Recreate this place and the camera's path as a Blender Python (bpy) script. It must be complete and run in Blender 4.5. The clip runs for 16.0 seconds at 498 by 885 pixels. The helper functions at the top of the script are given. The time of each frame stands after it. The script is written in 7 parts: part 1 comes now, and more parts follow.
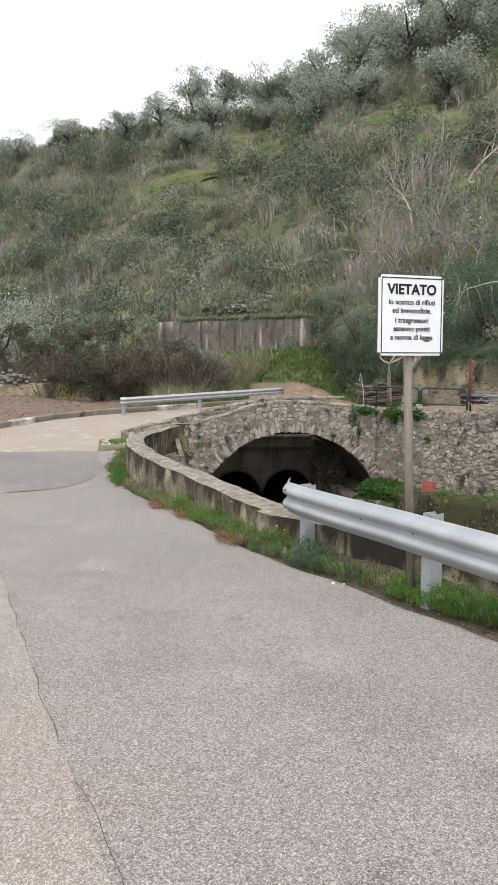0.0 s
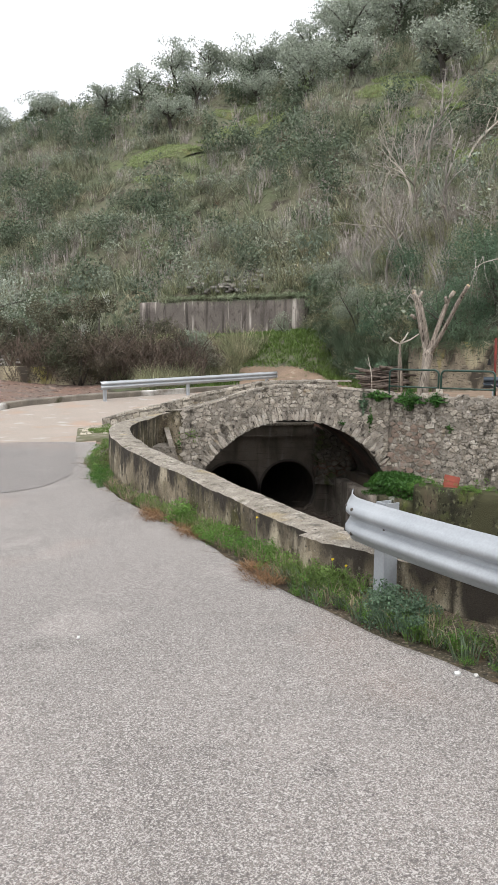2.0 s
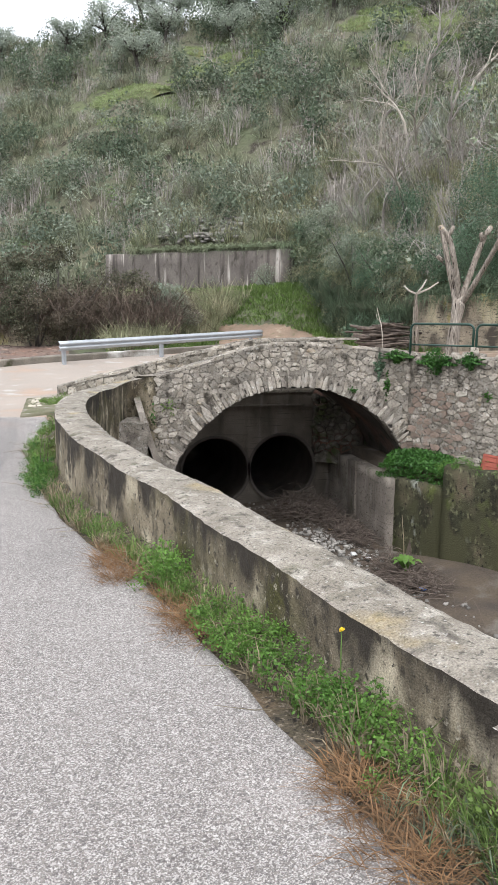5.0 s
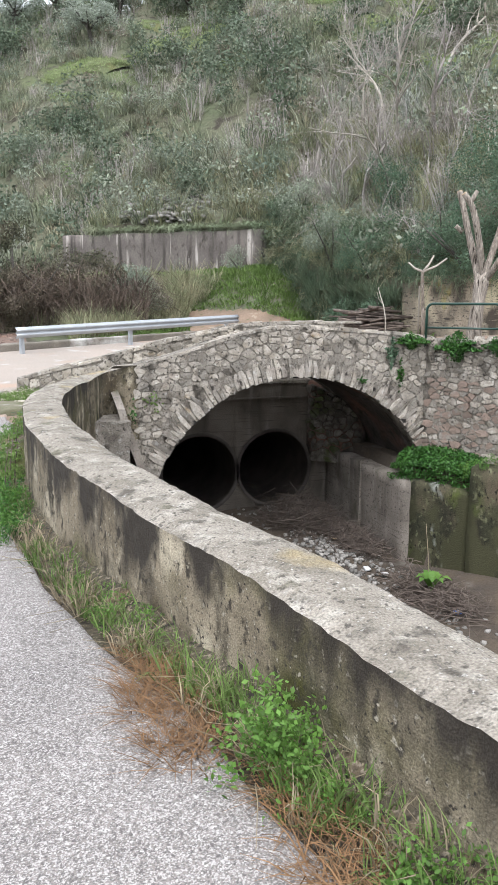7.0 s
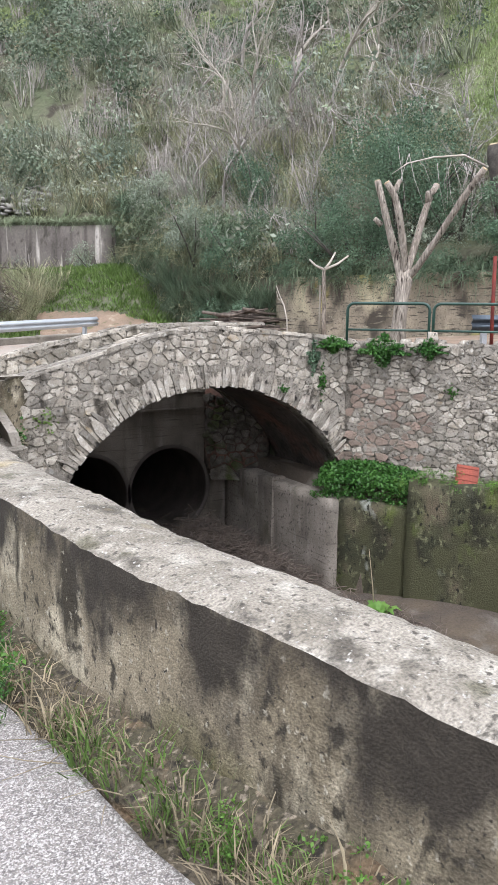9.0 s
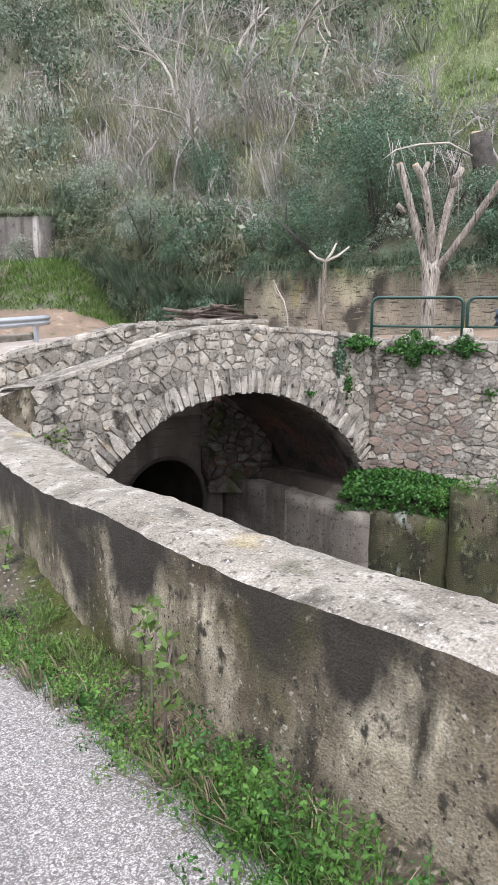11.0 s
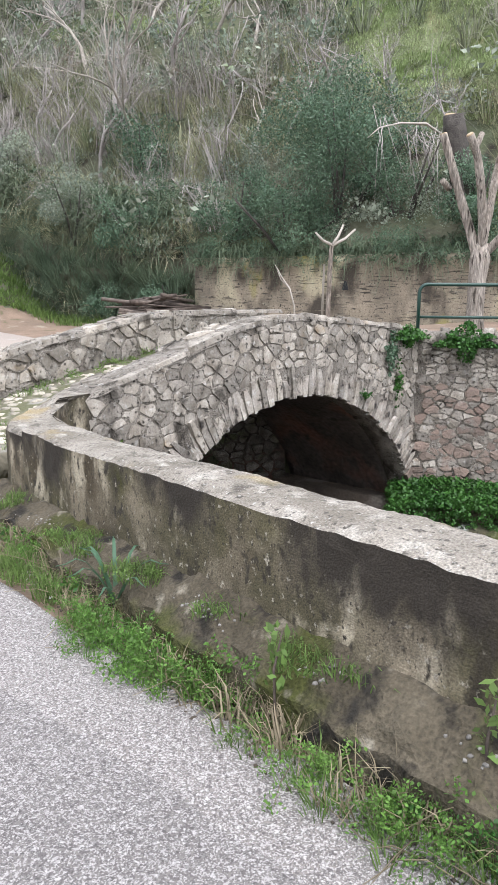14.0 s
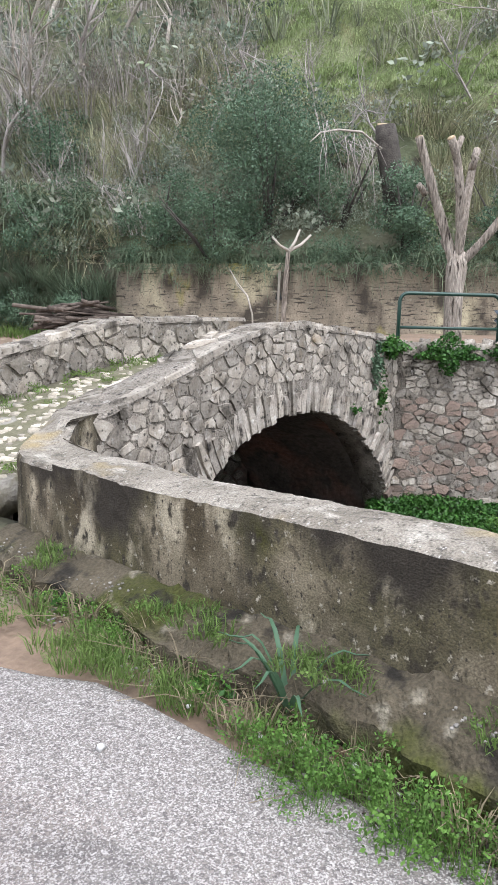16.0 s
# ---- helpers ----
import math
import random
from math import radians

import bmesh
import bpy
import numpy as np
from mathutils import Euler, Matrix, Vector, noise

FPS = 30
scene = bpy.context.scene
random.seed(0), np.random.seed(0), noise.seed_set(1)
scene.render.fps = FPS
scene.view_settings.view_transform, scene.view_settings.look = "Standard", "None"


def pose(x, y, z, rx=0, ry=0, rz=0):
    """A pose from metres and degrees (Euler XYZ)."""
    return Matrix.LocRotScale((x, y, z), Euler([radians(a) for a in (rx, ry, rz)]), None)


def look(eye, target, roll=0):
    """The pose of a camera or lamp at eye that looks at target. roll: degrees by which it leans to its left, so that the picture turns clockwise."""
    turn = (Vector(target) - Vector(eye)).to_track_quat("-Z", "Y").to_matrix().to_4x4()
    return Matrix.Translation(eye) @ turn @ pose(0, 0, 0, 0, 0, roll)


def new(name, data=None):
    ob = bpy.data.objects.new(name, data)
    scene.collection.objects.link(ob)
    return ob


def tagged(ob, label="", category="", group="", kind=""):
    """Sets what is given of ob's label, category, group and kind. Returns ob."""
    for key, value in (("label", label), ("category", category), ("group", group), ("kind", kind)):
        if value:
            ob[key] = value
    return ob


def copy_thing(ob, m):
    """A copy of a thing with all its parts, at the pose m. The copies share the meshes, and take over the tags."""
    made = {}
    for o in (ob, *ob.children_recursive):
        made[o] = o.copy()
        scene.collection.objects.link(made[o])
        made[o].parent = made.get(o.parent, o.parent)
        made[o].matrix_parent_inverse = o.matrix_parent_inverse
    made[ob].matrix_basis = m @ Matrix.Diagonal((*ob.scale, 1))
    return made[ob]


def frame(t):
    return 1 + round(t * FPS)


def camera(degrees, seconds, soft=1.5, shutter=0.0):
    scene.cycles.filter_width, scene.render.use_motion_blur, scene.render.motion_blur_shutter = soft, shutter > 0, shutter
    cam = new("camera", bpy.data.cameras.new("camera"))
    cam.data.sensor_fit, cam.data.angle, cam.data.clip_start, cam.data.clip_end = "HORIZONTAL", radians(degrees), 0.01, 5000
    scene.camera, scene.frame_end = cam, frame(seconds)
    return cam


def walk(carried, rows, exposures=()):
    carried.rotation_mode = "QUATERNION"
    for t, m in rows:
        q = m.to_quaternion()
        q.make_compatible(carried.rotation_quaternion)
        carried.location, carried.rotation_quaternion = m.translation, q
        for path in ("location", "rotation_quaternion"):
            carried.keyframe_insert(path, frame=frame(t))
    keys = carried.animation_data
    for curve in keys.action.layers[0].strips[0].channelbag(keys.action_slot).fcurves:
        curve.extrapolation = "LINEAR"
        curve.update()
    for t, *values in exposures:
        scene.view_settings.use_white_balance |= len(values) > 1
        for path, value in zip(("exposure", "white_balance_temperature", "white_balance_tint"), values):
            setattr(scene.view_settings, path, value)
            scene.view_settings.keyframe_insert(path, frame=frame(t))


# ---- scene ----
EXPOSURES = [(0, 0.79, 6400, 11), (4, 1.02, 6190, 11), (7, 1.29, 5960, 11), (11, 1.42, 5900, 14), (16, 1.31, 5900, 13)]
cam = camera(37.20, 16.0, soft=1.1)
# seconds, eye, target, roll
PATH = [
    (0.0, (-4.974, -21.703, 2.708), (-4.604, -19.747, 2.512), 0.55),
    (0.5, (-4.956, -21.034, 2.695), (-4.563, -19.084, 2.490), 0.71),
    (1.0, (-4.970, -20.428, 2.647), (-4.567, -18.480, 2.440), 0.70),
    (1.5, (-4.934, -19.780, 2.573), (-4.527, -17.833, 2.356), 0.66),
    (2.0, (-4.966, -19.140, 2.522), (-4.546, -17.199, 2.291), 0.74),
    (2.5, (-4.879, -18.524, 2.476), (-4.441, -16.587, 2.234), 0.83),
    (3.0, (-4.803, -17.897, 2.449), (-4.351, -15.967, 2.185), 0.86),
    (3.5, (-4.716, -17.296, 2.423), (-4.253, -15.370, 2.143), 0.94),
    (4.0, (-4.601, -16.632, 2.394), (-4.128, -14.712, 2.096), 0.86),
    (6.5, (-4.553, -13.580, 2.151), (-3.996, -11.693, 1.792), 0.38),
    (7.0, (-4.713, -12.984, 2.122), (-4.111, -11.111, 1.763), 0.45),
    (7.5, (-4.815, -12.365, 2.112), (-4.150, -10.514, 1.751), 0.62),
    (8.0, (-5.008, -11.745, 2.080), (-4.217, -9.944, 1.719), 0.66),
    (8.5, (-5.176, -11.122, 2.014), (-4.249, -9.385, 1.665), 0.76),
    (11.0, (-5.971, -8.417, 1.982), (-4.760, -6.863, 1.634), 0.26),
    (11.5, (-6.155, -7.936, 1.957), (-4.893, -6.423, 1.611), 0.33),
    (12.0, (-6.263, -7.448, 1.924), (-4.947, -5.982, 1.578), 0.55),
    (12.5, (-6.328, -6.947, 1.929), (-4.959, -5.532, 1.577), 0.64),
    (13.0, (-6.422, -6.466, 1.921), (-5.008, -5.098, 1.562), 0.56),
    (13.5, (-6.460, -5.986, 1.910), (-5.023, -4.644, 1.545), 0.58),
    (14.0, (-6.532, -5.482, 1.888), (-5.076, -4.160, 1.526), 0.54),
    (14.5, (-6.574, -5.072, 1.856), (-5.090, -3.777, 1.508), 0.87),
    (15.0, (-6.532, -4.641, 1.865), (-5.013, -3.384, 1.528), 0.99),
    (15.5, (-6.568, -4.241, 1.839), (-4.988, -3.062, 1.506), 1.17),
    (16.0, (-6.558, -3.909, 1.818), (-4.905, -2.832, 1.490), 1.31),
]
walk(cam, [(t, look(eye, target, roll)) for t, eye, target, roll in PATH], EXPOSURES)
# ---- world and light: a bright overcast day ----
world = bpy.data.worlds.new("sky")
scene.world = world
world.use_nodes = True
wn = world.node_tree
wbg = wn.nodes["Background"]
sky = wn.nodes.new("ShaderNodeTexSky")
sky.sky_type = "NISHITA"
sky.sun_disc = False
sky.sun_elevation, sky.sun_rotation = radians(60), radians(200)
sky.air_density, sky.dust_density, sky.ozone_density = 1.6, 6.0, 1.0
pale = wn.nodes.new("ShaderNodeHueSaturation")
pale.inputs["Saturation"].default_value = 0.22
cloud = wn.nodes.new("ShaderNodeMix")
cloud.data_type = "RGBA"
cloud.inputs["Factor"].default_value = 0.62
cloud.inputs["B"].default_value = (13.2, 13.4, 13.7, 1)
wn.links.new(sky.outputs[0], pale.inputs["Color"])
wn.links.new(pale.outputs[0], cloud.inputs["A"])
wn.links.new(cloud.outputs["Result"], wbg.inputs["Color"])
wbg.inputs["Strength"].default_value = 0.08
sun_data = bpy.data.lights.new("sun", "SUN")
sun_data.energy, sun_data.angle, sun_data.color = 1.3, radians(50), (1.0, 0.97, 0.92)
sun = new("sun", sun_data)
sun.matrix_world = look((-10, -30, 40), (-10 + 6, -30 + 16.5, 40 - 30))


# ---- materials ----
def mat(name, c1, c2, scale=2.0, fine=30.0, rough=0.9, bump=0.3, depth=0.02, rnd=0.0, island=0.0, spots=(), metal=0.0,
        spec=0.3, grain=0.35, sheen=0.0, stretch=(1, 1, 1), through_light=0.0, runs=None, zone=None):
    """Two colours mixed by a broad noise, grain by a fine one, spots as rows of (colour, scale, threshold, stretch)."""
    m = bpy.data.materials.new(name)
    m.use_nodes = True
    t = m.node_tree
    n, l = t.nodes, t.links
    bs = n["Principled BSDF"]
    bs.inputs["Roughness"].default_value = rough
    bs.inputs["Metallic"].default_value = metal
    bs.inputs["Specular IOR Level"].default_value = spec
    geo = n.new("ShaderNodeNewGeometry")
    mp = n.new("ShaderNodeMapping")
    mp.inputs["Scale"].default_value = stretch
    l.new(geo.outputs["Position"], mp.inputs["Vector"])

    def noise_at(sc, detail=6, vec=None):
        k = n.new("ShaderNodeTexNoise")
        k.inputs["Scale"].default_value, k.inputs["Detail"].default_value = sc, detail
        l.new((vec or mp).outputs["Vector"], k.inputs["Vector"])
        return k.outputs["Fac"]

    def ramp(fac, lo, hi):
        r = n.new("ShaderNodeMapRange")
        r.inputs["From Min"].default_value, r.inputs["From Max"].default_value = lo, hi
        l.new(fac, r.inputs["Value"])
        return r.outputs["Result"]

    def mix(fac, a, b, kind="MIX"):
        x = n.new("ShaderNodeMix")
        x.data_type, x.blend_type = "RGBA", kind
        for key, v in (("Factor", fac), ("A", a), ("B", b)):
            if isinstance(v, (tuple, list)):
                x.inputs[key].default_value = (*v, 1)
            elif isinstance(v, (int, float)):
                x.inputs[key].default_value = v
            else:
                l.new(v, x.inputs[key])
        return x.outputs["Result"]

    col = mix(ramp(noise_at(scale), 0.36, 0.64), c1, c2)
    if zone:
        # broad mossy stains that grow along y: colour, start, end
        sp = n.new("ShaderNodeSeparateXYZ")
        l.new(geo.outputs["Position"], sp.inputs[0])
        grow = n.new("ShaderNodeMapRange")
        grow.inputs["From Min"].default_value, grow.inputs["From Max"].default_value = zone[1], zone[2]
        grow.inputs["To Min"].default_value, grow.inputs["To Max"].default_value = -0.2, 0.09
        l.new(sp.outputs["Y"], grow.inputs["Value"])
        tot = n.new("ShaderNodeMath")
        l.new(noise_at(2.4, 9), tot.inputs[0])
        l.new(grow.outputs["Result"], tot.inputs[1])
        r_z = n.new("ShaderNodeMath")
        r_z.operation = "MULTIPLY"
        r_z.inputs[1].default_value = 0.8
        l.new(ramp(tot.outputs[0], 0.5, 0.64), r_z.inputs[0])
        col = mix(r_z.outputs[0], col, zone[0])
    for sc_col, sc, thr, stc, *soft in spots:
        v = None
        if stc != (1, 1, 1):
            v = n.new("ShaderNodeMapping")
            v.inputs["Scale"].default_value = stc
            l.new(geo.outputs["Position"], v.inputs["Vector"])
        col = mix(ramp(noise_at(sc, 9, v), thr, thr + (soft[0] if soft else 0.09)), col, sc_col)
    if runs:
        # water stains running down from a wall top: colour, height of the top, reach, threshold
        v = n.new("ShaderNodeMapping")
        v.inputs["Scale"].default_value = (1.5, 1.5, 0.8)
        l.new(geo.outputs["Position"], v.inputs["Vector"])
        sp = n.new("ShaderNodeSeparateXYZ")
        l.new(geo.outputs["Position"], sp.inputs[0])
        down = n.new("ShaderNodeMapRange")
        down.inputs["From Min"].default_value, down.inputs["From Max"].default_value = runs[1] - runs[2], runs[1]
        down.inputs["To Min"].default_value, down.inputs["To Max"].default_value = -0.16, 0.14
        l.new(sp.outputs["Z"], down.inputs["Value"])
        tot = n.new("ShaderNodeMath")
        l.new(noise_at(1.9, 9, v), tot.inputs[0])
        l.new(down.outputs["Result"], tot.inputs[1])
        col = mix(ramp(tot.outputs[0], runs[3], runs[3] + 0.16), col, runs[0])
    fine_n = noise_at(fine, 4)
    col = mix(grain, col, mix(1.0, col, ramp(fine_n, 0.25, 0.75), "MULTIPLY"))
    if rnd:
        oi = n.new("ShaderNodeObjectInfo")
        hs = n.new("ShaderNodeHueSaturation")
        l.new(col, hs.inputs["Color"])
        r = n.new("ShaderNodeMapRange")
        r.inputs["To Min"].default_value, r.inputs["To Max"].default_value = 1 - rnd, 1 + rnd
        l.new(oi.outputs["Random"], r.inputs["Value"])
        l.new(r.outputs["Result"], hs.inputs["Value"])
        col = hs.outputs["Color"]
    if island:
        hs = n.new("ShaderNodeHueSaturation")
        l.new(col, hs.inputs["Color"])
        r = n.new("ShaderNodeMapRange")
        r.inputs["To Min"].default_value, r.inputs["To Max"].default_value = 1 - island, 1 + island
        l.new(geo.outputs["Random Per Island"], r.inputs["Value"])
        l.new(r.outputs["Result"], hs.inputs["Value"])
        col = hs.outputs["Color"]
    l.new(col, bs.inputs["Base Color"])
    if bump:
        b = n.new("ShaderNodeBump")
        b.inputs["Strength"].default_value, b.inputs["Distance"].default_value = bump, depth
        l.new(fine_n, b.inputs["Height"])
        l.new(b.outputs["Normal"], bs.inputs["Normal"])
    if through_light:
        tr = n.new("ShaderNodeBsdfTranslucent")
        l.new(col, tr.inputs["Color"])
        ms = n.new("ShaderNodeMixShader")
        ms.inputs["Fac"].default_value = through_light
        l.new(bs.outputs[0], ms.inputs[1])
        l.new(tr.outputs[0], ms.inputs[2])
        l.new(ms.outputs[0], n["Material Output"].inputs["Surface"])
    return m


def asphalt_mat(name, tint, pale_col, dark_col):
    """Worn chip-seal road: pale and dark chips in grey binder, broad worn and pinkish patches."""
    m = mat(name, tint, tuple(v * 0.82 for v in tint), 0.45, 130, 0.85, 0.55, 0.006, grain=0.35,
            spots=((tuple(v * 1.2 for v in tint), 0.9, 0.56, (1, 1, 1)), ((0.27, 0.2, 0.165), 0.35, 0.55, (1, 1, 1), 0.16), (tuple(v * 0.66 for v in tint), 0.6, 0.55, (1, 0.6, 1), 0.16), (tuple(v * 0.6 for v in tint), 3.1, 0.62, (1, 1, 1), 0.14)))
    t = m.node_tree
    n, l = t.nodes, t.links
    bs = n["Principled BSDF"]
    col = bs.inputs["Base Color"].links[0].from_socket
    geo = n.new("ShaderNodeNewGeometry")
    for sc, which, lim, c in ((230, "Color", 0.64, pale_col), (130, "Color", 0.88, pale_col), (190, "Color", 0.68, dark_col), (95, "Color", 0.9, dark_col)):
        v = n.new("ShaderNodeTexVoronoi")
        v.inputs["Scale"].default_value = sc
        l.new(geo.outputs["Position"], v.inputs["Vector"])
        sep = n.new("ShaderNodeSeparateColor")
        l.new(v.outputs[which], sep.inputs[0])
        gt = n.new("ShaderNodeMath")
        gt.operation = "GREATER_THAN"
        gt.inputs[1].default_value = lim
        l.new(sep.outputs[0 if c is pale_col else 1], gt.inputs[0])
        k = n.new("ShaderNodeMath")
        k.operation = "MULTIPLY"
        k.inputs[1].default_value = 0.46
        l.new(gt.outputs[0], k.inputs[0])
        x = n.new("ShaderNodeMix")
        x.data_type = "RGBA"
        l.new(k.outputs[0], x.inputs["Factor"])
        l.new(col, x.inputs["A"])
        x.inputs["B"].default_value = (*c, 1)
        col = x.outputs["Result"]
    l.new(col, bs.inputs["Base Color"])
    return m


M_ASPHALT = asphalt_mat("worn_chip_asphalt", (0.24, 0.214, 0.197), (0.52, 0.495, 0.465), (0.055, 0.05, 0.048))
M_TRACK = mat("pale_road_concrete", (0.38, 0.32, 0.27), (0.33, 0.29, 0.25), 0.5, 60, 0.9, 0.4, 0.01,
              spots=(((0.4, 0.29, 0.22), 0.5, 0.54, (1, 1, 1), 0.15), ((0.45, 0.42, 0.38), 1.5, 0.6, (1, 1, 1))))
M_DIRT = mat("dirt_track", (0.27, 0.19, 0.135), (0.19, 0.14, 0.1), 1.3, 25, 0.95, 0.6, 0.03,
             spots=(((0.33, 0.27, 0.2), 2.0, 0.6, (1, 1, 1)), ((0.12, 0.115, 0.05), 2.6, 0.6, (1, 1, 1))))
M_VERGE = mat("verge_soil", (0.13, 0.105, 0.075), (0.085, 0.075, 0.045), 3.0, 60, 0.95, 0.9, 0.02, grain=0.6, spots=(((0.17, 0.125, 0.08), 2.0, 0.55, (1, 1, 1)), ((0.3, 0.25, 0.19), 42.0, 0.56, (1, 1, 1)), ((0.2, 0.135, 0.08), 5.0, 0.56, (1, 1, 1), 0.14), ((0.04, 0.034, 0.026), 26.0, 0.56, (1, 1, 1))))
M_SOIL = mat("hill_soil_and_grass", (0.105, 0.118, 0.065), (0.14, 0.13, 0.09), 0.35, 5, 0.95, 0.8, 0.1,
             spots=(((0.11, 0.135, 0.055), 0.12, 0.53, (1, 1, 1)), ((0.05, 0.042, 0.03), 1.4, 0.54, (1, 1, 1), 0.14)))
M_MEADOW = mat("green_terrace_turf", (0.15, 0.185, 0.075), (0.205, 0.225, 0.115), 0.6, 14, 0.9, 0.8, 0.08, grain=0.5,
               spots=(((0.23, 0.22, 0.1), 0.9, 0.57, (1, 1, 1), 0.14), ((0.07, 0.085, 0.03), 1.6, 0.58, (1, 1, 1), 0.12)))
M_TUSSOCK = mat("olive_and_straw_tussocks", (0.215, 0.24, 0.15), (0.32, 0.325, 0.225), 0.3, 5, 0.85, 0.0, island=0.5, grain=0.35, through_light=0.2,
                spots=(((0.42, 0.37, 0.265), 0.55, 0.58, (1, 1, 1), 0.14), ((0.12, 0.155, 0.09), 0.4, 0.54, (1, 1, 1), 0.14), ((0.33, 0.34, 0.3), 0.25, 0.56, (1, 1, 1), 0.14), ((0.2, 0.14, 0.095), 0.7, 0.62, (1, 1, 1), 0.1)))
M_BANKSTRAW = mat("bank_straw_and_green", (0.34, 0.325, 0.2), (0.25, 0.265, 0.15), 0.8, 9, 0.85, 0.0, island=0.5, grain=0.3, through_light=0.2,
                  spots=(((0.5, 0.44, 0.3), 0.9, 0.56, (1, 1, 1), 0.14), ((0.13, 0.165, 0.085), 0.7, 0.55, (1, 1, 1), 0.14)))
M_CANE = mat("brown_bramble_canes", (0.17, 0.125, 0.095), (0.1, 0.078, 0.06), 1.2, 20, 0.9, 0.2, 0.01, island=0.4)
M_PLASTER = mat("stained_old_cement_render", (0.36, 0.302, 0.212), (0.215, 0.177, 0.12), 2.2, 120, 0.93, 0.8, 0.008, grain=0.6, runs=((0.05, 0.041, 0.031), 1.11, 0.5, 0.49), zone=((0.082, 0.072, 0.036), -8.5, -4.5),
                spots=(((0.1, 0.077, 0.046), 1.7, 0.52, (1, 1, 0.8), 0.14), ((0.53, 0.46, 0.335), 2.9, 0.54, (1.3, 1.3, 0.75), 0.08), ((0.08, 0.076, 0.02), 1.2, 0.535, (1, 1, 1.3), 0.14),
                       ((0.055, 0.045, 0.03), 1.5, 0.56, (3.5, 3.5, 0.8), 0.1), ((0.06, 0.05, 0.036), 17.0, 0.57, (1, 1, 0.7), 0.1), ((0.42, 0.38, 0.3), 30.0, 0.62, (1, 1, 1), 0.08), ((0.04, 0.034, 0.027), 55.0, 0.6, (1, 1, 1), 0.1)))
M_COPING = mat("weathered_cement_coping", (0.42, 0.375, 0.312), (0.27, 0.237, 0.19), 3.4, 110, 0.95, 1.0, 0.012, grain=0.65,
               spots=(((0.56, 0.515, 0.44), 7.0, 0.55, (1, 1, 1), 0.14), ((0.14, 0.122, 0.098), 6.0, 0.57, (1, 1, 1), 0.13), ((0.13, 0.115, 0.095), 34.0, 0.57, (1, 1, 1), 0.1),
                      ((0.58, 0.55, 0.5), 50.0, 0.62, (1, 1, 1), 0.08), ((0.46, 0.36, 0.19), 1.7, 0.61, (1, 1, 1), 0.12), ((0.09, 0.085, 0.04), 2.3, 0.64, (1, 1, 1), 0.1)))
SMEAR = (((0.32, 0.285, 0.24), 2.3, 0.52, (1, 1, 1), 0.16), ((0.075, 0.064, 0.05), 3.6, 0.57, (1, 1, 0.7), 0.12), ((0.5, 0.47, 0.42), 13.0, 0.59, (1, 1, 1), 0.12), ((0.06, 0.052, 0.042), 24.0, 0.58, (1, 1, 1), 0.1))
M_MORTAR = mat("old_grey_mortar", (0.42, 0.375, 0.315), (0.21, 0.183, 0.15), 5.0, 60, 0.95, 1.0, 0.03, grain=0.65, spots=SMEAR)
M_STONE = mat("grey_beige_field_stone", (0.45, 0.407, 0.345), (0.27, 0.233, 0.185), 6.0, 48, 0.92, 0.6, 0.02, rnd=0.36, grain=0.45,
              spots=SMEAR + (((0.33, 0.24, 0.14), 1.6, 0.63, (1, 1, 1)), ((0.05, 0.044, 0.037), 9.0, 0.63, (1, 1, 1))))
M_STONE_J = mat("grey_beige_field_stone_far", (0.45, 0.407, 0.345), (0.27, 0.233, 0.185), 6.0, 48, 0.92, 0.6, 0.02, island=0.36, grain=0.45, spots=SMEAR)
M_VOUSSOIR = mat("rough_arch_stone", (0.43, 0.39, 0.335), (0.25, 0.217, 0.18), 6.0, 45, 0.92, 0.6, 0.02, rnd=0.4, grain=0.45,
                 spots=(((0.46, 0.435, 0.39), 9.0, 0.6, (1, 1, 1)), ((0.04, 0.035, 0.03), 6.0, 0.59, (1, 1, 1))))
M_REDBRICK = mat("reddish_brick_patch", (0.33, 0.245, 0.195), (0.23, 0.18, 0.145), 3.0, 40, 0.92, 0.8, 0.02, rnd=0.25,
                 spots=(((0.3, 0.27, 0.23), 4.0, 0.58, (1, 1, 1)),))
# vault masonry, much darker than the bridge face, with reddish blotches
M_VAULT = mat("dark_vault_masonry", (0.12, 0.1, 0.085), (0.07, 0.058, 0.048), 2.0, 14, 0.9, 1.0, 0.06, grain=0.6,
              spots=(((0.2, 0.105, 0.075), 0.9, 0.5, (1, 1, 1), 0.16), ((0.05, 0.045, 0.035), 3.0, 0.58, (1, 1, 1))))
M_CONC = mat("stained_concrete", (0.3, 0.262, 0.222), (0.2, 0.172, 0.142), 1.6, 40, 0.9, 0.5, 0.01,
             spots=(((0.38, 0.345, 0.3), 2.0, 0.58, (2.2, 2.2, 0.4), 0.2), ((0.1, 0.086, 0.07), 1.5, 0.52, (2.0, 2.0, 0.4), 0.25), ((0.11, 0.095, 0.075), 3.0, 0.6, (0.4, 0.4, 9.0), 0.12),
                    ((0.06, 0.058, 0.026), 0.9, 0.58, (1, 1, 1), 0.16), ((0.1, 0.088, 0.072), 18.0, 0.58, (1, 1, 1))))
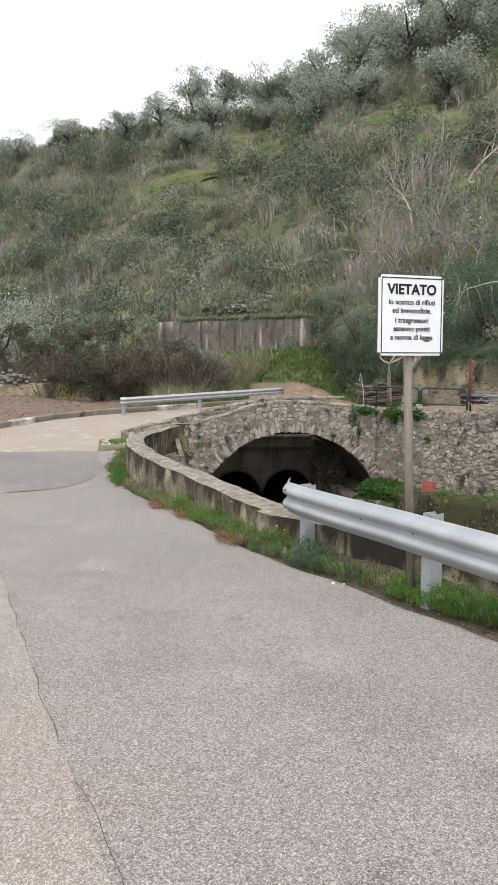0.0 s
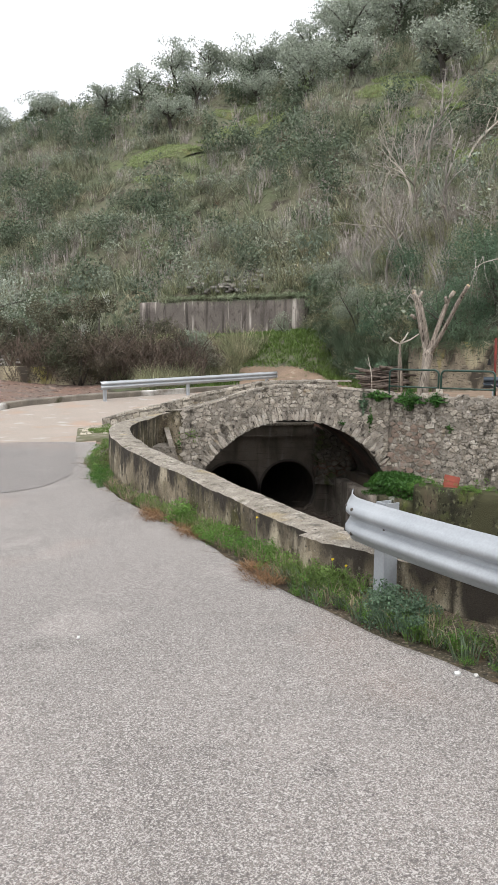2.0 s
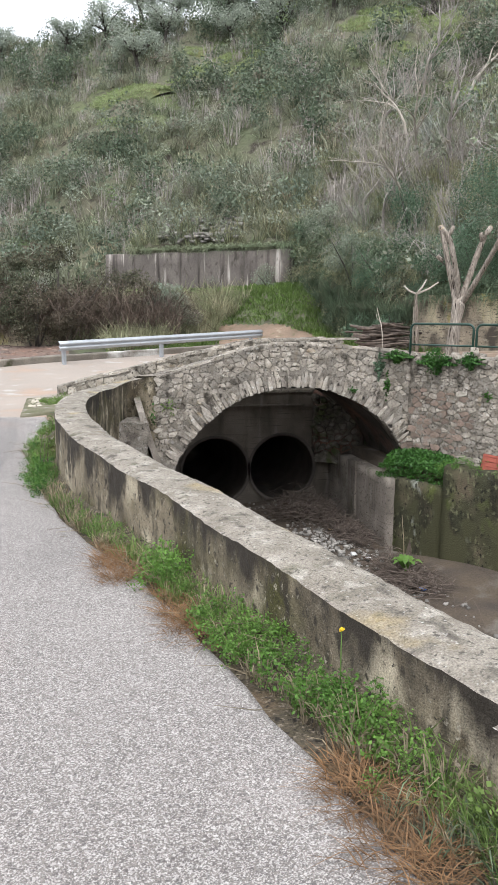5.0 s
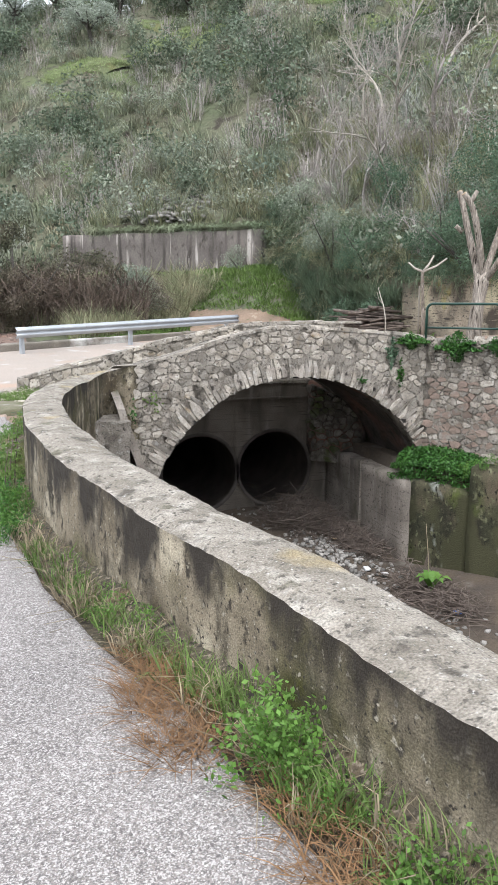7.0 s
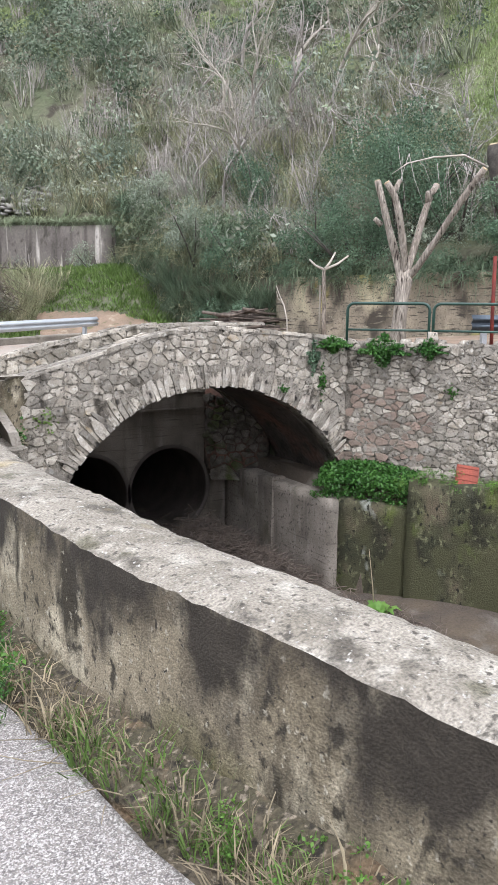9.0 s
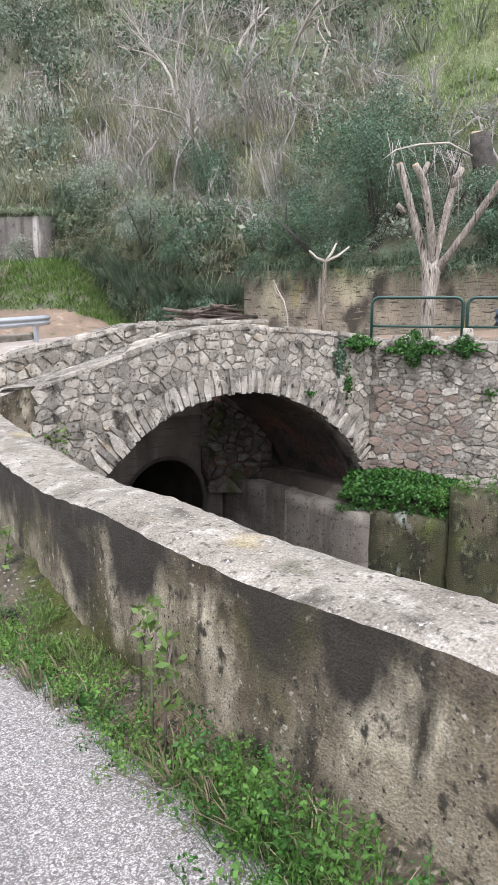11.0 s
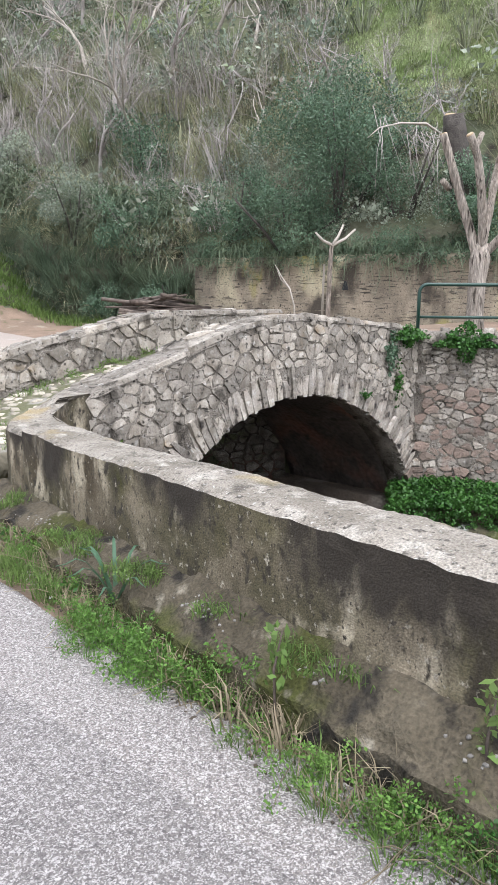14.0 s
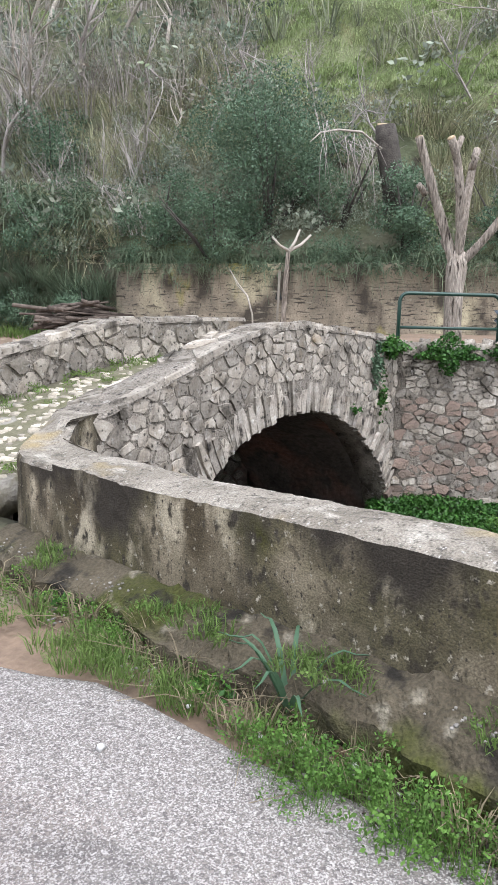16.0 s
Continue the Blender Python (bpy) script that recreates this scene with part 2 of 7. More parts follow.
# the M_CONC pattern again in darker tones, for the headwall only
M_HEADWALL = mat("dark_headwall_concrete", (0.17, 0.145, 0.118), (0.1, 0.086, 0.07), 1.6, 40, 0.9, 0.5, 0.01,
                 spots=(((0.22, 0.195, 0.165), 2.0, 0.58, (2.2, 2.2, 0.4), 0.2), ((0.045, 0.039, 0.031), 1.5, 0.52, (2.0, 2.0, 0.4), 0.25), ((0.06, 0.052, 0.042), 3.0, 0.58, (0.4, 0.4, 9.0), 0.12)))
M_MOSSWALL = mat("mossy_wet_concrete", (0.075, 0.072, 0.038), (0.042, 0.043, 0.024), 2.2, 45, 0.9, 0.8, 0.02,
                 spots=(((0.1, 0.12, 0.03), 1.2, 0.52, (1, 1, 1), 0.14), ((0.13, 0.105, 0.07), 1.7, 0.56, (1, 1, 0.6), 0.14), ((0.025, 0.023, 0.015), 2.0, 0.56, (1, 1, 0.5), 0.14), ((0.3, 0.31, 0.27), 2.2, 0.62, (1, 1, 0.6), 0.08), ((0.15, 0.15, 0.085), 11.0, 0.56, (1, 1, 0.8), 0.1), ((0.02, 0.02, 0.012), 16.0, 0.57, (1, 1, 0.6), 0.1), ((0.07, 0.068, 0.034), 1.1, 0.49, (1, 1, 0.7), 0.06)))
M_RETAIN = mat("retaining_wall_concrete", (0.36, 0.3, 0.22), (0.19, 0.16, 0.12), 1.3, 30, 0.92, 0.6, 0.02,
               spots=(((0.56, 0.49, 0.33), 0.55, 0.49, (1, 1, 0.6), 0.1), ((0.075, 0.062, 0.047), 1.0, 0.52, (1.2, 1.2, 0.7), 0.12), ((0.3, 0.265, 0.2), 5.0, 0.6, (0.5, 0.5, 2.4), 0.1),
                      ((0.065, 0.055, 0.043), 7.0, 0.57, (0.4, 0.4, 3.0), 0.1), ((0.06, 0.052, 0.042), 20.0, 0.58, (1, 1, 1), 0.1), ((0.36, 0.32, 0.08), 0.9, 0.6, (1, 1, 0.5), 0.1)))
M_FARWALL = mat("streaked_far_wall_concrete", (0.21, 0.182, 0.16), (0.13, 0.112, 0.1), 0.6, 14, 0.92, 0.4, 0.02,
                spots=(((0.52, 0.47, 0.42), 2.1, 0.56, (1, 1, 0.09), 0.06), ((0.06, 0.05, 0.044), 1.9, 0.53, (1, 1, 0.1), 0.12), ((0.07, 0.06, 0.05), 4.0, 0.58, (1, 1, 0.5), 0.12)))
M_GALV = mat("dull_galvanised_steel", (0.44, 0.46, 0.48), (0.37, 0.39, 0.41), 3.0, 60, 0.55, 0.06, 0.002, metal=0.35, grain=0.15, spec=0.5,
             spots=(((0.3, 0.29, 0.27), 5.0, 0.66, (1, 1, 0.5)),))
M_GREEN = mat("dark_green_paint", (0.012, 0.045, 0.032), (0.02, 0.055, 0.04), 5.0, 50, 0.4, 0.1, 0.002, grain=0.2, spec=0.5)
M_RUST = mat("red_rusty_paint", (0.2, 0.03, 0.02), (0.12, 0.025, 0.02), 8.0, 50, 0.7, 0.2, 0.003)
M_TILE = mat("terracotta_red", (0.33, 0.09, 0.06), (0.24, 0.07, 0.05), 5.0, 40, 0.85, 0.3, 0.005)
M_SIGN = mat("white_sign_enamel", (0.82, 0.84, 0.86), (0.78, 0.8, 0.82), 2.0, 30, 0.45, 0.0, grain=0.05, spec=0.5)
M_BLACK = mat("black_print_and_hole_shade", (0.012, 0.012, 0.014), (0.016, 0.016, 0.018), 5.0, 30, 0.5, 0.0, grain=0.1)
M_POLE = mat("weathered_pale_pole", (0.3, 0.27, 0.22), (0.22, 0.19, 0.15), 6.0, 60, 0.8, 0.3, 0.003, stretch=(1, 1, 0.15))
M_BARK = mat("furrowed_pale_bark", (0.5, 0.43, 0.36), (0.3, 0.25, 0.2), 9.0, 34, 0.95, 1.0, 0.04, stretch=(1.6, 1.6, 0.22), grain=0.7,
             spots=(((0.07, 0.055, 0.042), 14.0, 0.58, (1.6, 1.6, 0.15)),))
M_CUT = mat("fresh_cut_wood", (0.5, 0.38, 0.24), (0.42, 0.31, 0.19), 12.0, 60, 0.85, 0.3, 0.005)
M_OLDBARK = mat("grey_olive_bark", (0.1, 0.088, 0.075), (0.06, 0.052, 0.045), 6.0, 30, 0.95, 0.8, 0.03)
M_TWIG = mat("bare_grey_twigs", (0.45, 0.406, 0.375), (0.312, 0.275, 0.25), 2.0, 30, 0.95, 0.2, 0.01, island=0.25)
M_PALETWIG = mat("pale_bare_twigs", (0.46, 0.414, 0.356), (0.345, 0.305, 0.253), 2.0, 30, 0.95, 0.2, 0.01, island=0.25)
M_LOG = mat("cut_log_bark", (0.17, 0.135, 0.11), (0.085, 0.066, 0.054), 6.0, 30, 0.95, 0.7, 0.02, rnd=0.3)
M_OLIVE = mat("silvery_olive_leaves", (0.4, 0.435, 0.36), (0.3, 0.335, 0.27), 0.6, 20, 0.75, 0.0, island=0.4, grain=0.2, through_light=0.4)
M_DARKLEAF = mat("dark_evergreen_leaves", (0.075, 0.13, 0.075), (0.12, 0.18, 0.11), 0.7, 20, 0.55, 0.0, island=0.45, grain=0.2, through_light=0.15)
M_SCRUB = mat("grey_green_scrub", (0.32, 0.345, 0.26), (0.19, 0.235, 0.175), 0.22, 6, 0.85, 0.0, island=0.4, grain=0.3, through_light=0.2,
              spots=(((0.24, 0.205, 0.16), 0.3, 0.55, (1, 1, 1)), ((0.16, 0.215, 0.09), 0.2, 0.6, (1, 1, 1))))
M_DRY = mat("dry_straw_grass", (0.32, 0.265, 0.175), (0.22, 0.18, 0.12), 0.5, 20, 0.9, 0.0, island=0.4, grain=0.2, through_light=0.2)
M_PINE = mat("fallen_brown_needles", (0.22, 0.125, 0.06), (0.15, 0.085, 0.042), 2.0, 20, 0.9, 0.0, island=0.4, grain=0.2)
M_GRASS = mat("fresh_green_grass", (0.115, 0.185, 0.045), (0.15, 0.22, 0.06), 0.8, 20, 0.7, 0.0, island=0.4, grain=0.2, through_light=0.3)
M_FIELD = mat("field_grass", (0.23, 0.3, 0.115), (0.33, 0.375, 0.185), 0.4, 20, 0.75, 0.0, island=0.35, grain=0.2, through_light=0.2)
M_LEDGE = mat("mossy_worn_ledge", (0.15, 0.125, 0.085), (0.085, 0.07, 0.045), 3.0, 70, 0.95, 1.0, 0.015, grain=0.6,
              spots=(((0.08, 0.085, 0.022), 1.8, 0.51, (1, 1, 1)), ((0.3, 0.265, 0.2), 7.0, 0.62, (1, 1, 1)), ((0.03, 0.026, 0.02), 5.0, 0.57, (1, 1, 1))))
M_BRAMBLE = mat("dark_bramble_leaves", (0.075, 0.085, 0.048), (0.13, 0.105, 0.075), 0.4, 12, 0.8, 0.0, island=0.45, grain=0.3, through_light=0.1)
# darker grass; on the bank its tone also stands in for shade
M_SHADEGRASS = mat("dark_grass_and_bank_shade", (0.095, 0.135, 0.08), (0.145, 0.175, 0.105), 0.5, 20, 0.8, 0.0, island=0.4, grain=0.2, through_light=0.2)
M_LONGGRASS = mat("hanging_long_grass", (0.207, 0.259, 0.155), (0.27, 0.287, 0.184), 0.5, 20, 0.8, 0.0, island=0.4, grain=0.2, through_light=0.25)
M_WEED = mat("bright_weed_leaves", (0.085, 0.18, 0.032), (0.14, 0.25, 0.05), 1.2, 20, 0.6, 0.0, island=0.4, grain=0.2, through_light=0.3)
M_IVY = mat("ivy_leaves", (0.035, 0.105, 0.018), (0.055, 0.14, 0.024), 1.5, 20, 0.5, 0.0, island=0.45, grain=0.2, through_light=0.25)
M_BLUELEAF = mat("blue_green_strap_leaves", (0.09, 0.17, 0.1), (0.07, 0.14, 0.075), 3.0, 30, 0.5, 0.0, grain=0.2, through_light=0.25)
M_YELLOW = mat("yellow_petals", (0.75, 0.6, 0.02), (0.7, 0.5, 0.02), 4.0, 30, 0.6, 0.0)
M_WHITE = mat("white_scraps", (0.7, 0.7, 0.68), (0.6, 0.59, 0.56), 6.0, 40, 0.7, 0.1, 0.003)
M_BLUE = mat("blue_plastic", (0.02, 0.09, 0.32), (0.03, 0.12, 0.4), 6.0, 40, 0.35, 0.0)
M_PEBBLE = mat("stream_pebbles", (0.32, 0.3, 0.27), (0.2, 0.185, 0.165), 3.0, 40, 0.85, 0.4, 0.01, island=0.5)
M_COBBLE = mat("pale_worn_cobbles", (0.52, 0.47, 0.38), (0.38, 0.34, 0.27), 3.0, 40, 0.88, 0.4, 0.01, island=0.35)
M_RUBBLE = mat("reddish_rubble", (0.23, 0.145, 0.11), (0.19, 0.15, 0.125), 0.8, 20, 0.95, 0.5, 0.03, island=0.45)
M_BED = mat("dark_stream_litter", (0.075, 0.06, 0.048), (0.11, 0.085, 0.06), 1.5, 25, 0.95, 0.8, 0.05,
            spots=(((0.16, 0.14, 0.115), 1.1, 0.58, (1, 1, 1)),))
M_PIPE = mat("dark_pipe_and_bolt_holes", (0.1, 0.085, 0.072), (0.06, 0.05, 0.043), 2.0, 25, 0.75, 0.3, 0.01)
M_CAR = mat("dark_blue_grey_metal", (0.06, 0.075, 0.095), (0.07, 0.085, 0.1), 2.0, 20, 0.35, 0.0, metal=0.4)


# ---- helpers for meshes ----
def mesh_ob(name, verts, faces, material, parent=None, smooth=False):
    me = bpy.data.meshes.new(name)
    if isinstance(faces, np.ndarray):
        v = np.asarray(verts, dtype=np.float32)
        k = faces.shape[1]
        me.vertices.add(len(v))
        me.vertices.foreach_set("co", v.ravel())
        me.loops.add(faces.size)
        me.loops.foreach_set("vertex_index", faces.astype(np.int32).ravel())
        me.polygons.add(len(faces))
        me.polygons.foreach_set("loop_start", np.arange(0, faces.size, k, dtype=np.int32))
        me.polygons.foreach_set("loop_total", np.full(len(faces), k, dtype=np.int32))
        me.update(calc_edges=True)
    else:
        me.from_pydata([tuple(p) for p in verts], [], faces)
        me.update()
    me.materials.append(material)
    if smooth:
        me.polygons.foreach_set("use_smooth", np.ones(len(me.polygons), dtype=bool))
    ob = new(name, me)
    if parent is not None:
        ob.parent = parent
    return ob


def part(name, bm, material, parent=None, label="", smooth=False):
    me = bpy.data.meshes.new(name)
    bm.to_mesh(me)
    bm.free()
    me.materials.append(material)
    if smooth:
        me.polygons.foreach_set("use_smooth", np.ones(len(me.polygons), dtype=bool))
    ob = new(name, me)
    if parent is not None:
        ob.parent = parent
    return tagged(ob, label) if label else ob


def spline(pts, step):
    """Points along a smooth curve through pts."""
    p = [np.array(q, float) for q in pts]
    p = [2 * p[0] - p[1]] + p + [2 * p[-1] - p[-2]]
    out = []
    for a, b, c, d in zip(p, p[1:], p[2:], p[3:]):
        k = max(1, int(np.linalg.norm(c - b) / step))
        for i in range(k):
            u = i / k
            out.append(0.5 * (2 * b + (c - a) * u + (2 * a - 5 * b + 4 * c - d) * u * u + (3 * b - a - 3 * c + d) * u ** 3))
    out.append(p[-2])
    return np.array(out)


def polyline(pts, step):
    out = []
    for a, b in zip(pts, pts[1:]):
        a, b = np.array(a, float), np.array(b, float)
        k = max(1, int(np.linalg.norm(b - a) / step))
        out += [a + (b - a) * i / k for i in range(k)]
    return np.array(out + [np.array(pts[-1], float)])


def fuzz(p, amp, size=0.25):
    v = noise.noise_vector(Vector(p) / size) + 0.5 * noise.noise_vector(Vector(p) / (size * 0.33))
    return (p[0] + v.x * amp, p[1] + v.y * amp, p[2] + v.z * amp)


def rings_mesh(name, rings, material, parent=None, closed=True, caps=True, smooth=True):
    n = len(rings[0])
    verts = [p for r in rings for p in r]
    faces = []
    for i in range(len(rings) - 1):
        for j in range(n if closed else n - 1):
            k = (j + 1) % n
            faces.append((i * n + j, i * n + k, (i + 1) * n + k, (i + 1) * n + j))
    if caps and closed:
        faces.append(tuple(range(n - 1, -1, -1)))
        faces.append(tuple((len(rings) - 1) * n + j for j in range(n)))
    return mesh_ob(name, verts, faces, material, parent, smooth)


def tube_rings(path, radii, sides=8, wob=0.0):
    """Rings of a tapered tube along 3D points."""
    rings = []
    path = [Vector(p) for p in path]
    ref = Vector((0.31, 0.17, 0.93))
    for i, p in enumerate(path):
        d = (path[min(i + 1, len(path) - 1)] - path[max(i - 1, 0)]).normalized()
        a = d.cross(ref if abs(d.dot(ref)) < 0.95 else Vector((1, 0, 0))).normalized()
        b = d.cross(a)
        r = radii[i] if isinstance(radii, (list, tuple)) else radii
        ring = []
        for j in range(sides):
            an = 2 * math.pi * j / sides
            rr = r * (1 + wob * noise.noise(Vector((p.x * 3 + math.cos(an), p.y * 3 + math.sin(an), p.z * 1.2))))
            q = p + (a * math.cos(an) + b * math.sin(an)) * rr
            ring.append(tuple(q))
        rings.append(ring)
    return rings


def tube(name, path, radii, material, parent=None, sides=8, wob=0.0):
    return rings_mesh(name, tube_rings(path, radii, sides, wob), material, parent)


def box_bm(x0, x1, y0, y1, z0, z1, bevel=0.0, seg=2):
    bm = bmesh.new()
    bmesh.ops.create_cube(bm, size=1)
    for v in bm.verts:
        v.co = Vector(((x0 + x1) / 2 + v.co.x * (x1 - x0), (y0 + y1) / 2 + v.co.y * (y1 - y0), (z0 + z1) / 2 + v.co.z * (z1 - z0)))
    if bevel:
        bmesh.ops.bevel(bm, geom=bm.edges[:], offset=bevel, segments=seg, affect="EDGES")
    return bm


def wall_sweep(name, line, outer, inner, material, parent=None, amp=0.012, rows_out=8, rows_top=5, rows_in=8, size=0.25, smooth=True, top_round=0.03):
    """A wall along a line of plan points. outer(i, p) and inner(i, p) give (offset, z bottom, z top); offsets lie along the left normal."""
    rings = []
    for i, p in enumerate(line):
        d = line[min(i + 1, len(line) - 1)] - line[max(i - 1, 0)]
        d = d / np.linalg.norm(d)
        nrm = np.array((-d[1], d[0]))
        oo, ob, ot = outer(i, p)
        io, ib, it = inner(i, p)
        ring = []
        for k in range(rows_out):
            ring.append((*(p + nrm * oo), ob + (ot - top_round - ob) * k / (rows_out - 1)))
        for k in range(rows_top):
            u = (k + 0.5) / rows_top
            lift = top_round * (1 - abs(2 * u - 1) ** 6)
            ring.append((*(p + nrm * (oo + (io - oo) * (0.06 + 0.88 * u))), ot + (it - ot) * u - top_round + lift))
        for k in range(rows_in):
            ring.append((*(p + nrm * io), it - top_round + (ib - it + top_round) * k / (rows_in - 1)))
        rings.append([fuzz(q, amp, size) for q in ring])
    return rings_mesh(name, rings, material, parent, closed=True, caps=True, smooth=smooth)


def inside(px, py, poly):
    """Even-odd test of arrays of points in a polygon."""
    res = np.zeros(px.shape, bool)
    j = len(poly) - 1
    for i in range(len(poly)):
        (xi, yi), (xj, yj) = poly[i], poly[j]
        if yi != yj:
            res ^= ((yi > py) != (yj > py)) & (px < (xj - xi) * (py - yi) / (yj - yi) + xi)
        j = i
    return res
# ---- plan ----
PARAPET = [(-3.30, -13.2), (-3.62, -11.7), (-3.86, -10.5), (-4.12, -9.5), (-4.38, -8.5), (-4.57, -7.3), (-4.63, -6.1), (-4.62, -5.2),
           (-4.54, -4.3), (-4.38, -3.4), (-4.2, -2.5), (-4.0, -1.7), (-3.78, -0.8)]
NEAR_WALL = [(-0.9, -21.5), (-1.55, -18.5), (-2.25, -16.4), (-2.75, -15.2), (-3.12, -14.1), (-3.30, -13.2)]
STREAM_WALL = [(2.5, 3.3), (2.47, 1.4), (2.5, -0.4), (2.82, -0.9), (3.2, -1.65), (4.3, -3.1), (7.0, -6.6), (10.0, -10.5), (13.0, -15.0)]
STONE_WALL = [(3.12, 0.0), (3.45, -0.5), (3.85, -1.1), (4.8, -2.35), (6.5, -4.5), (9.5, -8.3), (13.5, -13.5)]
RETAIN = [(8.1, 9.9), (8.75, 7.9), (9.35, 5.9), (9.95, 3.7), (10.6, 1.6), (11.6, -1.6), (13.6, -8.0), (16.0, -15.0)]
FAR_WALL = [(7.0, 21.3), (-1.8, 28.7)]
KERB = [(-14.0, 0.5), (-9.2, 5.2), (-7.2, 8.0), (-5.4, 9.5), (-4.2, 10.2), (3.2, 14.55)]


def road_z(x, y):
    z = np.interp(y, [-60, -22, -16, -10, -5, 0, 4, 9, 13, 20], [2.2, 1.06, 0.84, 0.58, 0.46, 0.42, 0.46, 0.78, 1.02, 1.4])
    cross = np.clip(0.03 * (x + 4.8), -0.08, 0.08) * np.clip((-y - 4) / 6, 0, 1)
    east = np.clip((x + 4.0) / 7.3, 0, 1.15) * 0.9 * np.clip((7.5 - y) / 5, 0, 1) * (y > 1.8)
    return z + cross + east + np.clip(x - 3.3, 0, 5) * 0.08 * (y > 6)


def foot_s(c):
    return np.interp(c, [-60, -30, -18.3, -8.4, -4.5, -0.2, 3.5, 6.9, 11.1, 16.5, 40], [18, 20, 20.8, 20.8, 16.6, 12.8, 10.4, 8.2, 5.4, 2.2, -8])


def hill_z(x, y):
    """Height of the hillside above its foot line."""
    s, c = 0.645 * x + 0.764 * y, 0.764 * x - 0.645 * y
    sf = foot_s(c)
    top = np.interp(c, [-40, -21, -18.6, -18.3, -8.4, -8.0, -4, -0.5, -0.2, 30], [2.0, 2.4, 3.8, 5.95, 5.85, 4.8, 3.2, 2.6, 3.15, 3.3])
    d = s - sf
    crest = np.interp(c, [-74, -34, -18, -5, 25], [37, 39, 46, 56, 62]) + 1.2 * np.sin(c * 0.21)
    up = np.where(d < crest, d, crest + (d - crest) * 0.1)
    wave = 0.45 * np.sin(s * 1.05 + 0.6 * np.sin(c * 0.21)) * np.clip(d / 6, 0, 1) + 0.5 * np.sin(c * 0.33 + s * 0.15) * np.clip(d / 8, 0, 1)
    return top + 0.8 * up + wave


def ground_z(x, y):
    x, y = np.asarray(x, float), np.asarray(y, float)
    s, c = 0.645 * x + 0.764 * y, 0.764 * x - 0.645 * y
    sf = foot_s(c)
    z = road_z(x, y) - 0.05
    # rubble yard and grassy bank beyond the kerb
    bank = np.clip((s - 13.2) / 7.4, 0, 1)
    z = z + 2.35 * bank * bank * (3 - 2 * bank) * np.clip((c + 24) / 6, 0, 1) * np.clip((-4.4 - c) / 2, 0, 1)
    # terrace on the far side of the stream
    terr = inside(x, y, [(3.25, 2.6), (3.25, 0.1)] + [(a + 0.2, b + 0.1) for a, b in STONE_WALL] + [(40, -16), (40, 2.6)])
    z = np.where(terr, 1.45 + 0.02 * (x - 4), z)
    z = np.where(s > sf + 0.3, hill_z(x, y), z)
    shelf = inside(x, y, [(2.3, 3.5), (2.3, -0.42)] + [(a - 0.3, b - 0.2) for a, b in STREAM_WALL[3:]] + [(a + 0.25, b) for a, b in STONE_WALL[::-1]] + [(3.4, 3.5)])
    z = np.where(shelf, -0.95 + np.clip(-y - 1, 0, 4) * 0.06, z)
    chan = inside(x, y, [(-0.6, -22), (4, -40), (40, -40), (13.1, -15.0)] + [(a + 0.18, b + 0.08) for a, b in STREAM_WALL[::-1][1:-1]] + [(2.65, 3.3), (3.2, 3.3), (3.2, 9.0), (-3.15, 9.0), (-3.2, 0)] + [(a + 0.22, b) for a, b in PARAPET[::-1]] + [(a + 0.2, b) for a, b in NEAR_WALL[::-1]])
    bed = -2.78 + 0.18 * np.clip((y + 1) / 4, 0, 1) + 0.12 * np.sin(x * 2.1 + y) * np.cos(y * 1.3)
    return np.where(chan, bed, z)


def dirt_track(x, y):
    """True on the bare dirt track that climbs past the barrier."""
    s, c = 0.645 * x + 0.764 * y, 0.764 * x - 0.645 * y
    edge = 0.25 * np.sin(y * 1.9) + 0.15 * np.sin(x * 4.3)
    return (c > -9.6 - np.clip(s - 15, -1.5, 3) * 0.5 + edge) & (c < 6) & (s < np.minimum(15.9, foot_s(c) - 0.4) + 0.4 * edge)


def axis(lo, hi, fine, far_lo, far_hi):
    a = list(np.arange(lo, hi + 1e-6, fine))
    st = fine
    while a[-1] < far_hi:
        st *= 1.16
        a.append(a[-1] + st)
    st = fine
    while a[0] > far_lo:
        st *= 1.16
        a.insert(0, a[0] - st)
    return np.array(a)


def grid_mesh(name, xs, ys, zfun, material, keep=None, rough=0.0):
    X, Y = np.meshgrid(xs, ys)
    Z = zfun(X, Y)
    if rough:
        Z = Z + np.random.default_rng(3).normal(0, rough, Z.shape)
    n, m = X.shape
    idx = np.arange(n * m).reshape(n, m)
    f = np.stack([idx[:-1, :-1], idx[:-1, 1:], idx[1:, 1:], idx[1:, :-1]], -1).reshape(-1, 4)
    if keep is not None:
        cx, cy = (X[:-1, :-1] + X[1:, 1:]).ravel() / 2, (Y[:-1, :-1] + Y[1:, 1:]).ravel() / 2
        f = f[keep(cx, cy)]
    v = np.stack([X.ravel(), Y.ravel(), Z.ravel()], -1)
    used = np.unique(f)
    remap = np.full(len(v), -1)
    remap[used] = np.arange(len(used))
    return mesh_ob(name, v[used], remap[f], material, smooth=True)


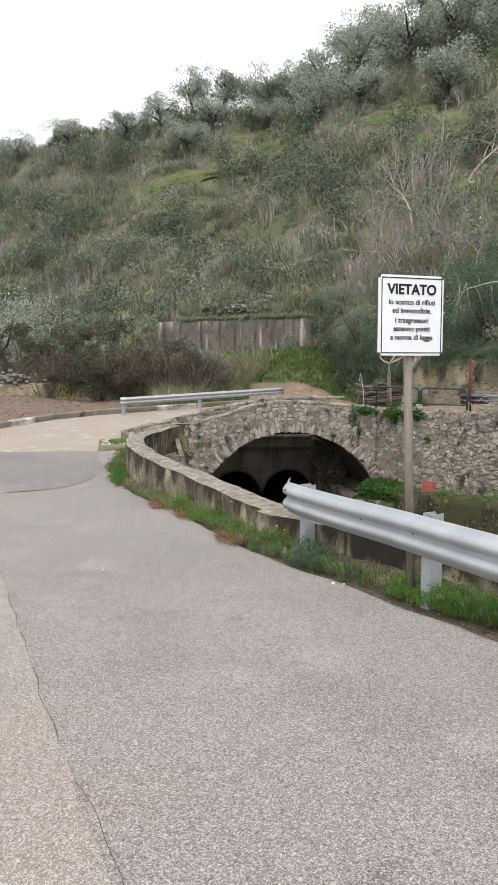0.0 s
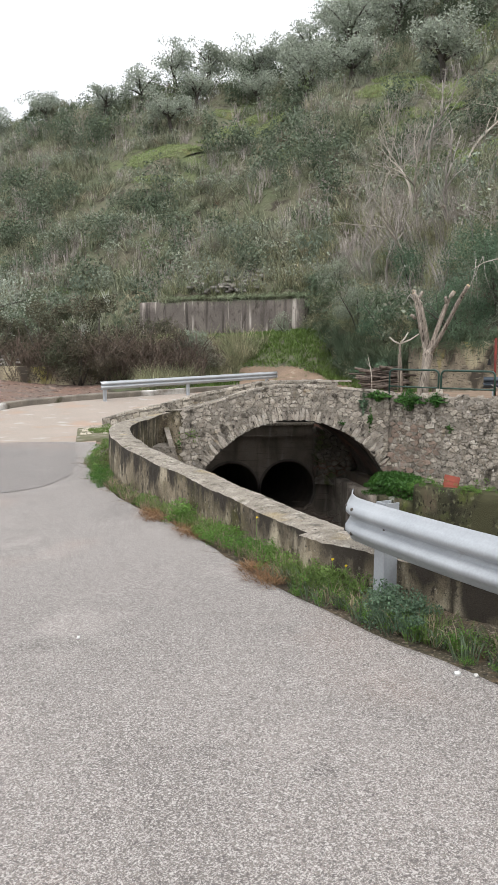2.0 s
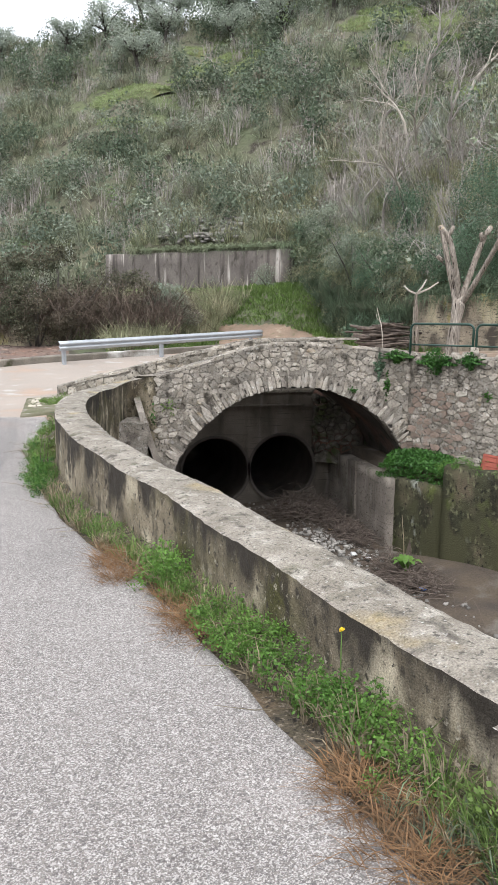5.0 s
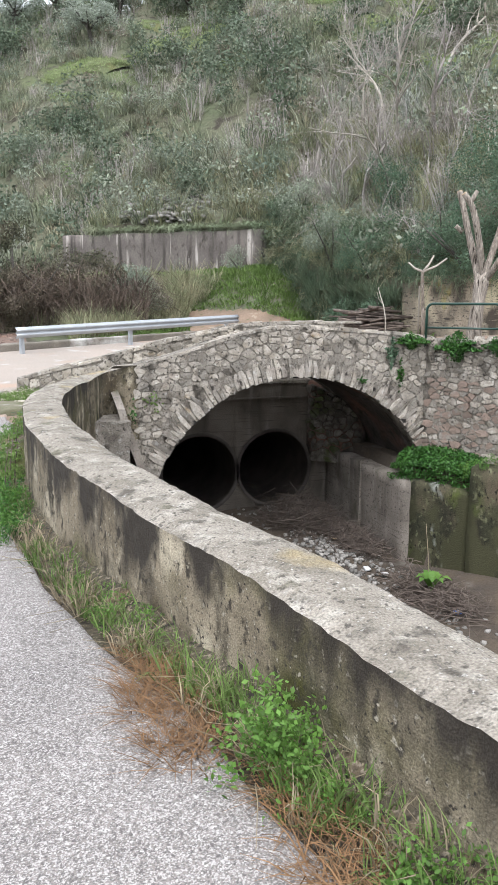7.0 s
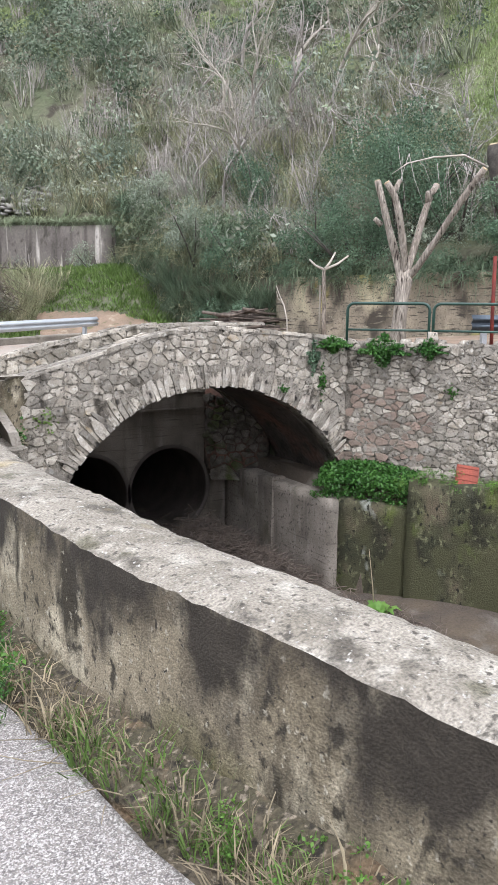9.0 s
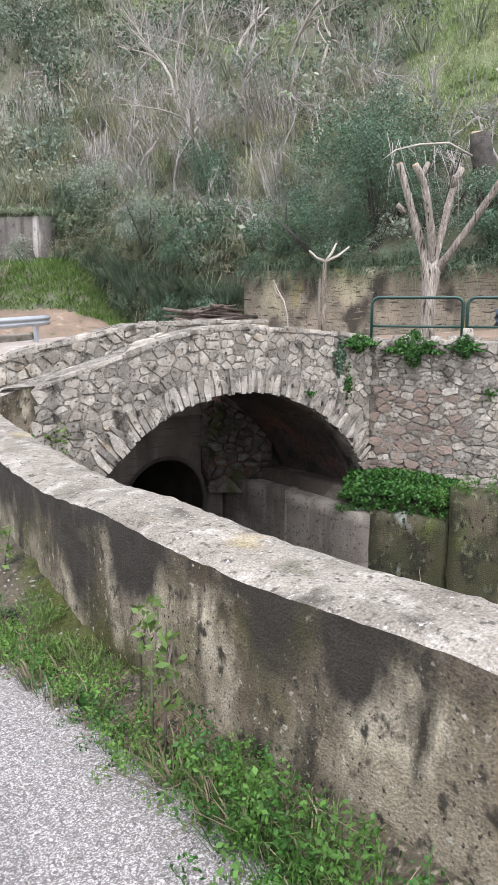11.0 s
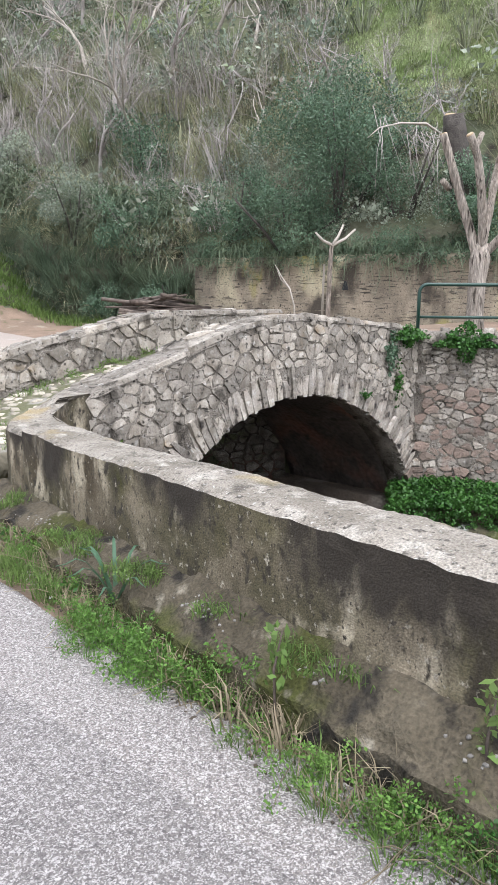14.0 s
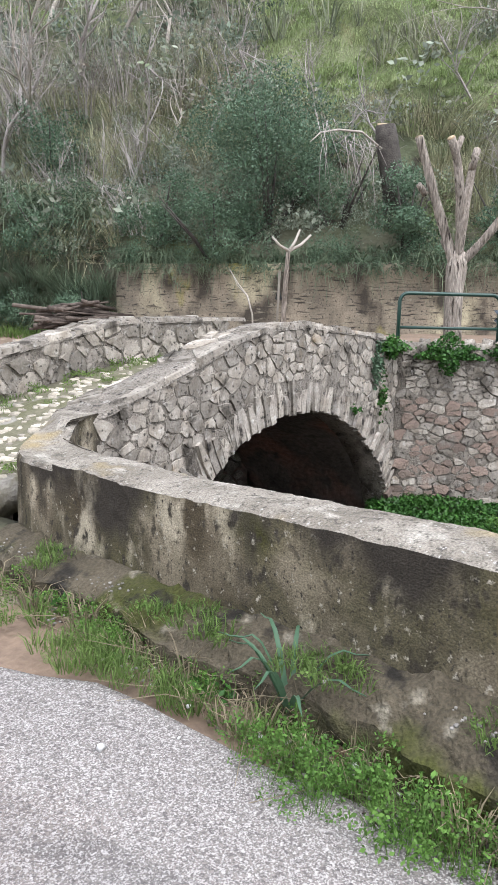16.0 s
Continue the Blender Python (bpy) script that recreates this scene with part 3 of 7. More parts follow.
gnd = grid_mesh("ground", axis(-12, 16, 0.2, -900, 900), axis(-24, 28, 0.2, -900, 900), ground_z, M_SOIL)
tagged(gnd, "grassy earth ground rising into a steep overgrown hillside", "ground", kind="structure")
gnd.data.materials.append(M_BED)
gnd.data.materials.append(M_DIRT)
gnd.data.materials.append(M_VERGE)
gnd.data.materials.append(M_MEADOW)
ROAD_EDGE = [(-1.6, -22), (-2.2, -18.5), (-2.75, -16.6), (-3.25, -15.0), (-3.62, -13.6), (-3.88, -11.9), (-4.12, -10.6), (-4.45, -9.4), (-4.7, -8.0), (-4.84, -6.8),
             (-4.82, -5.4), (-4.8, -4.0), (-4.7, -2.8), (-4.64, -2.0), (-4.82, -1.4), (-4.75, 0.6), (-4.7, 2.3), (-4.5, 3.45)]
for poly in gnd.data.polygons:
    px, py, pz = poly.center
    s_, c_ = 0.645 * px + 0.764 * py, 0.764 * px - 0.645 * py
    if pz < -0.5:
        poly.material_index = 1
    elif 5.8 < c_ < 22 and 4.8 < s_ - foot_s(c_) + 2.2 * noise.noise(Vector((px * 0.35, py * 0.35, 2))) < 17:
        poly.material_index = 4
    elif py > 3.3 and px > 2.2 and dirt_track(px, py):
        poly.material_index = 2
    elif px > 3 and -14 < py < 3.4 and 1.3 < pz < 1.75:
        poly.material_index = 2
    elif -6 < px < -3.4 and -2.7 < py < 4:
        poly.material_index = 2
    elif -6 < px < 0 and py < -2.4 and pz > 0:
        poly.material_index = 3

# roads: worn asphalt up to the bridge, then paler concrete
rs = spline(ROAD_EDGE, 0.25)


def strip_mesh(name, edge, left, cols, material, dz):
    """A road sheet from its wavering right edge to the line x = left."""
    rows = []
    for i, (ex, ey) in enumerate(edge):
        ex = ex + 0.05 * noise.noise(Vector((0, ey * 1.3, 5))) + 0.035 * noise.noise(Vector((0, ey * 6, 2)))
        us = np.linspace(0, 1, cols) ** 1.6
        rows.append([(ex + (left - ex) * u, ey) for u in us])
    v = np.array(rows).reshape(-1, 2)
    z = road_z(v[:, 0], v[:, 1]) + dz + 0.006 * np.sin(v[:, 0] * 3 + v[:, 1] * 2) * np.sin(v[:, 1] * 1.7)
    first = np.arange(len(v)) % cols == 0
    z = np.where(first, z - 0.07, z)
    idx = np.arange(len(v)).reshape(len(rows), cols)
    f = np.stack([idx[:-1, :-1], idx[1:, :-1], idx[1:, 1:], idx[:-1, 1:]], -1).reshape(-1, 4)[:, ::-1]
    return mesh_ob(name, np.column_stack([v, z]), f, material, smooth=True)


rs = np.array([(1.5, y) for y in np.arange(-60, -22, 1.0)] + [tuple(p) for p in rs])
rs[:38, 0] = np.interp(rs[:38, 1], [-60, -22], [12, -1.6])
rs[:, 1] = np.maximum.accumulate(rs[:, 1])
road = strip_mesh("road", rs[rs[:, 1] < -0.9], -16, 60, M_ASPHALT, 0.0)
tagged(road, "worn grey chip-seal asphalt road with paler patches", "road", kind="structure")
track = strip_mesh("road_concrete", rs[rs[:, 1] > -1.6], -15, 40, M_TRACK, -0.012)
tagged(track, "pale pinkish concrete road beside the old bridge", "road", kind="structure")
yard = grid_mesh("road_beyond", np.arange(-15, 4.4, 0.2), np.arange(3.3, 14.8, 0.2), lambda x, y: road_z(x, y) - 0.014, M_TRACK,
                 keep=lambda x, y: y < np.interp(x, [p[0] for p in KERB], [p[1] for p in KERB]) - 0.02)
tagged(yard, "pale dusty concrete road turning past the crash barrier", "road", kind="structure")

# kerb with remains of white paint
kl = polyline(KERB, 0.3)
kerb = wall_sweep("kerb", kl, lambda i, p: (-0.12, road_z(*p) - 0.1, road_z(*p) + 0.2), lambda i, p: (0.15, road_z(*p) - 0.1, road_z(*p) + 0.2),
                  mat("kerb_cement_with_white_paint", (0.26, 0.23, 0.19), (0.17, 0.15, 0.125), 2.0, 30, 0.9, 0.6, 0.02,
                      spots=(((0.7, 0.69, 0.66), 0.55, 0.6, (1, 1, 1)), ((0.06, 0.06, 0.03), 1.2, 0.6, (1, 1, 1)))), amp=0.02)
tagged(kerb, "low worn cement kerb with patches of white paint", "kerb", kind="structure")

# ---- road-side parapet: rendered wall, pale rough top ----
pl = spline([(-3.222, -13.56)] + PARAPET, 0.04)
PTOP = 1.11


def parapet_top(p):
    return PTOP + np.interp(p[1], [-10.8, -9.7, -8.5, -7.4, -6.0, -5.0, -3.3, -2.6, -1.7, -0.8], [0, 0.015, 0.05, 0.075, 0.06, 0.04, 0.012, -0.02, -0.06, -0.095]) + 0.008 * math.sin(p[1] * 4.1) + 0.012 * noise.noise(Vector((p[1] * 1.7, 3, 0)))


def top_faces(ob, zmin, material):
    """Gives the upward faces above a height a second material."""
    ob.data.materials.append(material)
    for f in ob.data.polygons:
        if f.center.z > zmin and abs(f.normal.z) > 0.55:
            f.material_index = 1


par = wall_sweep("parapet_wall", pl, lambda i, p: (0.012 * noise.noise(Vector((p[0], p[1] * 1.3, 0))), road_z(*p) - 0.25, parapet_top(p)), lambda i, p: (-0.385, -2.95, parapet_top(p)),
                 M_PLASTER, amp=0.009, rows_out=18, rows_top=12, rows_in=12, top_round=0.024, size=0.085, smooth=False)
tagged(par, "low rendered parapet wall, stained dark, beside the road", "wall", kind="structure")
top_faces(par, 0.95, M_COPING)
nl = np.array([p for p in spline(NEAR_WALL, 0.06) if p[1] < -13.55])
near = wall_sweep("wall_near", nl, lambda i, p: (0.115 - 0.175 * min(1, max(0, (-13.62 - p[1]) / 0.8)), 0.4, 1.13 + 0.07 * min(1, max(0, (-13.6 - p[1]) / 1.5))), lambda i, p: (-0.42, -2.95, 1.13 + 0.07 * min(1, max(0, (-13.6 - p[1]) / 1.5))), M_PLASTER, amp=0.012, rows_out=12, rows_top=8, rows_in=10, top_round=0.02, size=0.1, smooth=False)
tagged(near, "older stained wall behind the crash barrier", "wall", kind="structure")
top_faces(near, 0.95, M_COPING)
# ledge along the foot of the parapet, round its end
LEDGE = [(-4.72, -5.9), (-4.75, -5.5), (-4.74, -5.2), (-4.68, -4.3), (-4.52, -3.4), (-4.34, -2.5), (-4.14, -1.6), (-4.0, -0.9), (-3.9, -0.35)]


def ledge_z(y, u=0.5):
    """Height of the ledge from its lip (0) to the wall (1)."""
    lip = np.interp(y, [-5.9, -4.9, -3.4, -2.0, -0.9], [0.5, 0.6, 0.58, 0.535, 0.52])
    return lip + u * np.interp(y, [-5.9, -4.9, -3.4, -2.0, -0.9], [0.04, 0.13, 0.15, 0.1, 0.06])


ll = spline(LEDGE, 0.045)
led = wall_sweep("ledge", ll, lambda i, p: (0.085 + 0.03 * math.sin(p[1] * 5) + 0.03 * noise.noise(Vector((0, p[1] * 2.3, 1))), 0.2, float(ledge_z(p[1], 0))), lambda i, p: (-0.22, 0.2, float(ledge_z(p[1], 1.2))), M_LEDGE, amp=0.03, rows_out=8, rows_in=3, rows_top=10, top_round=0.03, size=0.12, smooth=False)
tagged(led, "worn mossy cement ledge at the foot of the parapet", "ledge", kind="structure")

# ---- the old stone bridge ----
bridge = tagged(new("stone_bridge"), "old humpbacked rubble-stone arch bridge with stone parapets", "bridge")
ARC_X, ARC_Z, ARC_R = 0.45, -2.15, 3.0
CREST_X = [-3.75, -2.8, -2.1, -1.4, -0.7, -0.1, 0.6, 1.5, 2.5, 3.35]
CREST_Z = [1.06, 1.07, 1.25, 1.45, 1.66, 1.775, 1.79, 1.73, 1.66, 1.58]


def crest(x):
    return float(np.interp(x, CREST_X, CREST_Z))


def deck(x):
    return float(np.interp(x, [-5.5, -3.8, -2.8, -1.66, -0.9, 0.0, 1.1, 3.4], [0.43, 0.5, 0.68, 0.93, 1.09, 1.24, 1.3, 1.42]))


def soffit(x):
    dx = abs(x - ARC_X)
    if dx >= ARC_R:
        return None
    return ARC_Z + math.sqrt(ARC_R ** 2 - dx * dx)


def low(x):
    z = soffit(x)
    return max(z, -2.95) if z is not None else -2.95


def spandrel(name, y0, y1, x0, x1, topf, material):
    xs = list(np.arange(x0, x1, 0.07)) + [x1]
    rings = []
    for x in xs:
        lo, hi = low(x), topf(x)
        ring = [(x, y0, lo + (hi - 0.03 - lo) * k / 9) for k in range(10)]
        ring += [(x, y0 + (y1 - y0) * u, hi + 0.01 * math.sin(u * 3.14)) for u in (0.08, 0.3, 0.6, 0.92)]
        ring += [(x, y1, hi - 0.03 - (hi - 0.03 - lo) * k / 9) for k in range(10)]
        rings.append([fuzz(p, 0.012, 0.2) for p in ring])
    return rings_mesh(name, rings, material, bridge)


spandrel("spandrel_wall", 0.0, 0.4, -2.68, 3.3, crest, M_MORTAR)


def far_top(x):
    return float(np.interp(x, [-4.7, -4.3, -3.0, -1.6, -0.8, 0.1, 1.2, 2.35], [0.66, 0.78, 1.08, 1.44, 1.6, 1.78, 1.81, 1.83]))


spandrel("spandrel_wall", 2.34, 2.72, -4.62, 2.36, far_top, M_MORTAR)
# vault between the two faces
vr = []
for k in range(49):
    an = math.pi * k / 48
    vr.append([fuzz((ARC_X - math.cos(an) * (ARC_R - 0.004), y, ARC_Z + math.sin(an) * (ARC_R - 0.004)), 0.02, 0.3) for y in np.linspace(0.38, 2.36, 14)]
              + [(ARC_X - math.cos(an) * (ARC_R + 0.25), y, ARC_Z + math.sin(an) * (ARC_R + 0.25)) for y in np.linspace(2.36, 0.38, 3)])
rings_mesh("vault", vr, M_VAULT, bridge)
# deck with earth fill and worn cobbles
dr = []
for x in np.arange(-5.3, 3.5, 0.12):
    z = deck(x)
    y0 = 0.39 if x > -3.4 else 0.39 + (x + 3.4) * 0.7
    dr.append([fuzz((x, y, z), 0.012, 0.3) for y in np.linspace(y0, 2.35, 10)] + [(x, 2.35, z - 0.25), (x, y0, z - 0.25)])
deck_ob = rings_mesh("deck", dr, mat("deck_earth", (0.2, 0.18, 0.13), (0.12, 0.12, 0.06), 2.0, 30, 0.95, 0.7, 0.03,
                                     spots=(((0.3, 0.28, 0.24), 3.0, 0.58, (1, 1, 1)),)), bridge)
# mortar bed along the two parapet tops
for y0, y1, x0, x1, f in ((-0.02, 0.42, -2.66, 3.36, crest), (2.32, 2.74, -4.6, 2.36, far_top)):
    cr = []
    for x in np.arange(x0, x1 + 0.01, 0.07):
        h = f(x) - 0.03
        cr.append([fuzz(p, 0.013, 0.09) for p in ((x, y0, h - 0.03), (x, y0 + 0.02, h + 0.01), (x, y0 * 0.7 + y1 * 0.3, h + 0.026), (x, y0 * 0.3 + y1 * 0.7, h + 0.026), (x, y1 - 0.02, h + 0.01), (x, y1, h - 0.03))])
    rings_mesh("coping", cr, M_MORTAR, bridge, smooth=False)
# corner where the road-side parapet turns onto the bridge
CORNER = [(-3.78, -0.82), (-3.76, -0.6), (-3.7, -0.44), (-3.58, -0.26), (-3.42, -0.12), (-3.15, 0.05), (-2.9, 0.22), (-2.72, 0.36), (-2.6, 0.4), (-2.6, 0.0), (-2.85, -0.04), (-3.05, -0.2), (-3.25, -0.37), (-3.35, -0.6), (-3.4, -0.82)]
cp = polyline(CORNER + [CORNER[0]], 0.05)[:-1]
crings = []
for z, k in ((-1.0, 1.0), (0.0, 1.0), (0.3, 1.0), (0.5, 1.0), (0.65, 1.0), (0.8, 1.0), (0.92, 1.0), (1.02, 1.0), (1.065, 1.0), (1.085, 0.96), (1.088, 0.6), (1.09, 0.25)):
    ctr = cp.mean(0)
    crings.append([fuzz((*(ctr + (p - ctr) * k), z + (float(np.interp(p[0], [-3.6, -3.1, -2.6], [-0.1, -0.05, 0.025])) if z > 0.6 else 0.0)), 0.007, 0.09) for p in cp])
corner = rings_mesh("corner_wall", crings, M_PLASTER, bridge, smooth=False)
top_faces(corner, 0.95, M_COPING)
# leaning concrete slab and fill between parapet and bridge
slab_rings = []
for k in range(9):
    u = k / 8
    z = 0.72 - 1.9 * u
    x = -2.98 + 0.5 * u
    slab_rings.append([fuzz(p, 0.012, 0.3) for p in ((x - 0.13, -0.1, z), (x, -0.1, z), (x, -0.95 - 0.3 * u, z - 0.25 * (1 - u)), (x - 0.13, -0.95 - 0.3 * u, z - 0.25 * (1 - u)))])
tagged(rings_mesh("concrete_slab", slab_rings, M_CONC, smooth=False), "grey concrete slab leaning against the bridge foot", "slab", kind="structure")
fb = box_bm(-3.55, -2.95, -1.25, -0.06, -1.5, 0.3)
bmesh.ops.subdivide_edges(fb, edges=fb.edges[:], cuts=6, use_grid_fill=True)
for v in fb.verts:
    v.co = Vector(fuzz(v.co, 0.05, 0.2))
tagged(part("rubble_fill", fb, M_MORTAR), "rubble fill between parapet and bridge", "rubble", kind="structure")

# ---- culvert behind the bridge: headwall and two pipes ----
PIPES = ((-0.68, -1.66), (1.14, -1.63))
HY, PR = 3.3, 0.9


def hole_free(x, z):
    ok = np.ones(x.shape, bool)
    for cx, cz in PIPES:
        ok &= (x - cx) ** 2 + (z - cz) ** 2 > (PR - 0.01) ** 2
    return ok


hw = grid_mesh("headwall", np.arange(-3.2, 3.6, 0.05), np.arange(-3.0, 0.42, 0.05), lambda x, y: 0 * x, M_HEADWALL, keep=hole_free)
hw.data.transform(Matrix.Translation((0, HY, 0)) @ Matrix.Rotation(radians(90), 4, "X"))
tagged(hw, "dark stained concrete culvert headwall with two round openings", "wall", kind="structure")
mesh_cap = part("headwall_top", box_bm(-3.2, 3.6, HY - 0.02, HY + 0.35, 0.36, 0.46, 0.02), M_COPING, hw)
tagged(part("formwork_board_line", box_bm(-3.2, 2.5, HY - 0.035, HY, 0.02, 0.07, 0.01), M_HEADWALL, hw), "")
for cx, cz in PIPES:
    rr = []
    for y, r in [(HY - 0.06, PR + 0.05), (HY - 0.06, PR - 0.03)] + [(HY + 0.02 + 0.09 * k, PR - 0.03 + 0.018 * (k % 2)) for k in range(64)]:
        rr.append([(cx + r * math.cos(a), y, cz + r * math.sin(a)) for a in np.linspace(0, 2 * math.pi, 40, endpoint=False)])
    pipe = rings_mesh("culvert_pipe", rr, M_PIPE, caps=False)
    tagged(pipe, "large dark corrugated culvert pipe under the road", "pipe", "culvert pipes")
    # unseen plate added to block the far end and keep the pipe dark
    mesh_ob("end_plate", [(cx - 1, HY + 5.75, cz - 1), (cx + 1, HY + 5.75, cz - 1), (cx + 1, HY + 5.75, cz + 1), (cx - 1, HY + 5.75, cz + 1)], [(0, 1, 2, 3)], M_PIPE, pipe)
tagged(part("culvert_roof", box_bm(-3.3, 3.7, HY + 0.02, HY + 6.0, -0.6, 0.3), M_CONC), "concrete road slab above the culvert", "slab", kind="structure")
for x0, x1 in ((-3.7, -3.05), (3.3, 3.9)):
    tagged(part("culvert_side", box_bm(x0, x1, 0.45, HY + 6.0, -3.0, 0.38), M_CONC), "concrete side wall of the culvert", "wall", kind="structure")

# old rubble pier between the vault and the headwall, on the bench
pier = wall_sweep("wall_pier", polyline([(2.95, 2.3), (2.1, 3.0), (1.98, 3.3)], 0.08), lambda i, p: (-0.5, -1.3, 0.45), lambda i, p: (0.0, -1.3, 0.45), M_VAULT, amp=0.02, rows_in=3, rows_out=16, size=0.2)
tagged(pier, "dark mossy rubble-stone pier behind the arch", "wall", kind="structure")

# ---- stream wall with its shelf, mossy towards the open side ----
sl = polyline(STREAM_WALL, 0.15)
n1 = next(i for i, p in enumerate(sl) if p[1] < -0.55)
n2 = next(i for i, p in enumerate(sl) if p[1] < -1.6)
w1 = wall_sweep("stream_wall", sl[:n1 + 1], lambda i, p: (0.9, -3.0, -1.18), lambda i, p: (0.0, -3.0, -1.18), M_CONC, amp=0.006, rows_in=10)
tagged(w1, "bare concrete bench wall along the stream under the arch", "wall", kind="structure")
part("pilaster", box_bm(2.44, 2.75, 1.3, 1.46, -3.0, -1.14, 0.02), M_CONC, w1)
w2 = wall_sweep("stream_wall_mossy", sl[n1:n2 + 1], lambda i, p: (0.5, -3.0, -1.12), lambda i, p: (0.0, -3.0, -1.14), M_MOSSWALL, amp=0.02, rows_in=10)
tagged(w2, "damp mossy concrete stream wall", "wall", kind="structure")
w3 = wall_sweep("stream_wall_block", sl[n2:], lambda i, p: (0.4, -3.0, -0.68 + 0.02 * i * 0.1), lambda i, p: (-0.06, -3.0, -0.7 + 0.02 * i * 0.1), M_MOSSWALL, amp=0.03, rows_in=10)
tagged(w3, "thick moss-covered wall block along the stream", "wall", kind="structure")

# ---- rubble stone wall carrying the terrace ----
st = polyline(STONE_WALL, 0.15)
swall = wall_sweep("wall_stone", st, lambda i, p: (0.4, -1.2, 1.55), lambda i, p: (0.0, -1.2, 1.55), M_MORTAR, amp=0.02, rows_in=12, size=0.2)
tagged(swall, "high rubble-stone retaining wall with weeds on top", "wall", kind="structure")

# ---- concrete retaining wall under the hill ----
rl = polyline(RETAIN, 0.35)
ret = wall_sweep("wall_retaining", rl, lambda i, p: (0.5, 1.0, 3.2 + 0.004 * i), lambda i, p: (-0.0 - 0.0, 1.0, 3.2), M_RETAIN, amp=0.015, rows_in=10, size=0.6)
tagged(ret, "weathered concrete retaining wall with weep holes", "wall", kind="structure")
ret_dir = np.array((1.25, -4.0)) / np.linalg.norm((1.25, -4.0))
# weep holes are solid blocks; their black stands in for the shade inside
for hx, hy, hz in ((8.38, 9.15, 2.2), (8.87, 7.9, 2.26), (9.42, 5.72, 2.42)):
    hb = bmesh.new()
    a = math.atan2(ret_dir[1], ret_dir[0])
    vs = [hb.verts.new(Matrix.Translation((hx, hy, hz)) @ Matrix.Rotation(a, 4, "Z") @ Vector(q)) for q in ((-0.09, -0.03, -0.1), (0.09, -0.03, -0.1), (0.03, -0.03, 0.12), (-0.03, -0.03, 0.12), (-0.09, 0.06, -0.1), (0.09, 0.06, -0.1), (0.03, 0.06, 0.12), (-0.03, 0.06, 0.12))]
    for f in ((0, 1, 2, 3), (7, 6, 5, 4), (0, 4, 5, 1), (2, 6, 7, 3), (1, 5, 6, 2), (0, 3, 7, 4)):
        hb.faces.new([vs[i] for i in f])
    part("weep_hole", hb, M_BLACK, ret, "black block painted as the shade inside a weep hole")
fl = polyline(FAR_WALL, 0.5)
fwall = wall_sweep("wall_far", fl, lambda i, p: (-0.3, 2.6, 5.78 + 0.03 * math.sin(i)), lambda i, p: (0.0, 2.6, 5.78 + 0.03 * math.sin(i)), M_FARWALL, amp=0.03, rows_in=6, size=0.8)
tagged(fwall, "far concrete wall streaked pale and dark", "wall", kind="structure")
# ---- crash barriers ----
W_PROFILE = [(0.0, 0.0), (0.006, 0.018), (0.05, 0.05), (0.075, 0.075), (0.075, 0.105), (0.03, 0.135), (0.004, 0.155), (0.03, 0.175), (0.075, 0.205), (0.075, 0.235), (0.05, 0.26), (0.006, 0.292), (0.0, 0.31)]


def w_beam(name, line, ztop, side, material, parent, flare=0.0):
    """Corrugated beam along plan points; side: +1 or -1, the way its ribs face along the left normal."""
    rings = []
    for i, p in enumerate(line):
        d = line[min(i + 1, len(line) - 1)] - line[max(i - 1, 0)]
        d = d / np.linalg.norm(d)
        nrm = np.array((-d[1], d[0])) * side
        z1 = ztop(p)
        u = max(0.0, 1 - i * 0.05 / 0.3) if flare else 0.0
        front, back = [], []
        for w, h in W_PROFILE:
            out = w * (1 - 0.75 * u)
            tall = (h - 0.155) * (1 + 0.12 * u)
            curl = -flare * u * u
            q = p + nrm * (out + curl)
            front.append((q[0], q[1], z1 - 0.155 + tall))
            q = q - nrm * 0.006
            back.append((q[0], q[1], z1 - 0.155 + tall))
        rings.append(front + back[::-1])
    return rings_mesh(name, rings, material, parent)


def c_post(name, x, y, z0, z1, angle, parent, w=0.1, d=0.12):
    bm = bmesh.new()
    prof = [(-d / 2, -w / 2), (d / 2, -w / 2), (d / 2, -w / 2 + 0.02), (d / 2 - 0.008, -w / 2 + 0.02), (d / 2 - 0.008, -w / 2 + 0.008), (-d / 2 + 0.008, -w / 2 + 0.008),
            (-d / 2 + 0.008, w / 2 - 0.008), (d / 2 - 0.008, w / 2 - 0.008), (d / 2 - 0.008, w / 2 - 0.02), (d / 2, w / 2 - 0.02), (d / 2, w / 2), (-d / 2, w / 2)]
    m = Matrix.Translation((x, y, 0)) @ Matrix.Rotation(angle, 4, "Z")
    lo = [bm.verts.new(m @ Vector((a, b, z0))) for a, b in prof]
    hi = [bm.verts.new(m @ Vector((a, b, z1))) for a, b in prof]
    for i in range(len(prof)):
        j = (i + 1) % len(prof)
        bm.faces.new((lo[i], lo[j], hi[j], hi[i]))
    bm.faces.new(hi)
    return part(name, bm, M_GALV, parent)


def bolt(x, y, z, nx, ny, parent, r=0.016):
    # solid disc in a dark colour, standing in for the dark inside a hole
    return tube("bolt", [(x, y, z), (x + nx * 0.012, y + ny * 0.012, z)], [r, r * 0.8], M_PIPE, parent, sides=8)


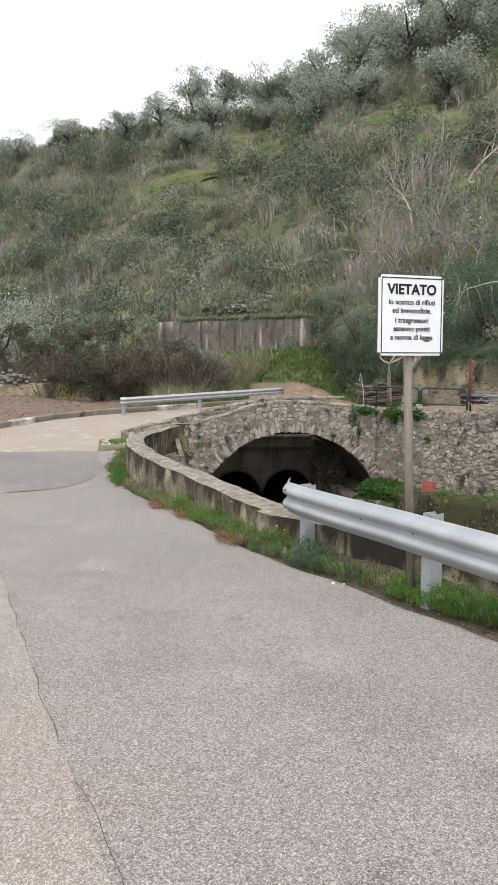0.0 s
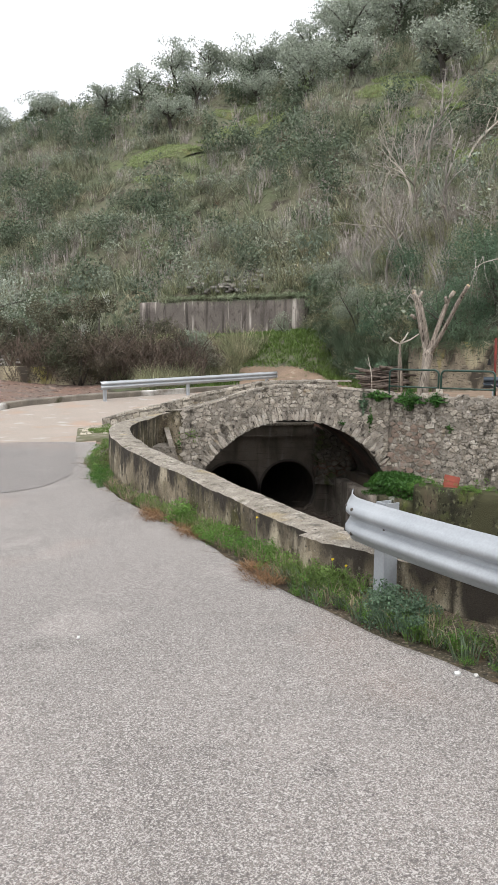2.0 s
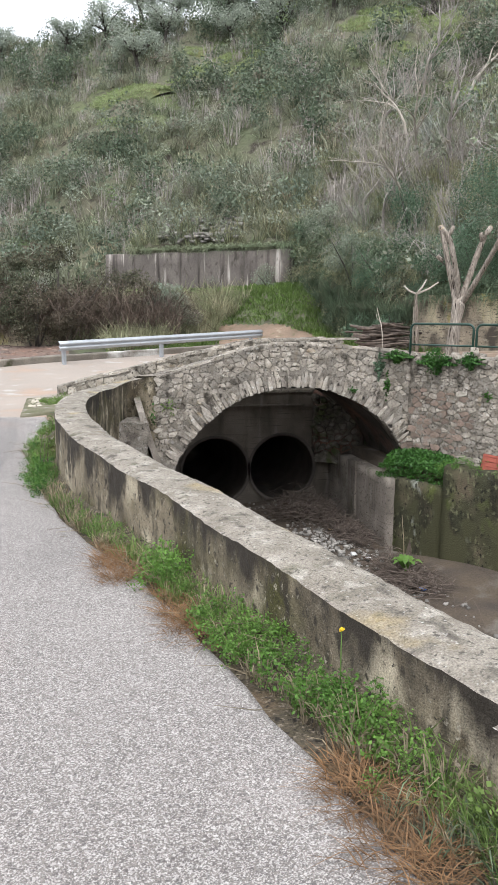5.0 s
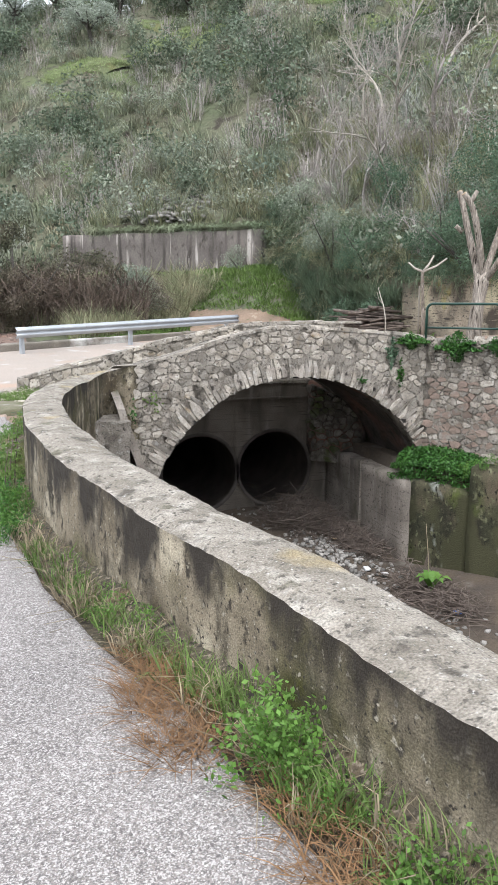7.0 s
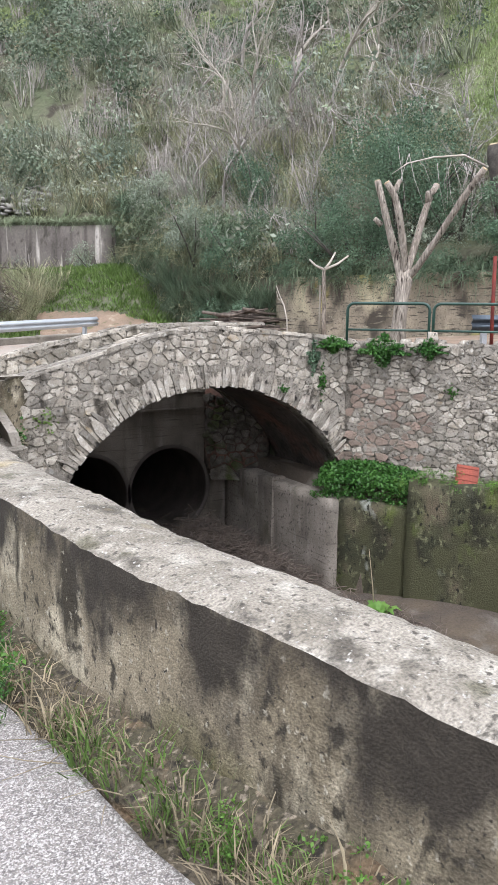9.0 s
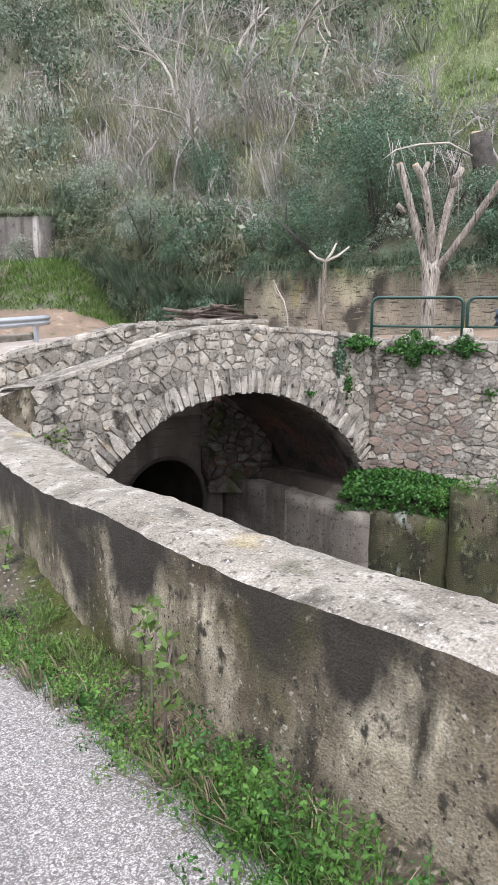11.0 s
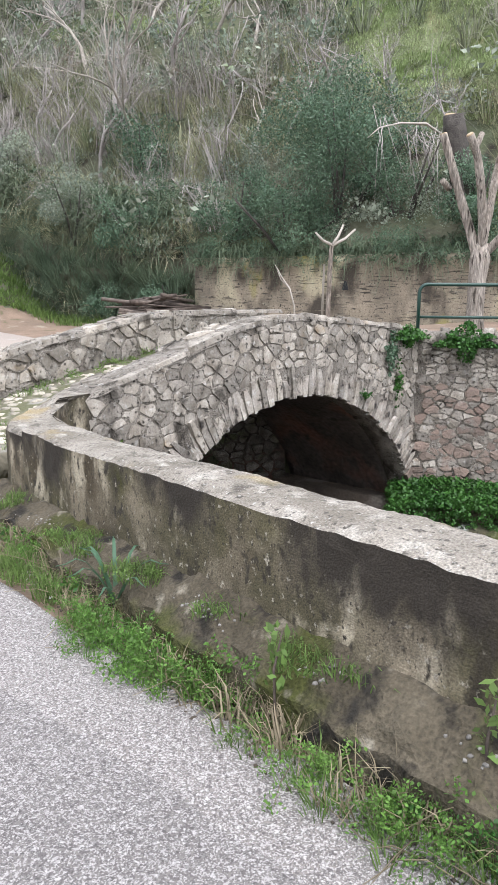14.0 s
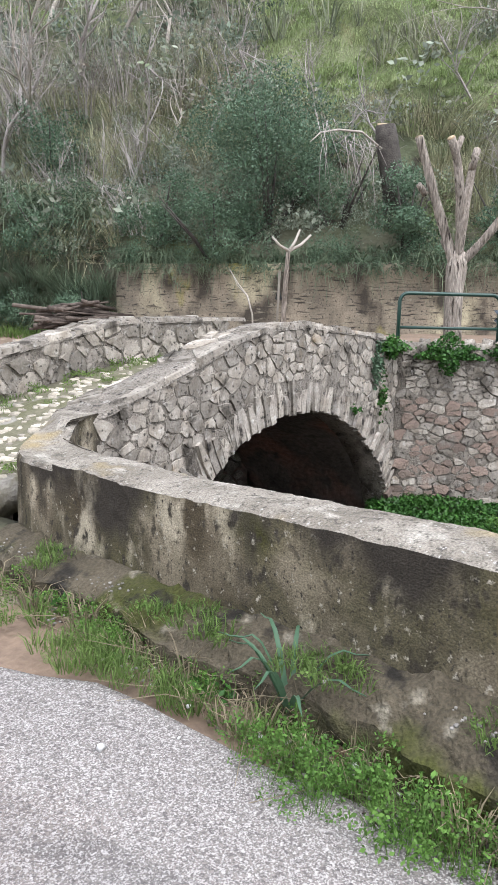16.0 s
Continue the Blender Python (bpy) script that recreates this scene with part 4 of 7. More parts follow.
near_rail = tagged(new("crash_barrier"), "galvanised steel W-beam crash barrier with a curled end", "barrier", "crash barriers")
gl = spline([(-3.17, -14.02), (-3.1, -14.6), (-2.94, -15.4), (-2.74, -16.2), (-2.52, -17.3), (-2.1, -19.3)], 0.05)
beam = w_beam("beam", gl, lambda p: 1.54 - 0.035 * (p[1] + 14.1), -1, M_GALV, near_rail, flare=0.11)
for px, py in ((-3.03, -14.52), (-2.56, -16.45), (-2.1, -18.6)):
    pz = 1.54 - 0.035 * (py + 14.1)
    c_post("post", px + 0.03, py, 0.6, pz - 0.0, radians(20), near_rail)
    part("spacer", box_bm(px - 0.05, px + 0.04, py - 0.05, py + 0.05, pz - 0.27, pz - 0.06, 0.01), M_GALV, near_rail)
for k, (u, dz) in enumerate(((0.12, -0.07), (0.12, -0.24), (0.28, -0.07), (0.28, -0.24), (0.55, -0.155), (1.6, -0.155), (2.4, -0.155), (4.2, -0.155))):
    i = min(int(u / 0.05) + 2, len(gl) - 2)
    d = gl[i + 1] - gl[i]
    d = d / np.linalg.norm(d)
    nx, ny = d[1], -d[0]
    fl_u = max(0.0, 1 - i * 0.05 / 0.3)
    off = (0.072 if dz != -0.155 else 0.004) * (1 - 0.75 * fl_u) - 0.11 * fl_u * fl_u - 0.004
    bolt(gl[i][0] + nx * off, gl[i][1] + ny * off, 1.54 + dz - 0.035 * (gl[i][1] + 14.1), nx, ny, near_rail, 0.013)
far_rail = tagged(new("crash_barrier"), "far galvanised steel crash barrier on short posts", "barrier", "crash barriers")
fr = polyline([(3.39, 13.71), (-4.56, 8.98)], 0.4)


def far_rail_top(p):
    return 1.52 + 0.34 * (p[0] + 4.56) / 7.95


w_beam("beam", fr, far_rail_top, 1, M_GALV, far_rail)
for px, py in ((-4.35, 9.1), (-0.95, 11.12), (2.95, 13.45)):
    c_post("post", px - 0.05, py + 0.1, road_z(px, py) - 0.2, far_rail_top((px, py)) - 0.02, radians(120), far_rail)

# ---- sign ----
sign = tagged(new("dumping_sign"), "white Italian no-dumping sign with black writing on a pole", "sign")
SX, SY, SZ = -2.70, -16.3, 3.13
lean = Matrix.Translation((SX, SY, SZ)) @ Matrix.Rotation(radians(10), 4, "Z") @ Matrix.Rotation(radians(-0.8), 4, "Y") @ Matrix.Scale(0.975, 4)
pb = box_bm(-0.29, 0.29, -0.012, 0.012, -0.31, 0.31, 0.0)
bmesh.ops.bevel(pb, geom=[e for e in pb.edges if abs((e.verts[0].co - e.verts[1].co).y) > 0.01], offset=0.025, segments=3, affect="EDGES")
panel = part("panel", pb, M_SIGN, sign)
panel.matrix_local = lean
fb = bmesh.new()
for (a, b, c, d) in ((-0.272, 0.272, 0.285, 0.292), (-0.272, 0.272, -0.292, -0.285), (-0.275, -0.268, -0.29, 0.29), (0.268, 0.275, -0.29, 0.29)):
    q = box_bm(a, b, -0.0155, -0.0125, c, d)
    me_t = bpy.data.meshes.new("t")
    q.to_mesh(me_t)
    q.free()
    fb.from_mesh(me_t)
border = part("border", fb, M_BLACK, sign, "thin black border")
border.matrix_local = lean
for text, size, z in (("VIETATO", 0.109, 0.165), ("lo scarico di rifiuti", 0.058, 0.085), ("ed immondizie,", 0.058, 0.02), ("i trasgressori", 0.058, -0.055), ("saranno puniti", 0.058, -0.12), ("a norma di legge", 0.058, -0.187)):
    cu = bpy.data.curves.new("line", "FONT")
    cu.body, cu.size, cu.align_x, cu.extrude = text, size, "CENTER", 0.0008
    cu.offset = 0.0035 if text == "VIETATO" else 0.0008
    cu.materials.append(M_BLACK)
    tob = new("line_of_text", cu)
    tob.parent = sign
    tob.matrix_local = lean @ Matrix.Translation((0.0, -0.0155, z)) @ Matrix.Rotation(radians(90), 4, "X")
tube("pole", [(SX + 0.11, SY + 0.06, 0.75), (SX + 0.03, SY + 0.05, 2.2), (SX - 0.02, SY + 0.047, 3.4)], 0.034, M_POLE, sign, sides=14)
for z in (2.95, 3.3):
    part("clamp", box_bm(SX - 0.06, SX + 0.06, SY + 0.005, SY + 0.08, z - 0.015, z + 0.015, 0.004), M_GALV, sign)

# ---- green tube rails on the terrace ----
RA, RB = np.array((3.11, 0.0)), np.array((4.02, -1.1))


def hoop(a, b, z0, z1, parent):
    d = (b - a) / np.linalg.norm(b - a)
    r = 0.12
    pts = [(*a, z0), (*a, z1 - r)]
    for k in range(1, 6):
        an = math.pi / 2 * k / 6
        pts.append((*(a + d * (r - r * math.cos(an))), z1 - r + r * math.sin(an)))
    pts.append((*(a + d * r), z1))
    pts.append((*(b - d * r), z1))
    for k in range(1, 6):
        an = math.pi / 2 * k / 6
        pts.append((*(b - d * (r - r * math.sin(an))), z1 - r + r * math.cos(an)))
    pts += [(*b, z1 - r), (*b, z0)]
    tube("frame", pts, 0.026, M_GREEN, parent, sides=10)
    tube("cross_bar", [(*a, z0 + 0.36), (*b, z0 + 0.36)], 0.02, M_GREEN, parent, sides=10)


for k in range(2):
    rail = tagged(new("tube_rail"), "dark green painted steel tube rail on the terrace edge", "railing", "green rails")
    shift = (RB - RA) * (1.05 * k)
    hoop(RA + shift, RB + shift, 1.4, 2.22 + 0.0 * k, rail)
tagged(tube("red_pole", [(5.74, -1.0, 1.3), (5.7, -1.0, 2.2), (5.68, -1.0, 3.1)], 0.035, M_RUST), "thin red rusty steel pole on the terrace", "pole")


terrace_beam = tagged(new("terrace_barrier"), "blue-grey steel barrier beam on the terrace", "barrier")
w_beam("beam", polyline([(9.8, -2.8), (5.6, -0.6)], 0.4), lambda p: 2.05, 1, M_CAR, terrace_beam)
for px, py in ((5.9, -0.65), (7.6, -1.55), (9.3, -2.45)):
    c_post("post", px, py, 1.3, 2.03, radians(60), terrace_beam)


# ---- trees ----
def branch_points(rng, start, direction, length, bend, n=6):
    p, d = np.array(start, float), np.array(direction, float)
    d /= np.linalg.norm(d)
    out = [p.copy()]
    for k in range(n):
        d = d + rng.normal(0, bend, 3)
        d /= np.linalg.norm(d)
        p = p + d * length / n
        out.append(p.copy())
    return out, d


pollard = tagged(new("pollarded_tree"), "pollarded mulberry tree with furrowed pale bark and cut limbs", "tree")
tube("trunk", [(3.83, -0.56, 1.3), (3.84, -0.54, 1.5), (3.88, -0.5, 1.8), (3.95, -0.47, 2.3), (3.99, -0.46, 2.6), (4.01, -0.45, 2.82)], [0.2, 0.15, 0.13, 0.12, 0.14, 0.1], M_BARK, pollard, 16, 0.25)
BOUGHS = (((3.97, -0.44, 2.6), (3.92, -0.3, 3.05), (3.87, -0.15, 3.5), (3.82, 0.0, 4.0), (3.77, 0.11, 4.37), 0.062),
         ((4.0, -0.47, 2.7), (3.92, -0.5, 3.1), (3.8, -0.5, 3.6), (3.68, -0.47, 4.02), (3.52, -0.43, 4.25), 0.058),
         ((4.02, -0.45, 2.72), (4.2, -0.45, 3.2), (4.42, -0.43, 3.8), (4.6, -0.42, 4.2), (4.7, -0.42, 4.32), 0.058),
         ((4.03, -0.5, 2.65), (4.1, -0.8, 3.0), (4.2, -1.15, 3.5), (4.3, -1.55, 4.05), (4.37, -1.8, 4.36), 0.055))
for a, b, c, d, e, r in BOUGHS:
    pts = [tuple(p) for p in spline([a, b, c, d, e], 0.12)]
    nn = len(pts)
    tube("limb", pts, [r * (1.12 - 0.25 * k / nn) * (1.0 + 0.06 * math.sin(k * 1.7)) if k < nn - 3 else r * 0.95 for k in range(nn)], M_BARK, pollard, 12, 0.18)
    q, w = Vector(pts[-1]), Vector(pts[-2])
    dd = (q - w).normalized()
    tube("cut_face", [tuple(q - dd * 0.01), tuple(q + dd * 0.012)], [r * 0.9, r * 0.85], M_CUT, pollard, 12)
for a, b, r in (((3.8, -0.02, 3.6), (3.68, 0.05, 3.72), 0.05), ((3.62, -0.46, 4.05), (3.75, -0.5, 4.3), 0.045), ((4.5, -0.42, 4.0), (4.42, -0.5, 4.18), 0.05), ((3.99, -0.3, 2.9), (4.08, -0.22, 3.0), 0.06)):
    tube("stub", [a, b], [r, r * 0.85], M_BARK, pollard, 9, 0.2)

sap = tagged(new("young_pollard"), "young pollarded tree tied to a stake", "tree")
tube("trunk", [(4.7, 2.8, 1.3), (4.66, 2.75, 1.9), (4.56, 2.66, 2.5), (4.5, 2.6, 2.9), (4.5, 2.58, 3.0)], [0.055, 0.045, 0.04, 0.04, 0.035], M_BARK, sap, 9, 0.3)
for tip in ((4.21, 2.74, 3.18), (5.07, 2.49, 3.28), (4.74, 2.52, 3.34)):
    tube("limb", [(4.5, 2.58, 2.97), tuple((np.array((4.5, 2.58, 2.97)) * 0.45 + np.array(tip) * 0.55) + (0, 0, -0.04)), tip], [0.032, 0.025, 0.018], M_PALETWIG, sap, 7, 0.2)
tube("stake", [(4.62, 2.86, 1.3), (4.55, 2.78, 2.65)], 0.022, M_POLE, sap, 7)
sap2 = tagged(new("dry_sapling"), "thin dry leafless sapling", "tree")
tube("stem", [(3.67, 2.7, 1.3), (3.67, 2.75, 1.9), (3.66, 2.85, 2.2), (3.68, 3.05, 2.4), (3.7, 3.23, 2.62)], [0.018, 0.016, 0.014, 0.011, 0.006], M_PALETWIG, sap2, 6)
tube("twig", [(3.67, 2.88, 2.22), (3.6, 3.0, 2.35), (3.62, 3.1, 2.5)], [0.009, 0.007, 0.004], M_PALETWIG, sap2, 5)

stump = tagged(new("tree_stump"), "dark leaning stump with a pale sawn face", "stump")
tube("trunk", [(11.3, 3.5, 4.2), (11.2, 3.6, 5.2), (11.05, 3.78, 6.2), (11.02, 3.81, 6.52)], [0.32, 0.27, 0.24, 0.23], M_OLDBARK, stump, 14, 0.3)
tube("cut_face", [(11.022, 3.81, 6.51), (11.01, 3.80, 6.55)], [0.21, 0.2], M_CUT, stump, 14)

# log pile
lr = random.Random(4)
for k in range(84):
    row = k // 13
    a = lr.gauss(0.5, 0.5)
    L = lr.uniform(0.9, 2.2)
    r = lr.choice((0.022, 0.03, 0.04, 0.055, 0.07))
    cx, cy = 7.25 + lr.uniform(-0.35, 0.35), 10.0 + (k % 13) * 0.12 - 0.7 + row * 0.1
    z = ground_z(cx, cy) + 0.06 + row * 0.15 + lr.uniform(-0.02, 0.02)
    d = np.array((math.cos(a), -math.sin(a), lr.uniform(-0.14, 0.2)))
    mid = np.array((cx, cy, float(z)))
    log = tagged(tube("log", [tuple(mid - d * L / 2), tuple(mid + (0, 0, lr.uniform(-0.04, 0.05))), tuple(mid + d * L / 2)], [r, r * 0.95, r * 0.85], M_LOG, None, 8, 0.2),
                 "cut branch log in an untidy pile by the bank", "log", "log pile")


# ---- plants ----
def blades(rng, n, h, spread, w, droop=0.5, base=0.06):
    """Tapered grass blades in two quads each."""
    an = rng.uniform(0, 2 * math.pi, n)
    rad = base * np.sqrt(rng.uniform(0, 1, n))
    root = np.stack([np.cos(an) * rad, np.sin(an) * rad, np.zeros(n)], -1)
    a2 = an + rng.normal(0, 0.7, n)
    hh = h * rng.uniform(0.55, 1.1, n)
    out = spread * rng.uniform(0.2, 1.0, n)
    mid = root + np.stack([np.cos(a2) * out * 0.4, np.sin(a2) * out * 0.4, hh * 0.62], -1)
    tip = root + np.stack([np.cos(a2) * out, np.sin(a2) * out, hh * (1 - droop * rng.uniform(0, 1, n))], -1)
    t2 = rng.uniform(0, math.pi, n)
    side = np.stack([np.cos(t2), np.sin(t2), np.zeros(n)], -1) * w / 2
    V = np.stack([root - side, root + side, mid - side * 0.8, mid + side * 0.8, tip - side * 0.12, tip + side * 0.12], 1).reshape(-1, 3)
    b = np.arange(n)[:, None] * 6
    F = np.concatenate([b + (0, 1, 3, 2), b + (2, 3, 5, 4)])
    return V, F


def leaves(rng, n, radius, size, lift=0.0, hollow=0.5, aspect=0.5):
    """Leaf quads strewn through an ellipsoid, denser near its skin."""
    d = rng.normal(0, 1, (n, 3))
    d /= np.linalg.norm(d, axis=1)[:, None]
    r = (hollow + (1 - hollow) * rng.uniform(0, 1, n) ** 0.6)[:, None]
    c = d * r * np.array(radius)
    c[:, 2] += lift
    u = rng.normal(0, 1, (n, 3))
    u /= np.linalg.norm(u, axis=1)[:, None]
    v = np.cross(u, d + rng.normal(0, 0.6, (n, 3)))
    v /= np.linalg.norm(v, axis=1)[:, None] + 1e-9
    s = size * rng.uniform(0.6, 1.3, n)[:, None]
    V = np.stack([c - u * s, c - v * s * aspect, c + u * s, c + v * s * aspect], 1).reshape(-1, 3)
    return V, np.arange(n * 4).reshape(n, 4)


def join(*parts_):
    V, F, k = [], [], 0
    for v, f in parts_:
        V.append(v)
        F.append(f + k)
        k += len(v)
    return np.concatenate(V), np.concatenate(F)


def moved(vf, x, y, z, s=1.0):
    return vf[0] * s + np.array((x, y, z)), vf[1]


def strewn(templates, pos, scale, rng, tilt=0.12):
    """Copies of templates at many places, as one mesh's arrays."""
    pos = np.asarray(pos, float)
    pick = rng.integers(0, len(templates), len(pos))
    Vs, Fs, k = [], [], 0
    for ti, (V, F) in enumerate(templates):
        idx = np.nonzero(pick == ti)[0]
        if not len(idx):
            continue
        a = rng.uniform(0, 2 * math.pi, len(idx))
        s = np.asarray(scale)[idx] if np.ndim(scale) else np.full(len(idx), scale)
        ca, sa = np.cos(a), np.sin(a)
        R = np.zeros((len(idx), 3, 3))
        R[:, 0, 0], R[:, 0, 1], R[:, 1, 0], R[:, 1, 1], R[:, 2, 2] = ca, -sa, sa, ca, 1
        R[:, 0, 2], R[:, 1, 2] = rng.normal(0, tilt, len(idx)), rng.normal(0, tilt, len(idx))
        W = np.einsum("nij,vj->nvi", R, V) * s[:, None, None] + pos[idx][:, None, :]
        Vs.append(W.reshape(-1, 3))
        Fs.append((F[None] + (np.arange(len(idx)) * len(V))[:, None, None] + k).reshape(-1, 4))
        k += W.shape[0] * W.shape[1]
    return np.concatenate(Vs), np.concatenate(Fs)


def stuff(name, vf, material, label, category):
    ob = mesh_ob(name, vf[0], vf[1], material)
    return tagged(ob, label, category, kind="stuff")


R = np.random.default_rng(11)


def hill_point(c, d):
    s = foot_s(c) + d
    x = 0.645 * s + 0.764 * c
    y = 0.764 * s - 0.645 * c
    return x, y


# open green terraces on the hill: strips from one (along the slope, above the foot) to another, with half width
FIELDS = ((-37.0, 23.3, -29.7, 24.2, 0.9), (-29.7, 24.2, -23.5, 28.6, 1.0), (-34.0, 20.0, -30.6, 20.0, 0.9), (-31.5, 26.6, -25.0, 30.6, 0.9), (-33.0, 32.3, -29.0, 32.6, 1.3),
          (-13.6, 21.7, -1.5, 26.4, 0.9), (-13.0, 24.0, -2.5, 31.5, 1.0), (-12.0, 19.0, -4.0, 21.5, 0.7), (-9.5, 29.5, -3.0, 35.0, 1.0),
          (6.6, 8.2, 12.5, 6.0, 2.0), (7.0, 12.6, 12.0, 11.2, 0.9), (-3.0, 15.5, 2.5, 15.0, 0.8))


def in_field(c, d, grow=1.0, below=0.0):
    """True on the strips; below: also so far downhill of them."""
    c, d = np.asarray(c, float), np.asarray(d, float)
    r = np.zeros(c.shape, bool)
    for c0, d0, c1, d1, hw in FIELDS:
        u = np.clip(((c - c0) * (c1 - c0) + (d - d0) * (d1 - d0)) / ((c1 - c0) ** 2 + (d1 - d0) ** 2), 0, 1)
        e, f = c - c0 - u * (c1 - c0), d - d0 - u * (d1 - d0)
        r |= (np.hypot(e, f) < hw * grow) | ((np.abs(e) < 0.6) & (f < 0) & (f > -hw - below * (c0 < 4)))
    return r


def terrace_turf(strip, seed):
    """Turf of one terrace: a tread flatter than the slope and a rough grassy front."""
    c0, d0, c1, d1, hw = strip
    n = max(6, int(math.hypot(c1 - c0, d1 - d0) / 0.35))
    rows = []
    for i in range(n + 1):
        u = i / n
        end = min(1.0, 4 * min(u, 1 - u) + 0.25)
        row = []
        for k, (w, lift) in enumerate(((-1.15, -0.3), (-1.02, 0.1), (-0.95, 0.5), (-0.6, 0.46), (-0.2, 0.32), (0.25, 0.18), (0.7, 0.06), (1.1, -0.25))):
            wob = 0.3 * noise.noise(Vector((i * 0.3, k * 0.5, seed))) + 0.14 * noise.noise(Vector((i * 1.1, k, seed + 9)))
            x, y = hill_point(c0 + (c1 - c0) * u, d0 + (d1 - d0) * u + w * hw * end + wob * 0.5)
            row.append((float(x), float(y), float(ground_z(x, y)) + lift * min(hw, 1.3) * end + wob * 0.35))
        rows.append(row)
    ob = rings_mesh("terrace", rows, M_MEADOW, closed=False, caps=False)
    return tagged(ob, "narrow green terrace of turf cut into the hillside", "terrace", kind="structure"), rows


TURF = [terrace_turf(f, k)[1] for k, f in enumerate(FIELDS)]


def scatter_hill(n, c0, c1, d0, d1, seed, below=1.2):
    r = np.random.default_rng(seed)
    c, d = r.uniform(c0, c1, n), r.uniform(d0, d1, n)
    k = ~in_field(c, d, 1.0, below)
    c, d = c[k], d[k]
    x, y = hill_point(c, d)
    return np.stack([x, y, ground_z(x, y)], -1), c, d


def clumped(c, d, size, seed, level):
    """True where a broad noise over the slope lies above a level."""
    return np.array([noise.noise(Vector((a / size, b / size, seed))) > level for a, b in zip(c, d)], bool)


def mop(rng, n, h, spread, w):
    """A tussock: a fountain of fine blades that droop at their ends."""
    return join(blades(rng, n // 2, h, spread, w, 0.25, 0.16), blades(rng, n - n // 2, h * 0.72, spread * 1.5, w, 0.75, 0.2))


tuft = [mop(R, 22, 1.0, 0.6, 0.036) for _ in range(4)]
wisp = [blades(R, 22, 1.35, 0.5, 0.022, 0.3, 0.3) for _ in range(3)]
bush = [join(*[moved(leaves(R, 34, (0.42, 0.42, 0.36), 0.075), *R.normal(0, 0.34, 2), 0.45 + R.uniform(-0.2, 0.5)) for _ in range(4)]) for _ in range(4)]
finebush = [join(*[moved(leaves(R, 60, (0.34, 0.34, 0.3), 0.036), *R.normal(0, 0.36, 2), 0.45 + R.uniform(-0.25, 0.55)) for _ in range(5)]) for _ in range(3)]

p1, c1, d1 = scatter_hill(2600, -78, 22, 0.2, 44, 1)
k1 = clumped(c1, d1, 5.0, 1.0, -0.08)
stuff("hill_scrub", strewn(bush, p1[k1], R.uniform(0.6, 1.6, k1.sum()), R), M_SCRUB, "grey-green scrub covering the steep hillside", "scrub")
p2, c2, d2 = scatter_hill(9000, -72, 22, 0.0, 42, 2)
k2 = ~((c2 > -1.5) & (d2 < 7)) & (clumped(c2, d2, 3.5, 2.0, -0.33))
stuff("hill_tussocks", strewn(tuft, p2[k2], R.uniform(0.6, 1.7, k2.sum()), R, 0.2), M_TUSSOCK, "long olive and straw-coloured tussocks on the hillside", "grass")
p3, c3, d3 = scatter_hill(1300, -60, 22, 0.0, 36, 3)
k3 = ~((c3 > -9.5) & (d3 < 8)) & clumped(c3, d3, 6.0, 3.0, -0.05)
stuff("hill_dry_brush", strewn(wisp, p3[k3], R.uniform(0.8, 1.8, k3.sum()), R), M_TWIG, "dry grey-brown brush among the scrub", "brush")
shrub = [join(*[moved(leaves(R, 70, (0.5, 0.5, 0.45), 0.062, 0, 0.5), *R.normal(0, 0.42, 2), 0.5 + R.uniform(-0.2, 0.7)) for _ in range(5)]) for _ in range(3)]
p7, c7, d7 = scatter_hill(1300, -74, 22, 1.0, 43, 7, 2.2)
k7 = ~((c7 > -9.5) & (d7 < 12)) & clumped(c7, d7, 5.5, 4.0, 0.04)
M_SHRUB = mat("dark_hill_shrubs", (0.1, 0.135, 0.085), (0.16, 0.19, 0.13), 0.3, 12, 0.8, 0.0, island=0.4, grain=0.3, through_light=0.15)
stuff("hill_shrubs", strewn(shrub, p7[k7], R.uniform(0.9, 2.2, k7.sum()), R), M_SHRUB, "rounded dark green shrubs in dense thickets on the hillside", "scrub")
p8, c8, d8 = scatter_hill(130, -19, -7.5, 0.1, 5.0, 8)
stuff("far_wall_scrub", strewn(finebush, p8, R.uniform(0.5, 1.2, len(p8)), R), M_SCRUB, "scrub growing above the far concrete wall", "scrub")
p9, c9, d9 = scatter_hill(210, -19, -7.5, 0.0, 4.0, 9)
stuff("far_wall_straw", strewn(tuft, p9, R.uniform(0.6, 1.2, len(p9)), R, 0.3), M_BANKSTRAW, "tall straw tussocks above the far concrete wall", "grass")
# short bright grass on the treads
tg = []
for rows in TURF:
    V = np.array(rows)
    q = V[:, 1:7].reshape(-1, 3)
    reps = 26 if q[:, 2].mean() < 12 else 7
    tg.append(np.repeat(q, reps, 0) + R.normal(0, 0.2, (len(q) * reps, 3)) * (1, 1, 0.15))
mc_, md_ = R.uniform(5.5, 14, 9000), R.uniform(4.6, 16, 9000)
mx_, my_ = hill_point(mc_, md_)
tg.append(np.stack([mx_, my_, ground_z(mx_, my_)], -1))
p4 = np.concatenate(tg)
stuff("terrace_grass", strewn([blades(R, 7, 0.2, 0.14, 0.034, 0.4, 0.14) for _ in range(3)], p4, R.uniform(0.5, 1.2, len(p4)), R), M_FIELD, "bright green grass on the hill terraces", "grass")
